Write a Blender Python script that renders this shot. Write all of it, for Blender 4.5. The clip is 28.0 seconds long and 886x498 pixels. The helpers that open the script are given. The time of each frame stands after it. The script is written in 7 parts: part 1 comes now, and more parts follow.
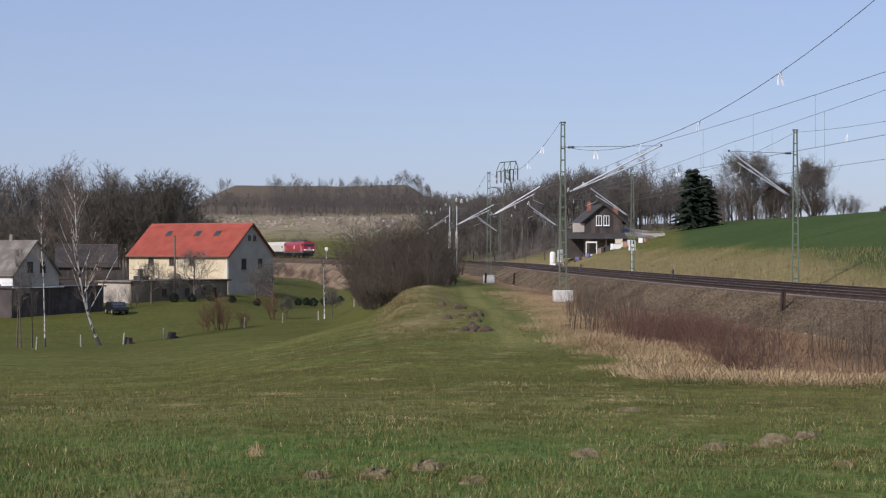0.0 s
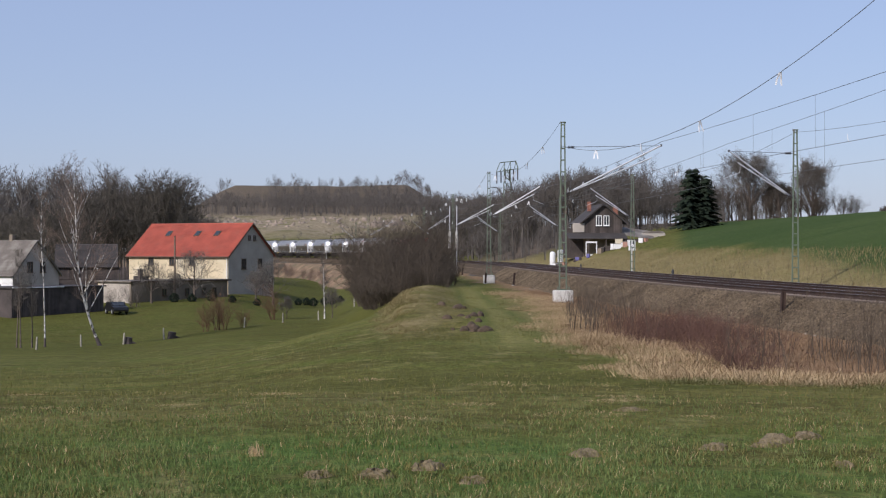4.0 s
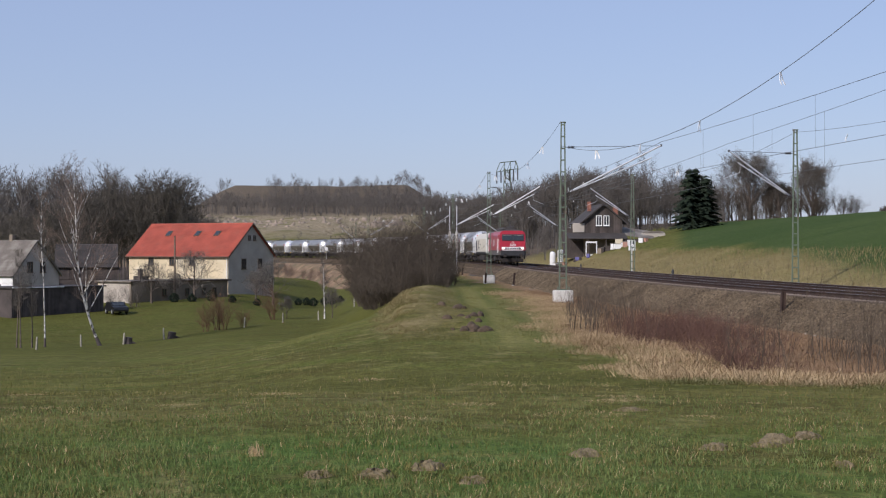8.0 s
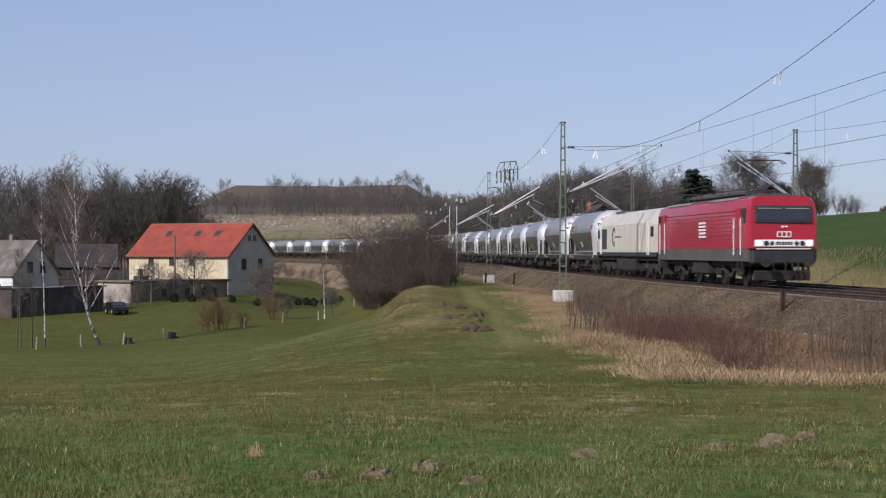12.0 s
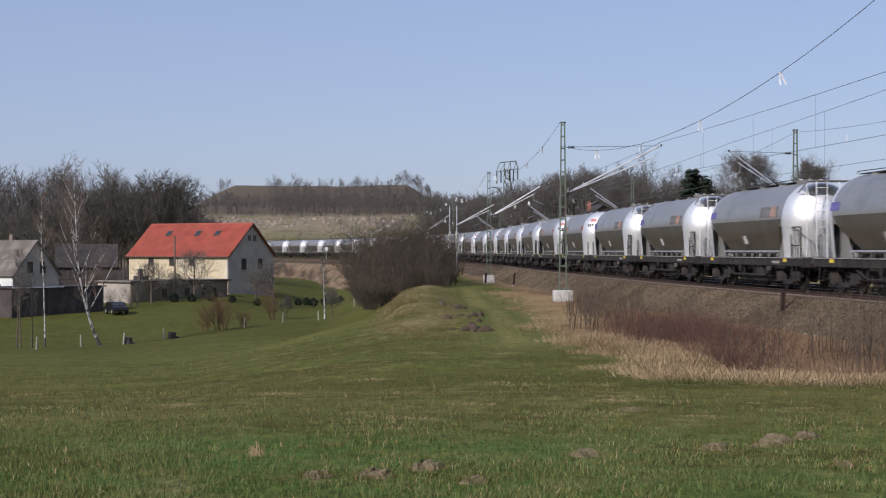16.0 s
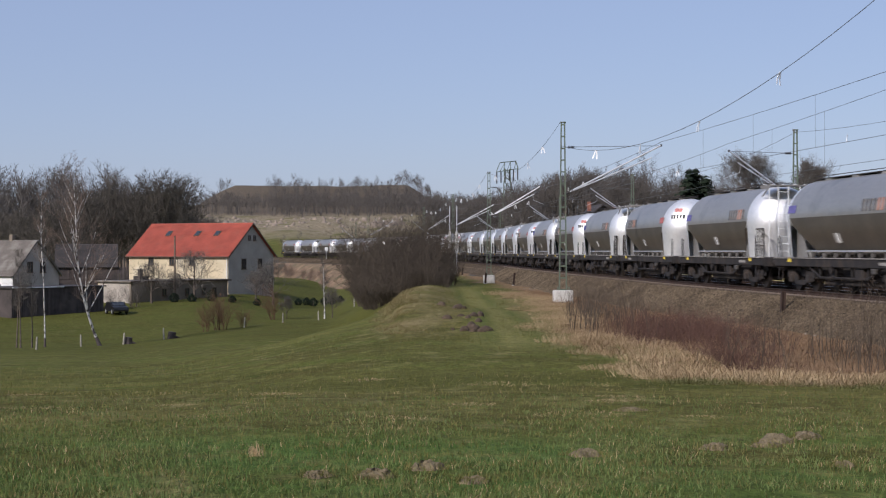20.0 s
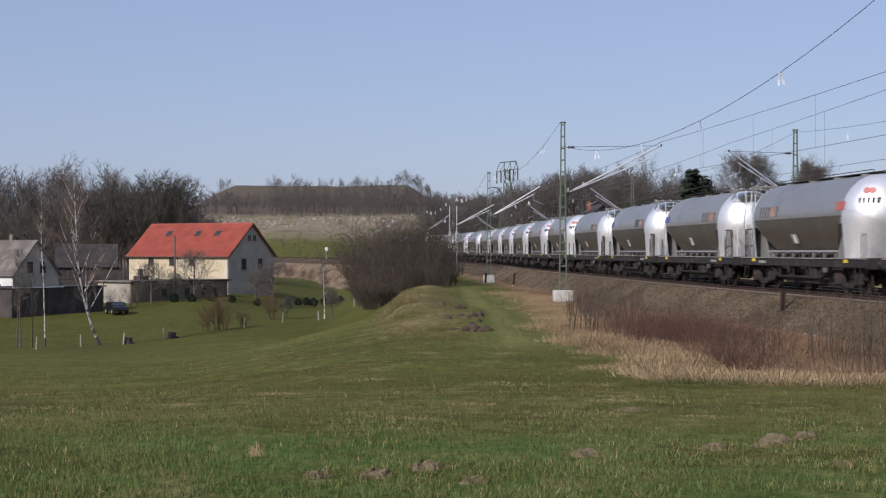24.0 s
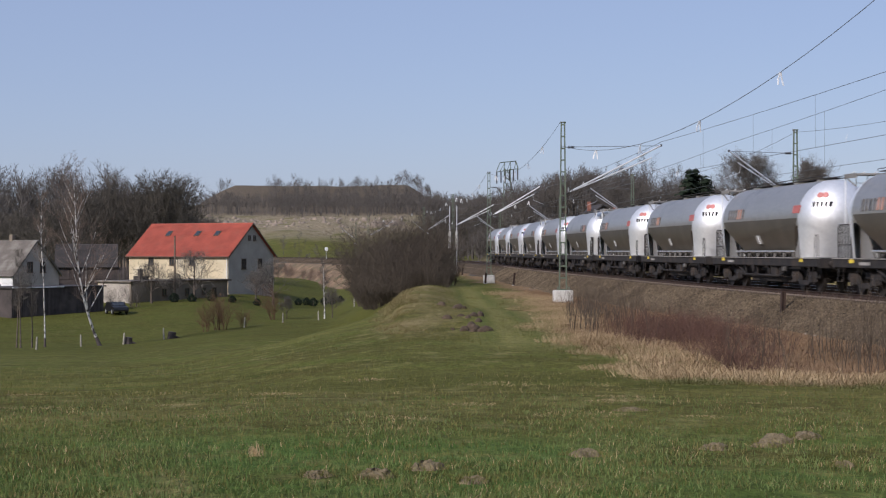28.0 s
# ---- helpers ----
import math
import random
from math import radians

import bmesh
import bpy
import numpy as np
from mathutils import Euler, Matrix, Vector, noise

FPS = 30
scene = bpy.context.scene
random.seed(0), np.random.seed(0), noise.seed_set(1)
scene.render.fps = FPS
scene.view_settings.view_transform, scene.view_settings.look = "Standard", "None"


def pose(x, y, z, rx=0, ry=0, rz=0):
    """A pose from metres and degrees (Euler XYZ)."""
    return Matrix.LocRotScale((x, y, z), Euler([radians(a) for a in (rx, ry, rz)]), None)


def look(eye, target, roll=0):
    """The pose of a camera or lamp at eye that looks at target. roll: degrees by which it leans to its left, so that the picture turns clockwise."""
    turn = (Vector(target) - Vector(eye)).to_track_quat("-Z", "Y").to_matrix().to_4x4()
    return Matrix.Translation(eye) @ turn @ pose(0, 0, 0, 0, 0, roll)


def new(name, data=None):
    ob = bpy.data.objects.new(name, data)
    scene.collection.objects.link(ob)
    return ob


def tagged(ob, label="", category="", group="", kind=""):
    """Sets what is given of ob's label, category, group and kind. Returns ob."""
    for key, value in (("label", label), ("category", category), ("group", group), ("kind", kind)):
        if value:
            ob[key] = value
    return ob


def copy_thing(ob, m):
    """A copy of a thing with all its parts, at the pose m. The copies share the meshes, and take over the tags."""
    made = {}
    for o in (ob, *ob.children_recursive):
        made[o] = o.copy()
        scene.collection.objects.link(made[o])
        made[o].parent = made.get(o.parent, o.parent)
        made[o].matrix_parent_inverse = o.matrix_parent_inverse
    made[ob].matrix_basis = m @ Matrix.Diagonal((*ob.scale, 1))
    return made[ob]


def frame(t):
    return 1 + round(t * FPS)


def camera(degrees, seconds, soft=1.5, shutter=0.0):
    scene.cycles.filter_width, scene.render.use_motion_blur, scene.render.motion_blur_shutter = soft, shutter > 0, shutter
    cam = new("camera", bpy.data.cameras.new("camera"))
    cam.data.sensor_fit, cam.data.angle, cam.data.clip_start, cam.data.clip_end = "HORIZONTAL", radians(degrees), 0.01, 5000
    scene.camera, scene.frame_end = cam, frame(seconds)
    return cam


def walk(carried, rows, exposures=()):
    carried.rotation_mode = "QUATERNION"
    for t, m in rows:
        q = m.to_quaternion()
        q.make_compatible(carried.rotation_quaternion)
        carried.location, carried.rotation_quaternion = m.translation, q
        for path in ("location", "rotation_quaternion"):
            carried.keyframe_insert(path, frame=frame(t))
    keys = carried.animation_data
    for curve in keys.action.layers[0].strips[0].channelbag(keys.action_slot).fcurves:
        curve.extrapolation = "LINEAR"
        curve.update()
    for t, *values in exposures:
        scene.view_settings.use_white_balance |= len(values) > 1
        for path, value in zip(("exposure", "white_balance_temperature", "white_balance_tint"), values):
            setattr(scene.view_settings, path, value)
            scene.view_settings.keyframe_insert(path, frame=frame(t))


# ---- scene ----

# ---------------------------------------------------------------- camera
cam = camera(32.4, 28.0, soft=1.2, shutter=0.25)
EYE = (0.0, 0.0, 1.5)
AIM = (0.0, 1000.0, 3.0)
walk(cam, [(0.0, look(EYE, AIM)), (28.0, look(EYE, AIM))], exposures=((0.0, 0.05, 6050, 20), (11.0, 0.01, 6050, 20), (15.0, -0.04, 6050, 20), (28.0, -0.08, 6050, 20)))

# ---------------------------------------------------------------- light
SUN_DIR = Vector((-0.64, -0.73, 0.60)).normalized()
world = bpy.data.worlds.new("sky")
scene.world = world
world.use_nodes = True
wn = world.node_tree.nodes
sky = wn.new("ShaderNodeTexSky")
sky.sky_type = "NISHITA"
sky.sun_disc = False
sky.sun_elevation = math.asin(SUN_DIR.z)
sky.sun_rotation = math.atan2(SUN_DIR.x, SUN_DIR.y)
sky.altitude = 300
sky.air_density = 1.0
sky.dust_density = 1.0
sky.ozone_density = 1.9
wn["Background"].inputs["Strength"].default_value = 0.104
haze = wn.new("ShaderNodeMix")
haze.data_type = "RGBA"
haze.inputs["Factor"].default_value = 0.55
haze.inputs["B"].default_value = (3.80, 4.62, 6.20, 1.0)
world.node_tree.links.new(sky.outputs[0], haze.inputs["A"])
world.node_tree.links.new(haze.outputs["Result"], wn["Background"].inputs["Color"])
sun_data = bpy.data.lights.new("sun", "SUN")
sun_data.energy = 3.8
sun_data.angle = radians(0.6)
sun_data.color = (1.0, 0.945, 0.82)
sun = new("sun", sun_data)
sun.matrix_world = look(SUN_DIR * 100, (0, 0, 0))


# ---------------------------------------------------------------- materials
def mat(name, color, rough=0.8, metal=0.0, spread=0.15, size=1.0, bump=0.15, grain=12.0, tint=None, emit=0.0, coat=0.0, spots=None, per_piece=0.0, streak=None, brushed=None):
    """Base colour with two scales of variation, a fine relief and, with spots, patches of a second colour."""
    m = bpy.data.materials.new(name)
    m.use_nodes = True
    n, k = m.node_tree.nodes, m.node_tree.links
    b = n["Principled BSDF"]
    b.inputs["Roughness"].default_value = rough
    b.inputs["Metallic"].default_value = metal
    b.inputs["Coat Weight"].default_value = coat
    tc = n.new("ShaderNodeTexCoord")
    at = tc.outputs["Object"]
    if streak:
        mp = n.new("ShaderNodeMapping")
        mp.inputs["Scale"].default_value = streak
        k.new(at, mp.inputs["Vector"])
        at = mp.outputs["Vector"]
    big = n.new("ShaderNodeTexNoise")
    big.inputs["Scale"].default_value = size
    big.inputs["Detail"].default_value = 5
    fine = n.new("ShaderNodeTexNoise")
    fine.inputs["Scale"].default_value = grain
    fine.inputs["Detail"].default_value = 6
    fine.inputs["Roughness"].default_value = 0.65
    k.new(at, big.inputs["Vector"])
    k.new(at, fine.inputs["Vector"])
    c = Vector(color)
    t2 = Vector(tint) if tint else c * (1 + spread)
    ramp = n.new("ShaderNodeMix")
    ramp.data_type = "RGBA"
    ramp.inputs["A"].default_value = (*(c * (1 - spread)), 1)
    ramp.inputs["B"].default_value = (*t2, 1)
    rm = n.new("ShaderNodeMapRange")
    rm.inputs["From Min"].default_value = 0.32
    rm.inputs["From Max"].default_value = 0.68
    k.new(big.outputs["Fac"], rm.inputs["Value"])
    k.new(rm.outputs["Result"], ramp.inputs["Factor"])
    out = ramp.outputs["Result"]
    g = n.new("ShaderNodeMix")
    g.data_type = "RGBA"
    g.blend_type = "MULTIPLY"
    g.inputs["Factor"].default_value = 1.0
    gm = n.new("ShaderNodeMapRange")
    gm.inputs["From Min"].default_value = 0.25
    gm.inputs["From Max"].default_value = 0.75
    gm.inputs["To Min"].default_value = 1 - spread * 1.3
    gm.inputs["To Max"].default_value = 1 + spread * 1.3
    k.new(fine.outputs["Fac"], gm.inputs["Value"])
    k.new(out, g.inputs["A"])
    k.new(gm.outputs["Result"], g.inputs["B"])
    out = g.outputs["Result"]
    if spots:
        col, scl, lo, hi = spots
        sp = n.new("ShaderNodeTexNoise")
        sp.inputs["Scale"].default_value = scl
        sp.inputs["Detail"].default_value = 7
        k.new(tc.outputs["Object"], sp.inputs["Vector"])
        sr = n.new("ShaderNodeMapRange")
        sr.inputs["From Min"].default_value = lo
        sr.inputs["From Max"].default_value = hi
        k.new(sp.outputs["Fac"], sr.inputs["Value"])
        sm = n.new("ShaderNodeMix")
        sm.data_type = "RGBA"
        sm.inputs["B"].default_value = (*col, 1)
        k.new(out, sm.inputs["A"])
        k.new(sr.outputs["Result"], sm.inputs["Factor"])
        out = sm.outputs["Result"]
    if per_piece:
        oi = n.new("ShaderNodeObjectInfo")
        pm = n.new("ShaderNodeMapRange")
        pm.inputs["To Min"].default_value = 1 - per_piece
        pm.inputs["To Max"].default_value = 1 + per_piece
        k.new(oi.outputs["Random"], pm.inputs["Value"])
        pg = n.new("ShaderNodeMix")
        pg.data_type = "RGBA"
        pg.blend_type = "MULTIPLY"
        pg.inputs["Factor"].default_value = 1.0
        k.new(out, pg.inputs["A"])
        k.new(pm.outputs["Result"], pg.inputs["B"])
        out = pg.outputs["Result"]
    k.new(out, b.inputs["Base Color"])
    rr = n.new("ShaderNodeMapRange")
    rr.inputs["To Min"].default_value = max(0.05, rough - 0.08)
    rr.inputs["To Max"].default_value = min(1.0, rough + 0.08)
    k.new(fine.outputs["Fac"], rr.inputs["Value"])
    k.new(rr.outputs["Result"], b.inputs["Roughness"])
    if bump:
        bp = n.new("ShaderNodeBump")
        bp.inputs["Strength"].default_value = bump
        bp.inputs["Distance"].default_value = 0.02
        k.new(fine.outputs["Fac"], bp.inputs["Height"])
        k.new(bp.outputs["Normal"], b.inputs["Normal"])
    if brushed:
        tn = n.new("ShaderNodeTangent")
        tn.direction_type = "RADIAL"
        tn.axis = brushed[0]
        b.inputs["Anisotropic"].default_value = 0.85
        b.inputs["Anisotropic Rotation"].default_value = brushed[1]
        k.new(tn.outputs["Tangent"], b.inputs["Tangent"])
    if emit:
        b.inputs["Emission Color"].default_value = (*color, 1)
        b.inputs["Emission Strength"].default_value = emit
    return m


def island_mat(name, c1, c2, rough=0.85, trans=0.0):
    """For joined leaves, blades and twigs: the colour runs from piece to piece."""
    m = bpy.data.materials.new(name)
    m.use_nodes = True
    n, k = m.node_tree.nodes, m.node_tree.links
    b = n["Principled BSDF"]
    b.inputs["Roughness"].default_value = rough
    b.inputs["Specular IOR Level"].default_value = 0.1
    ge = n.new("ShaderNodeNewGeometry")
    tc = n.new("ShaderNodeTexCoord")
    no = n.new("ShaderNodeTexNoise")
    no.inputs["Scale"].default_value = 0.35
    no.inputs["Detail"].default_value = 4
    k.new(tc.outputs["Object"], no.inputs["Vector"])
    ad = n.new("ShaderNodeMath")
    ad.operation = "MULTIPLY_ADD"
    ad.inputs[1].default_value = 0.55
    k.new(ge.outputs["Random Per Island"], ad.inputs[0])
    mr = n.new("ShaderNodeMapRange")
    mr.inputs["From Min"].default_value = 0.3
    mr.inputs["From Max"].default_value = 0.7
    mr.inputs["To Max"].default_value = 0.45
    k.new(no.outputs["Fac"], mr.inputs["Value"])
    k.new(mr.outputs["Result"], ad.inputs[2])
    mx = n.new("ShaderNodeMix")
    mx.data_type = "RGBA"
    mx.inputs["A"].default_value = (*c1, 1)
    mx.inputs["B"].default_value = (*c2, 1)
    k.new(ad.outputs[0], mx.inputs["Factor"])
    k.new(mx.outputs["Result"], b.inputs["Base Color"])
    return m


def meadow_mat():
    """Short spring turf: fresh green, worn olive and straw patches, fading into dry ground where the soil shows."""
    m = bpy.data.materials.new("meadow_turf")
    m.use_nodes = True
    n, k = m.node_tree.nodes, m.node_tree.links
    b = n["Principled BSDF"]
    b.inputs["Roughness"].default_value = 0.95
    b.inputs["Specular IOR Level"].default_value = 0.05
    ge = n.new("ShaderNodeNewGeometry")
    at = ge.outputs["Position"]

    def noisy(scale, lo, hi, detail=6, stretch=None):
        vec = at
        if stretch:
            mp = n.new("ShaderNodeMapping")
            mp.inputs["Scale"].default_value = stretch
            k.new(at, mp.inputs["Vector"])
            vec = mp.outputs["Vector"]
        t = n.new("ShaderNodeTexNoise")
        t.inputs["Scale"].default_value = scale
        t.inputs["Detail"].default_value = detail
        t.inputs["Roughness"].default_value = 0.6
        k.new(vec, t.inputs["Vector"])
        r = n.new("ShaderNodeMapRange")
        r.inputs["From Min"].default_value = lo
        r.inputs["From Max"].default_value = hi
        k.new(t.outputs["Fac"], r.inputs["Value"])
        return r.outputs["Result"], t.outputs["Fac"]

    def mix(fac, a, c, blend="MIX"):
        x = n.new("ShaderNodeMix")
        x.data_type = "RGBA"
        x.blend_type = blend
        if hasattr(fac, "links"):
            k.new(fac, x.inputs["Factor"])
        else:
            x.inputs["Factor"].default_value = fac
        for sock, v in (("A", a), ("B", c)):
            if hasattr(v, "links"):
                k.new(v, x.inputs[sock])
            else:
                x.inputs[sock].default_value = (*v, 1)
        return x.outputs["Result"]

    def zone(name):
        a = n.new("ShaderNodeAttribute")
        a.attribute_name = name
        return a.outputs["Fac"]

    f1, _ = noisy(0.11, 0.4, 0.6, stretch=(0.5, 1.0, 1.0))
    f2, _ = noisy(0.8, 0.35, 0.7, stretch=(0.7, 0.8, 1.0))
    f3, raw = noisy(22.0, 0.25, 0.75, 8, stretch=(1.0, 0.45, 1.0))
    f5, _ = noisy(0.4, 0.42, 0.62, 6, stretch=(0.6, 0.9, 1.0))
    f6, _ = noisy(2.0, 0.52, 0.68, 6, stretch=(0.8, 0.45, 1.0))
    col = mix(f1, (0.112, 0.118, 0.026), (0.172, 0.148, 0.044))
    col = mix(f2, col, (0.088, 0.112, 0.022))
    col = mix(zone("lush"), col, mix(f2, (0.060, 0.120, 0.022), (0.105, 0.150, 0.038)))
    col = mix(zone("worn"), col, mix(f2, (0.180, 0.145, 0.048), (0.122, 0.112, 0.034)))
    col = mix(f5, col, mix(f2, (0.070, 0.080, 0.015), (0.112, 0.092, 0.028)))
    col = mix(f6, col, mix(f1, (0.20, 0.175, 0.070), (0.150, 0.150, 0.042)))
    col = mix(zone("shade_dull"), col, mix(f2, (0.066, 0.078, 0.015), (0.100, 0.088, 0.022)))
    col = mix(zone("path"), col, mix(f2, (0.180, 0.172, 0.050), (0.222, 0.20, 0.072)))
    col = mix(zone("rut"), col, (0.062, 0.092, 0.017))
    col = mix(zone("straw"), col, mix(f2, (0.30, 0.235, 0.115), (0.21, 0.17, 0.075)))
    col = mix(zone("brush"), col, mix(f2, (0.205, 0.128, 0.070), (0.265, 0.178, 0.10)))
    col = mix(zone("crop"), col, mix(f1, (0.046, 0.075, 0.019), (0.064, 0.092, 0.027)))
    col = mix(zone("sand"), col, mix(f2, (0.42, 0.34, 0.25), (0.22, 0.165, 0.11)))
    col = mix(zone("wood"), col, mix(f2, (0.118, 0.093, 0.070), (0.165, 0.132, 0.10)))
    f4, _ = noisy(5.0, 0.3, 0.7, 5, stretch=(1.0, 0.45, 1.0))
    g4 = n.new("ShaderNodeMapRange")
    g4.inputs["To Min"].default_value = 0.70
    g4.inputs["To Max"].default_value = 1.26
    k.new(f4, g4.inputs["Value"])
    col = mix(1.0, col, g4.outputs["Result"], "MULTIPLY")
    g = n.new("ShaderNodeMapRange")
    g.inputs["To Min"].default_value = 0.45
    g.inputs["To Max"].default_value = 1.50
    k.new(f3, g.inputs["Value"])
    col = mix(1.0, col, g.outputs["Result"], "MULTIPLY")
    k.new(col, b.inputs["Base Color"])
    bp = n.new("ShaderNodeBump")
    bp.inputs["Strength"].default_value = 0.6
    bp.inputs["Distance"].default_value = 0.05
    k.new(raw, bp.inputs["Height"])
    k.new(bp.outputs["Normal"], b.inputs["Normal"])
    return m


def gravel_mat():
    m = bpy.data.materials.new("ballast_stones")
    m.use_nodes = True
    n, k = m.node_tree.nodes, m.node_tree.links
    b = n["Principled BSDF"]
    b.inputs["Roughness"].default_value = 0.95
    b.inputs["Specular IOR Level"].default_value = 0.08
    ge = n.new("ShaderNodeNewGeometry")
    vo = n.new("ShaderNodeTexVoronoi")
    vo.inputs["Scale"].default_value = 8.5
    k.new(ge.outputs["Position"], vo.inputs["Vector"])
    se = n.new("ShaderNodeSeparateColor")
    k.new(vo.outputs["Color"], se.inputs["Color"])
    no = n.new("ShaderNodeTexNoise")
    no.inputs["Scale"].default_value = 0.5
    no.inputs["Detail"].default_value = 5
    k.new(ge.outputs["Position"], no.inputs["Vector"])
    mx = n.new("ShaderNodeMix")
    mx.data_type = "RGBA"
    mx.inputs["A"].default_value = (0.022, 0.016, 0.011, 1)
    mx.inputs["B"].default_value = (0.175, 0.130, 0.084, 1)
    k.new(se.outputs[0], mx.inputs["Factor"])
    m2 = n.new("ShaderNodeMix")
    m2.data_type = "RGBA"
    m2.blend_type = "MULTIPLY"
    m2.inputs["Factor"].default_value = 0.8
    k.new(mx.outputs["Result"], m2.inputs["A"])
    r = n.new("ShaderNodeMapRange")
    r.inputs["From Min"].default_value = 0.3
    r.inputs["From Max"].default_value = 0.7
    r.inputs["To Min"].default_value = 0.7
    r.inputs["To Max"].default_value = 1.15
    k.new(no.outputs["Fac"], r.inputs["Value"])
    k.new(r.outputs["Result"], m2.inputs["B"])
    k.new(m2.outputs["Result"], b.inputs["Base Color"])
    bp = n.new("ShaderNodeBump")
    bp.inputs["Strength"].default_value = 0.9
    bp.inputs["Distance"].default_value = 0.05
    bp.invert = True
    k.new(vo.outputs["Distance"], bp.inputs["Height"])
    k.new(bp.outputs["Normal"], b.inputs["Normal"])
    return m


M_MEADOW = meadow_mat()
M_GRAVEL = gravel_mat()
M_RAIL = mat("rusty_rail_steel", (0.052, 0.030, 0.021), 0.7, 0.3, 0.3, 2, 0.2, 30)
M_RAILTOP = mat("polished_rail_head", (0.42, 0.40, 0.38), 0.3, 0.9, 0.1, 2, 0.05, 30)
M_SLEEPER = mat("weathered_sleeper", (0.15, 0.115, 0.09), 0.9, 0, 0.25, 3, 0.3, 20, per_piece=0.2)
M_MAST = mat("green_mast_paint", (0.115, 0.145, 0.10), 0.65, 0.0, 0.2, 1.5, 0.1, 25, spots=((0.17, 0.10, 0.06), 2.0, 0.6, 0.72))
M_CONCRETE = mat("pale_concrete", (0.58, 0.56, 0.51), 0.9, 0, 0.15, 2, 0.3, 20, spots=((0.30, 0.28, 0.24), 2.5, 0.5, 0.75))
M_TUBE = mat("galvanised_tube", (0.66, 0.67, 0.68), 0.4, 0.6, 0.08, 3, 0.05, 40)
M_DARK = mat("dark_insulator", (0.035, 0.028, 0.025), 0.4, 0, 0.2, 3, 0.1, 40)
M_WIRE = mat("oxidised_copper_wire", (0.115, 0.12, 0.125), 0.6, 0.3, 0.15, 1, 0.0, 40)
M_RIBBON = mat("white_ribbon", (0.85, 0.85, 0.83), 0.5, 0, 0.05, 2, 0.05, 20)


# ---------------------------------------------------------------- mesh building
class Geo:
    """Vertices and faces gathered before they become one mesh."""

    def __init__(self):
        self.v, self.f = [], []

    def add(self, verts, faces):
        o = len(self.v)
        self.v.extend([tuple(p) for p in verts])
        self.f.extend([tuple(i + o for i in q) for q in faces])
        return self

    def box(self, size, at=(0, 0, 0), bevel=0.0, m=None):
        """A box, chamfered where bevel is given, turned by m."""
        hx, hy, hz = size[0] / 2, size[1] / 2, size[2] / 2
        if bevel <= 0:
            vs = [(sx * hx, sy * hy, sz * hz) for sz in (-1, 1) for sy in (-1, 1) for sx in (-1, 1)]
            fs = [(0, 2, 3, 1), (4, 5, 7, 6), (0, 1, 5, 4), (2, 6, 7, 3), (0, 4, 6, 2), (1, 3, 7, 5)]
        else:
            c = min(bevel, hx * 0.9, hy * 0.9, hz * 0.9)
            ring = [(hx, hy - c), (hx - c, hy), (-hx + c, hy), (-hx, hy - c), (-hx, -hy + c), (-hx + c, -hy), (hx - c, -hy), (hx, -hy + c)]
            inner = [(hx - c, hy - c), (hx - c, hy - c), (-hx + c, hy - c), (-hx + c, hy - c), (-hx + c, -hy + c), (-hx + c, -hy + c), (hx - c, -hy + c), (hx - c, -hy + c)]
            vs = [(x, y, -hz) for x, y in inner] + [(x, y, -hz + c) for x, y in ring] + [(x, y, hz - c) for x, y in ring] + [(x, y, hz) for x, y in inner]
            fs = [(j * 8 + i, j * 8 + (i + 1) % 8, (j + 1) * 8 + (i + 1) % 8, (j + 1) * 8 + i) for j in range(3) for i in range(8)]
            fs += [(6, 4, 2, 0), (24, 26, 28, 30)]
        if m is not None:
            vs = [m @ Vector(p) for p in vs]
        return self.add([(p[0] + at[0], p[1] + at[1], p[2] + at[2]) for p in vs], fs)

    def tube(self, pts, radii, n=6, caps=True):
        """A round bar along points, with a radius at each."""
        pts = [Vector(p) for p in pts]
        if not hasattr(radii, "__len__"):
            radii = [radii] * len(pts)
        vs, fs = [], []
        for i, p in enumerate(pts):
            d = (pts[min(i + 1, len(pts) - 1)] - pts[max(i - 1, 0)])
            if d.length < 1e-6:
                d = Vector((0, 0, 1))
            d.normalize()
            a = d.cross(Vector((0, 0, 1)) if abs(d.z) < 0.9 else Vector((1, 0, 0))).normalized()
            b = d.cross(a)
            for j in range(n):
                w = 2 * math.pi * j / n
                vs.append(p + (a * math.cos(w) + b * math.sin(w)) * radii[i])
        for i in range(len(pts) - 1):
            for j in range(n):
                fs.append((i * n + j, i * n + (j + 1) % n, (i + 1) * n + (j + 1) % n, (i + 1) * n + j))
        if caps:
            fs.append(tuple(range(n - 1, -1, -1)))
            fs.append(tuple((len(pts) - 1) * n + j for j in range(n)))
        return self.add(vs, fs)

    def loft(self, rings, closed=True, caps=True):
        """Skin over rings of equally many points."""
        n = len(rings[0])
        vs = [p for r in rings for p in r]
        fs = []
        for i in range(len(rings) - 1):
            for j in range(n if closed else n - 1):
                fs.append((i * n + j, i * n + (j + 1) % n, (i + 1) * n + (j + 1) % n, (i + 1) * n + j))
        if caps and closed:
            fs.append(tuple(range(n - 1, -1, -1)))
            fs.append(tuple((len(rings) - 1) * n + j for j in range(n)))
        return self.add(vs, fs)

    def prism(self, profile, x0, x1):
        """A profile of (y, z) points drawn out along x."""
        return self.loft([[(x0, y, z) for y, z in profile], [(x1, y, z) for y, z in profile]])

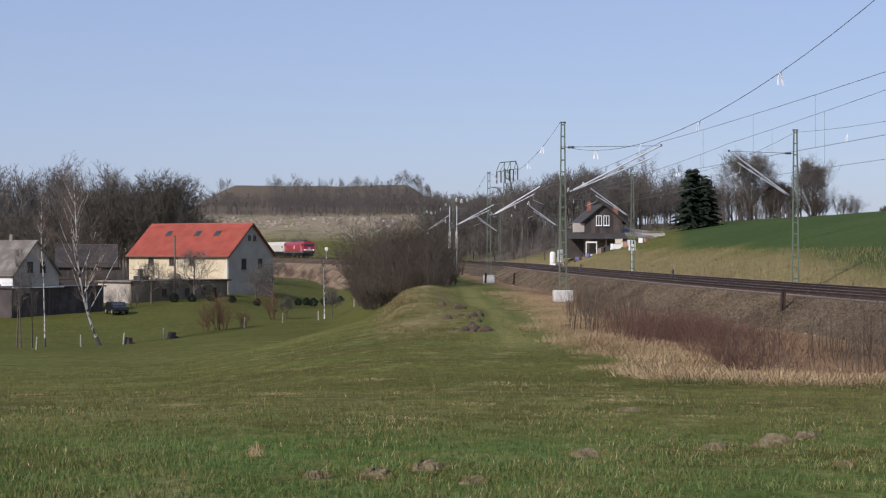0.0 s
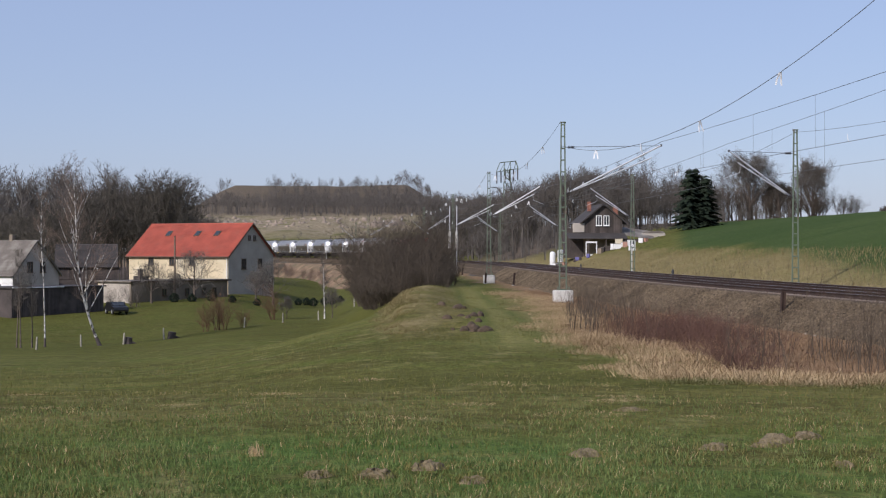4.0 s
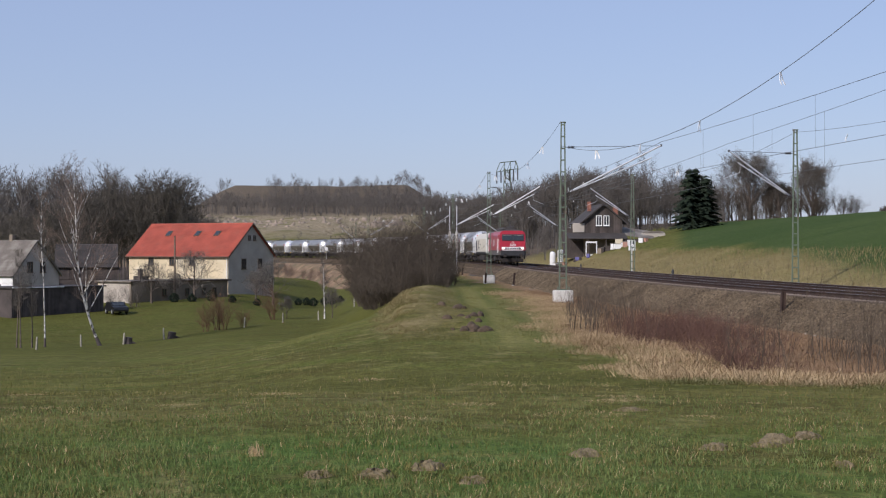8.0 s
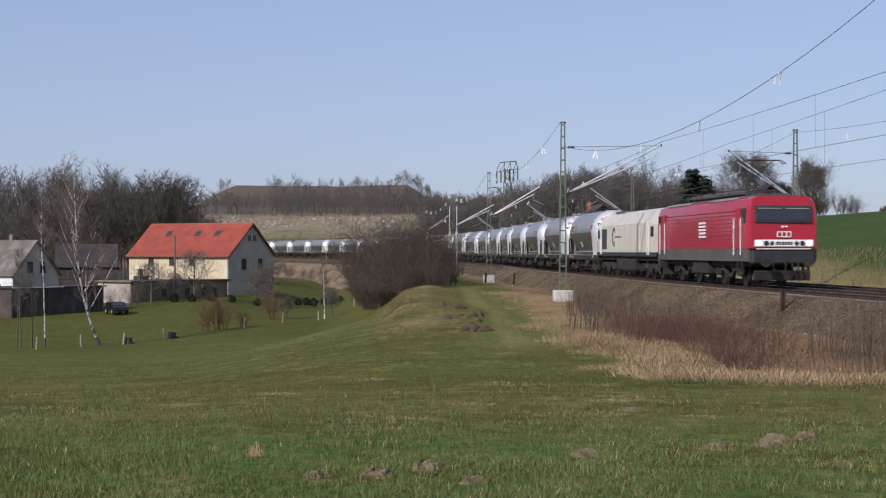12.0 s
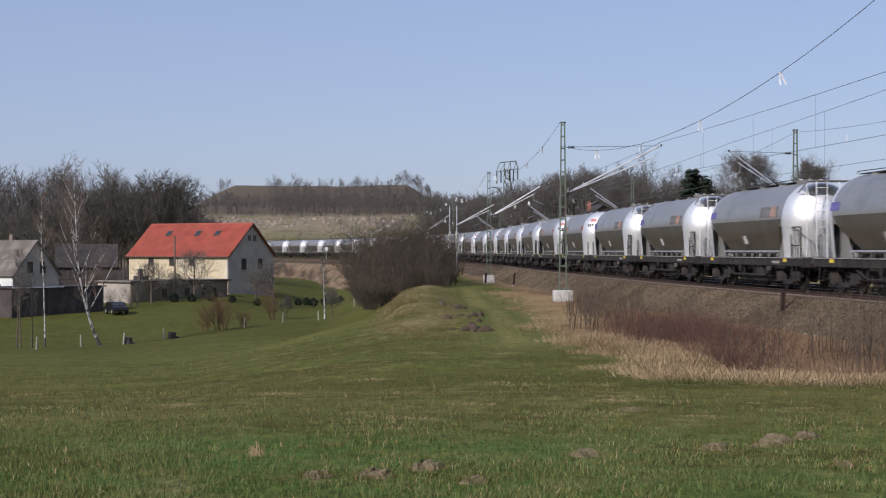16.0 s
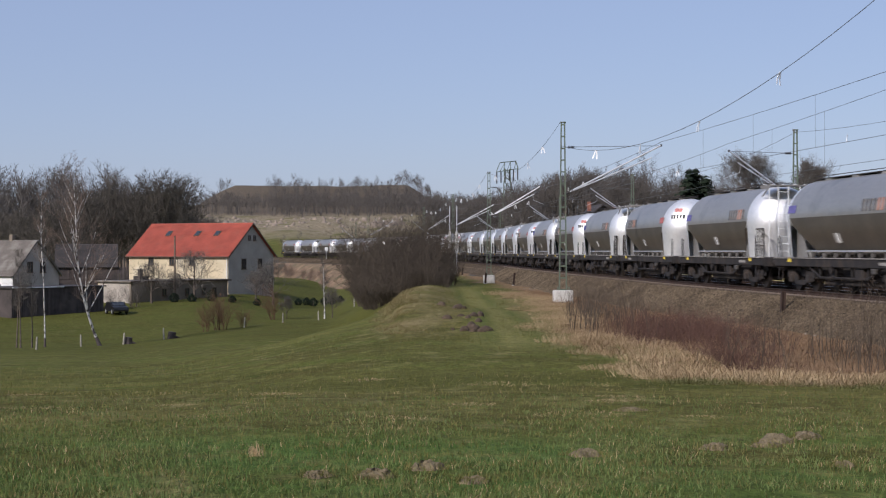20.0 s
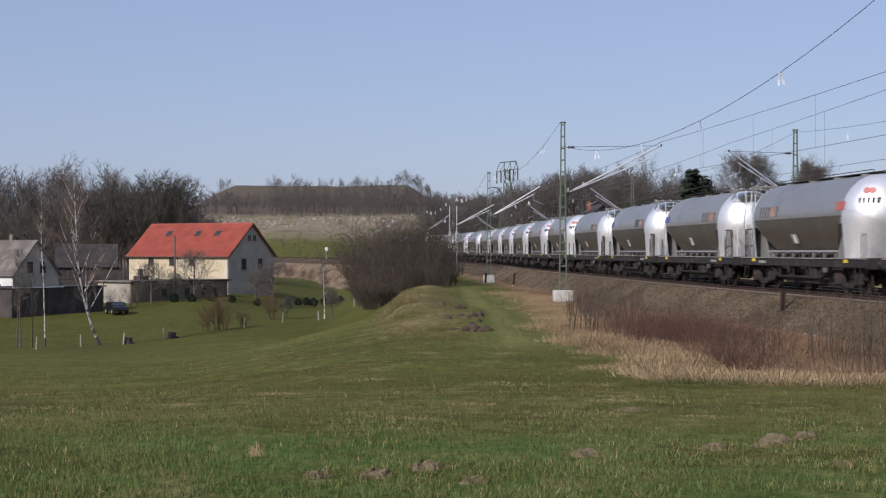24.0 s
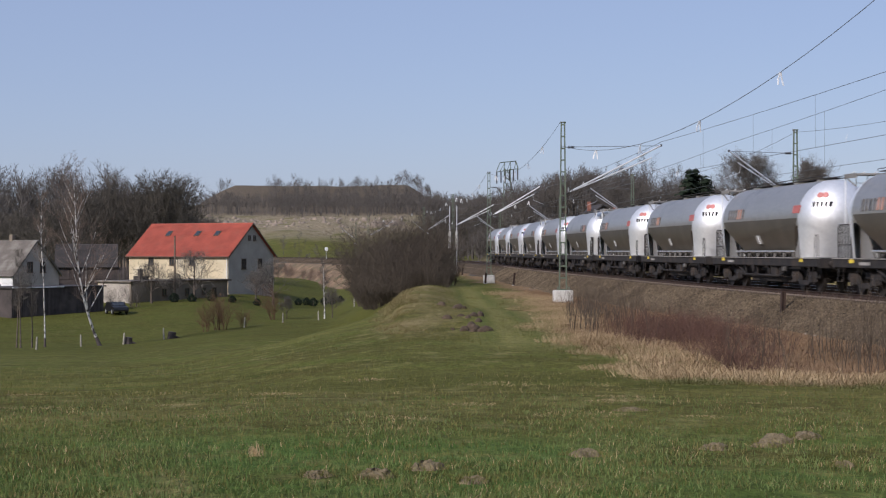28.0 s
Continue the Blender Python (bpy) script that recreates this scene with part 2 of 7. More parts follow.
    def mesh(self, name, smooth=False, angle=40):
        me = bpy.data.meshes.new(name)
        me.from_pydata(self.v, [], self.f)
        bm = bmesh.new()
        bm.from_mesh(me)
        bmesh.ops.recalc_face_normals(bm, faces=bm.faces)
        bm.to_mesh(me)
        bm.free()
        if smooth:
            me.shade_smooth()
            me.set_sharp_from_angle(angle=radians(angle))
        return me


def part(name, geo, material, parent=None, label="", smooth=False, angle=40, at=None):
    me = geo if isinstance(geo, bpy.types.Mesh) else geo.mesh(name, smooth, angle)
    if material and not me.materials:
        me.materials.append(material)
    ob = new(name, me)
    if parent:
        ob.parent = parent
    if at is not None:
        ob.matrix_basis = at
    if label:
        tagged(ob, label)
    return ob


def thing(name, label, category, group="", kind="", at=None):
    ob = new(name)
    ob.empty_display_size = 0.3
    tagged(ob, label, category, group, kind)
    if at is not None:
        ob.matrix_basis = at
    return ob


def raw_mesh(name, verts, faces, material):
    """A large joined mesh straight from arrays of triangles or quads."""
    me = bpy.data.meshes.new(name)
    verts = np.asarray(verts, dtype=np.float32)
    faces = np.asarray(faces, dtype=np.int32)
    k = faces.shape[1]
    me.vertices.add(len(verts))
    me.vertices.foreach_set("co", verts.ravel())
    me.loops.add(faces.size)
    me.loops.foreach_set("vertex_index", faces.ravel())
    me.polygons.add(len(faces))
    me.polygons.foreach_set("loop_start", np.arange(0, faces.size, k, dtype=np.int32))
    me.update(calc_edges=True)
    me.materials.append(material)
    return me


# ---------------------------------------------------------------- the line of the railway
KNOTS_S = [-600, -120, 0, 60, 95, 125, 150, 175, 195, 220, 260, 300, 340, 400, 800]
KNOTS_A = [0.85, 0.629, 0.400, 0.298, 0.231, 0.178, 0.136, 0.096, 0.060, 0.037, 0.053, 0.075, 0.139, 0.20, 0.20]
_s = np.arange(-620.0, 820.0, 0.5)
_a = np.interp(_s, KNOTS_S, KNOTS_A)
_x = np.cumsum(np.sin(_a)) * 0.5
_y = -np.cumsum(np.cos(_a)) * 0.5
_i = int(np.argmin(abs(_s - 292.6)))
_x = _x - _x[_i] + 11.78
_y = _y - _y[_i] + 89.513


def rail_at(s, d=0.0):
    """Plan place on the near track's centre line, d metres to its far side, and the heading."""
    a = float(np.interp(s, _s, _a))
    return float(np.interp(s, _s, _x)) + d * math.cos(a), float(np.interp(s, _s, _y)) + d * math.sin(a), a


def s_of_y(y):
    return float(np.interp(-y, -_y, _s))


def x_of_y(y):
    return np.interp(-np.asarray(y, dtype=float), -_y, _x)


FAR_TRACK = 3.9


# ---------------------------------------------------------------- ground
def S(t):
    t = np.clip(t, 0.0, 1.0)
    return t * t * (3 - 2 * t)


def bumpy(x, y, scale, seed):
    """Cheap smooth waves without a pattern."""
    r = np.random.RandomState(seed)
    z = np.zeros_like(x)
    for _ in range(9):
        w = r.uniform(0, 2 * math.pi)
        f = scale * r.uniform(0.5, 2.0)
        z = z + np.sin((x * math.cos(w) + y * math.sin(w)) * f + r.uniform(0, 7)) / 9
    return z


def ground_z(x, y):
    x, y = np.asarray(x, dtype=float), np.asarray(y, dtype=float)
    yy = np.maximum(y, 8.0)
    th = x / yy
    z = -0.1 - 1.1 * S(yy / 36.0)
    soft = 0.10 * S((98 - yy) / 46.0)
    left = 1 - S((th + 0.082 + soft) / (0.074 + soft))
    west = S((-th - 0.10) / 0.13)
    cap = 5.0 + 1.5 * west
    drop = (0.047 + 0.014 * west) * np.maximum(0.0, yy - 27) / cap
    drop = cap * (1 - np.exp(-drop - drop ** 3))
    z = z - left * drop + (1.7 + 0.8 * west) * S((yy - 136) / 64.0) * S((-x - 18) / 12.0) * S((420 - yy) / 60.0)
    # the mound with its broken bank beside the track way
    edge = 0.004 * bumpy(x, y, 1.1, 41) + 0.003 * bumpy(x, y, 3.0, 42)
    z = z + 0.46 * S((th + 0.037 + edge) / 0.011) * S((0.014 - th) / 0.026) * S((y - 50) / 14.0) * S((116 - y) / 16.0)
    z = z + 0.10 * bumpy(x, y, 2.2, 43) * S((th + 0.05) / 0.01) * S((0.022 - th) / 0.012) * S((y - 46) / 10.0) * S((112 - y) / 10.0) + 0.35 * np.exp(-(((x - 1.0) / 1.1) ** 2) - ((y - 62) / 8.0) ** 2)
    # worn wheel way between mound and embankment
    d = x - x_of_y(np.clip(y, -200, 560))
    # hill with the crop field beyond the line
    hill = 9.0 * (1 - np.exp(-np.maximum(0.0, d - 8.5) / 24.0)) * S((th + 0.02) / 0.13)
    z = z + S((d - 4.0) / 4.0) * 0.4 + hill
    # behind the line on the valley side the land climbs to the pits
    far = S((y - 380) / 260.0) * (1 - S((th - 0.02) / 0.10))
    z = z * (1 - far) + far * (1.0 + 22.0 * S((y - 420) / 420.0))
    # long flat-topped tip
    u = (x + 71) / 62.0
    tip = np.clip(1.55 - np.abs(u) ** 3.0, 0, 1) * S((y - 780) / 110.0)
    z = z + tip * (16.6 + 1.5 * bumpy(x, y, 0.07, 17))
    z = z + 2.2 * bumpy(x, y, 0.10, 7) * S((y - 540) / 40.0) * S((720 - y) / 40.0) + 0.8 * bumpy(x, y, 0.45, 8) * S((y - 560) / 40.0) * S((700 - y) / 40.0)
    z = z + 0.05 * bumpy(x, y, 0.9, 3) + 0.10 * bumpy(x, y, 0.25, 5)
    return z


def bank_edge(y):
    """Offset from the near track at which the dead grass of the bank meets the meadow."""
    y = np.asarray(y, dtype=float)
    return np.interp(y, (26, 28.4, 29.2, 29.9, 35.5, 41, 47, 58, 75, 88, 100), (-6.5, -8.2, -10.6, -12.3, -12.8, -13.4, -13.2, -11.5, -9.5, -8.7, -7.9)) + 0.35 * np.sin(y * 0.7) * S((y - 20) / 10.0) + 0.4 * np.sin(y * 0.31 + 1.0)


def gz(x, y):
    return float(ground_z(np.array([x]), np.array([y]))[0])


def span(stops):
    out = []
    for a, b, st in stops:
        out.extend(np.arange(a, b, st))
    return np.array(out)


def grow(a, b, k):
    out = [a]
    while out[-1] < b:
        out.append(out[-1] * k)
    return out


def build_ground():
    ys = np.concatenate([span([(-120, 0, 8), (0, 60, 0.6), (60, 160, 1.2), (160, 420, 4.0), (420, 740, 5.0)]), grow(740, 4400, 1.03)])
    side = np.array(grow(46.0, 3000, 1.055))
    xs = np.concatenate([-side[::-1], span([(-45, -12, 0.9), (-12, 16, 0.5), (16, 45.5, 0.9)]), side])
    X, Y = np.meshgrid(xs, ys)
    Z = ground_z(X, Y)
    d = X - x_of_y(np.clip(Y, -200, 560))
    near_bed = (Y > -100) & (Y < 560)
    Z = np.where(near_bed & (d > -2.6) & (d < 8.0), np.minimum(Z, -0.95), Z)
    nx, ny = len(xs), len(ys)
    i = np.arange(nx * ny).reshape(ny, nx)
    q = np.stack([i[:-1, :-1], i[:-1, 1:], i[1:, 1:], i[1:, :-1]], -1).reshape(-1, 4)
    me = raw_mesh("ground", np.stack([X, Y, Z], -1).reshape(-1, 3), q, M_MEADOW)
    me.shade_smooth()
    th = X / np.maximum(Y, 8)
    left = 1 - S((th + 0.052) / 0.047)
    w = bumpy(X, Y, 0.5, 11)
    lane = np.interp(Y, (30, 40, 46, 58, 75, 100, 130), (1.3, 1.85, 2.06, 2.26, 1.97, 1.6, 1.25))
    along = S((Y - 38) / 9) * S((132 - Y) / 8)
    zones = {
        "lush": S((19.5 + 3 * w - Y) / 5.0) * 0.9 + 0.12 * S((Y - 95) / 40) * left * S((330 - Y) / 60),
        # dark band: the shading of a shallow swale put into the turf colour
        "shade_dull": 0.7 * S(1 - np.abs(Y - 31.5 - 0.25 * X - 2.5 * w - 2.0 * bumpy(X, Y, 0.22, 19)) / 6.0) * S((bumpy(X, Y, 0.16, 18) + 0.45) / 0.5),
        "path": 0.9 * S(1.6 - np.abs(X - lane) / 1.0) * along,
        "rut": 0.6 * S(1.3 - np.abs(np.abs(X - lane) - 0.75) / 0.3) * along,
        "worn": np.clip(S(1 - np.abs(Y - 24 - 3 * w - 0.1 * X) / 7.5) * 0.8 + 0.9 * S(1.4 - np.abs(th + 0.008) / 0.028) * S((Y - 44) / 8) * S((122 - Y) / 8), 0, 1),
        "straw": np.clip(S(1 - np.abs(d - bank_edge(Y) - 1.1 - 0.8 * w) / 1.7) * S((Y - 20) / 5) * S((100 - Y) / 14) + 0.55 * S((bumpy(X, Y, 0.9, 13) + 0.05) / 0.3) * S(1.3 - np.abs(th + 0.024) / 0.022) * S((Y - 48) / 8) * S((112 - Y) / 12), 0, 1),
        "brush": np.clip(0.2 * S((Y - 700) / 40) * S((th + 0.22) / 0.03) + S((d - bank_edge(Y) - 1.2 - w) / 2.0) * S((2.5 - d) / 1.0) * S((Y - 10) / 10) * S((420 - Y) / 20), 0, 1),
        "crop": S((th - 0.150 - 0.004 * w) / 0.012) * S((d - 15 + 5.5 * S((th - 0.19) / 0.10) - 1.2 * w) / 4.0) * S((260 - Y) / 20) * S((Y + 50) / 20),
        "sand": 0.7 * S((Y - 560 - 25 * w) / 50) * S((800 - Y + 30 * w) / 60) * S((0.02 - th) / 0.05) * S((w + 0.55) / 0.35),
        "wood": np.clip(S((Y - 700) / 60) * 0.92 + S((Y - 235) / 30) * S((d - 10) / 6) * S((th - 0.01) / 0.03), 0, 1),
    }
    # the same dark tone dulls the valley turf
    zones["shade_dull"] = np.clip(zones["shade_dull"] + 0.55 * S((Y - 92) / 30) * left * S((330 - Y) / 60), 0, 1)
    zones["straw"] = np.clip(zones["straw"] + 0.72 * S((d - 7.5) / 1.5) * S((18.0 + 2 * w - d) / 6.0) * S((Y + 60) / 20), 0, 1)
    zones["straw"] = np.clip(zones["straw"] + 0.45 * S((bumpy(X, Y, 1.3, 23) + 0.3) / 0.5) * S(1.5 - np.abs(th + 0.012) / 0.022) * S((Y - 46) / 8) * S((118 - Y) / 8), 0, 1) * (1 - zones["path"])
    for name, val in zones.items():
        at = me.attributes.new(name, "FLOAT", "POINT")
        at.data.foreach_set("value", np.clip(val, 0, 1).astype(np.float32).ravel())
    tagged(new("ground", me), "undulating spring meadow with worn, mossy and straw-coloured patches and a painted shade band", "meadow", kind="structure")


build_ground()


def strip(name, section, s0, s1, step, material, label, category, kind="structure", smooth=True):
    """A long body of constant section laid along the line; the section is (offset, height)."""
    ss = np.arange(s0, s1 + 0.01, step)
    rings = []
    for s in ss:
        rings.append([(*rail_at(s, d)[:2], z) for d, z in section])
    v = np.array(rings).reshape(-1, 3)
    n, k = len(ss), len(section)
    i = np.arange(n * k).reshape(n, k)
    q = np.stack([i[:-1, :-1], i[:-1, 1:], i[1:, 1:], i[1:, :-1]], -1).reshape(-1, 4)
    me = raw_mesh(name, v, q, material)
    if smooth:
        me.shade_smooth()
    return tagged(new(name, me), label, category, kind=kind)


M_BANK = mat("dry_bank", (0.22, 0.145, 0.085), 0.95, 0, 0.35, 0.6, 0.5, 14, spots=((0.10, 0.10, 0.04), 0.4, 0.5, 0.7))
strip("embankment", [(-13.5, -7.5), (-6.8, -2.4), (-4.7, -1.28), (-3.9, -1.22), (-2.9, -0.55), (6.6, -0.6), (7.6, -1.1), (9.5, -1.6)], -600, 800, 4.0, M_BANK,
      "railway embankment under dry brown grass", "embankment")
strip("ballast_bed", [(-4.05, -1.25), (-3.6, -0.95), (-2.35, -0.24), (-1.9, -0.19), (1.9, -0.19), (2.3, -0.22), (FAR_TRACK + 1.9, -0.22), (FAR_TRACK + 3.0, -0.8)], -600, 800, 2.0, M_GRAVEL,
      "shoulder of brown ballast stones under two tracks", "ballast")
# dark path edge, with the shadow at the ballast foot painted in
M_CESS = mat("dark_cess_shadow_soil", (0.052, 0.042, 0.032), 0.95, 0, 0.35, 1.2, 0.5, 14)
strip("cess_path", [(-4.75, -1.262), (-4.6, -1.235), (-4.2, -1.22), (-4.0, -1.195)], -600, 800, 4.0, M_CESS, "dark strip at the foot of the ballast, path edge and shadow in one colour", "cess path")
RAIL_SEC = [(-0.075, -0.172), (-0.075, -0.155), (-0.012, -0.13), (-0.012, -0.045), (-0.036, -0.035), (-0.036, -0.004), (0.036, -0.004), (0.036, -0.035), (0.012, -0.045), (0.012, -0.13), (0.075, -0.155), (0.075, -0.172)]
for track, z in ((0.0, 0.0), (FAR_TRACK, -0.04)):
    for side in (-0.755, 0.755):
        r = strip("rail", [(track + side + y, h + z) for y, h in RAIL_SEC], -600, 800, 3.0, M_RAIL, "rust-brown steel rail on sleepers", "rail", "structure", False)
        top = strip("rail_head", [(track + side - 0.03, z), (track + side + 0.03, z)], -600, 800, 3.0, M_RAILTOP, "polished running surface", "", "", False)
        for key in ("label", "category"):
            if key in top:
                del top[key]
        top.parent = r


# ---------------------------------------------------------------- overhead line
def lattice_mast(height, width=0.24):
    g = []
    legs = []
    for sx in (-1, 1):
        a = Geo()
        a.loft([[(sx * width * k + dx, dy, z) for dx, dy in ((-0.028, -0.06), (0.028, -0.06), (0.028, 0.06), (-0.028, 0.06))] for z, k in ((0, 0.78), (height, 0.36))])
        legs.append(a)
    rungs = []
    n = int(height / 0.62)
    for i in range(n + 1):
        z = 0.25 + i * (height - 0.35) / n
        w = width * (0.78 + (0.36 - 0.78) * z / height)
        rungs.append(Geo().box((2 * w, 0.07, 0.07), (0, 0, z)))
    return legs, rungs


def cantilever(parent, reach, z_wire=5.5, side=1):
    """Two bright tubes, the tie rod and the steady arm, reaching out along x from the mast."""
    k = side
    top = Geo().tube([(k * 0.35, 0, z_wire - 0.9), (k * (reach + 0.15), 0, z_wire + 1.55)], 0.045, 8)
    part("cantilever_tube", top, M_TUBE, parent, "bright galvanised tube")
    low = Geo().tube([(k * 0.5, 0, z_wire - 0.85), (k * (reach - 0.35), 0, z_wire + 0.9)], 0.035, 8)
    part("registration_tube", low, M_TUBE, parent, "bright galvanised tube")
    ins = Geo()
    for i in range(5):
        ins.tube([(k * (0.2 + 0.07 * i), 0, z_wire - 1.0 + 0.045 * i), (k * (0.235 + 0.07 * i), 0, z_wire - 0.98 + 0.045 * i)], 0.075, 8)
    ins.tube([(k * 0.12, 0, z_wire - 1.05), (k * 0.6, 0, z_wire - 0.76)], 0.035, 6)
    part("insulator", ins, M_DARK, parent, "dark ribbed insulator")
    tie = Geo().tube([(k * 0.75, 0, z_wire + 1.45), (k * (reach + 0.1), 0, z_wire + 1.53)], 0.014, 5)
    tie.tube([(k * 0.15, 0, z_wire + 1.42), (k * 0.75, 0, z_wire + 1.45)], 0.02, 5)
    part("tie_rod", tie, M_WIRE, parent)
    ti = Geo()
    for i in range(5):
        ti.tube([(k * (0.28 + 0.07 * i), 0, z_wire + 1.43), (k * (0.31 + 0.07 * i), 0, z_wire + 1.43)], 0.07, 8)
    part("insulator", ti, M_DARK, parent, "dark ribbed insulator")
    arm = Geo().tube([(k * (reach - 0.5), 0, z_wire + 0.85), (k * (reach - 0.45), 0, z_wire + 0.35), (k * (reach + 0.45), 0, z_wire)], 0.016, 5)
    part("steady_arm", arm, M_TUBE, parent)
    end = Geo().box((0.10, 0.10, 0.12), (k * (reach + 0.15), 0, z_wire + 1.55), 0.02)
    part("clamp", end, M_DARK, parent)


def catenary_mast(s, offset, foot, top, reach, side, label, block=True):
    x, y, a = rail_at(s, offset)
    m = thing("catenary_mast", label, "catenary mast", "masts along the railway", at=pose(x, y, foot, 0, 0, math.degrees(a)))
    h = top - foot
    legs, rungs = lattice_mast(h)
    for g in legs:
        part("mast_leg", g, M_MAST, m)
    for g in rungs:
        part("batten", g, M_MAST, m)
    part("mast_cap", Geo().box((0.30, 0.2, 0.06), (0, 0, h + 0.03), 0.015), M_MAST, m)
    if block:
        b = Geo().box((0.98, 0.8, 0.72), (0, 0, -0.14), 0.05)
        part("foundation", b, M_CONCRETE, m, "pale concrete block")
        for sx in (-1, 1):
            part("anchor_lug", Geo().tube([(sx * 0.30, -0.2, 0.2), (sx * 0.30, -0.2, 0.36), (sx * 0.2, -0.2, 0.42)], 0.03, 6), M_MAST, m)
    cantilever(m, reach, 5.5 - foot, side)
    return m


NEAR_OFF = {30: -6.2, 80: -6.25, 130: -5.45, 181: -5.9, 234: -5.0, 290: -5.6}
FAR_OFF = 7.38
near_y = [30, 80, 130, 181, 234, 290]
far_y = [34, 84, 133, 185, 237, 292, 350]
for y in near_y:
    mast = catenary_mast(s_of_y(y), NEAR_OFF[y], -0.75, 8.2, -NEAR_OFF[y] - 1.2, 1, "green lattice mast on a concrete block beside the tracks")
    if y == 181:
        for sx in (-0.42, 0.42):
            part("tension_weight", Geo().tube([(sx, -0.3, 2.6), (sx, -0.3, 4.6)], 0.17, 10), M_CONCRETE, mast, "pale stack of tension weights")
            part("guide_rod", Geo().tube([(sx, -0.3, 0.0), (sx, -0.3, 7.6)], 0.045, 6), M_TUBE, mast)
for y in far_y:
    catenary_mast(s_of_y(y), FAR_OFF, -0.9, 8.2, 3.6, -1, "green lattice mast on the far side of the tracks", False)


def wire_between(p, q, sag, n=14):
    p, q = Vector(p), Vector(q)
    return [p.lerp(q, i / n) - Vector((0, 0, 4 * sag * (i / n) * (1 - i / n))) for i in range(n + 1)]


def overhead(ys, off, name_label, stagger, hang, contact):
    """Messenger, contact wire and droppers from mast to mast; hang is the messenger's height at the nearest masts, set
    to fit the camera's view.
    """
    ss = [s_of_y(y) for y in ys]
    ss = [ss[0] + 52] + ss + [ss[-1] - 55]
    hs = list(hang) + [7.0] * (len(ss) - len(hang))
    w = thing("overhead_wire", name_label, "overhead wire", "overhead wires")
    for i in range(len(ss) - 1):
        e = stagger if i % 2 else -stagger
        p, q = rail_at(ss[i], off + e), rail_at(ss[i + 1], off - e)
        mess = wire_between((p[0], p[1], hs[i]), (q[0], q[1], hs[i + 1]), 0.2)
        cont = wire_between((p[0], p[1], contact), (q[0], q[1], contact), 0.02)
        part("messenger", Geo().tube(mess, 0.011, 5, False), M_WIRE, w)
        part("contact_wire", Geo().tube(cont, 0.010, 5, False), M_WIRE, w)
        for j in (2, 4, 6, 8, 10, 12):
            part("dropper", Geo().tube([mess[j], cont[j]], 0.005, 4, False), M_WIRE, w)


overhead(near_y, -0.7, "copper contact line above the near track", 0.3, (8.8, 8.3, 7.25), 5.5)
overhead(far_y, FAR_TRACK, "copper contact line above the far track", 0.3, (10.4, 9.7, 7.45, 7.1), 5.35)

feeder = thing("feeder_line", "dark feeder cable along the masts, hung to fit the camera's view", "feeder cable", "overhead wires")
ribbon_spots = []
fs_ = [s_of_y(-22)] + [s_of_y(y) for y in near_y]
# feeder heights and sags are set to fit the camera's view
fz_ = [10.0, 9.9] + [8.25] * 5
fo_ = [-6.3] + [NEAR_OFF[y] - 0.12 for y in near_y]
for i in range(len(fs_) - 1):
    p, q = rail_at(fs_[i], fo_[i]), rail_at(fs_[i + 1], fo_[i + 1])
    line = wire_between((p[0], p[1], 9.9 if i == 1 else fz_[i]), (q[0], q[1], 7.0 if i == 1 else fz_[i + 1]), 2.3 if i < 2 else 1.3, 24)
    part("cable", Geo().tube(line, 0.011, 5, False), M_WIRE, feeder)
    for j in (4, 8, 12, 16, 20):
        ribbon_spots.append(line[j])
aux = thing("feeder_line", "thin auxiliary line beyond the far track", "feeder cable", "overhead wires")
for y0, y1, z0, z1 in ((-10, 34, 10.2, 9.3), (34, 84, 9.3, 8.1), (84, 133, 8.1, 8.1), (133, 185, 8.1, 8.1)):
    p, q = rail_at(s_of_y(y0), FAR_OFF), rail_at(s_of_y(y1), FAR_OFF)
    part("cable", Geo().tube(wire_between((p[0], p[1], z0), (q[0], q[1], z1), 1.0), 0.010, 5, False), M_WIRE, aux)


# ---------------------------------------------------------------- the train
# hopper: dust, plus the dark ground it mirrors painted into the base colour
M_HOPPER = mat("dusty_shade_dark_hopper", (0.19, 0.168, 0.137), 0.5, 0.75, 0.12, 0.7, 0.05, 8, spots=((0.20, 0.175, 0.145), 0.9, 0.5, 0.8))
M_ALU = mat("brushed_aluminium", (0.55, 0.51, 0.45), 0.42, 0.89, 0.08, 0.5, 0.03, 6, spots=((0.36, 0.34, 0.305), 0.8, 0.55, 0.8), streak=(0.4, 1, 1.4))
# brighter copy of the vessel metal; the sun's glare is put into its colour
M_END = mat("sun_bright_aluminium_end", (0.90, 0.895, 0.88), 0.50, 0.74, 0.06, 0.6, 0.03, 8)
M_ALU2 = mat("bare_aluminium_skirt", (0.82, 0.81, 0.79), 0.44, 0.75, 0.06, 0.8, 0.03, 9, brushed=("Z", 0.25))
# on the gussets this grey paints in the shade beside the hopper
M_GUSSET = mat("grey_support_plate", (0.34, 0.32, 0.29), 0.55, 0.6, 0.12, 0.8, 0.05, 9, spots=((0.22, 0.195, 0.165), 0.9, 0.5, 0.75))
# frame and wheel colours carry grime and the shadow under the wagons
M_FRAME = mat("grimy_shadow_dark_frame", (0.024, 0.021, 0.020), 0.85, 0.1, 0.35, 1.5, 0.2, 14, spots=((0.055, 0.038, 0.026), 1.5, 0.5, 0.75))
M_SILL = mat("pale_sill_top", (0.33, 0.31, 0.28), 0.8, 0.2, 0.2, 2, 0.1, 14)
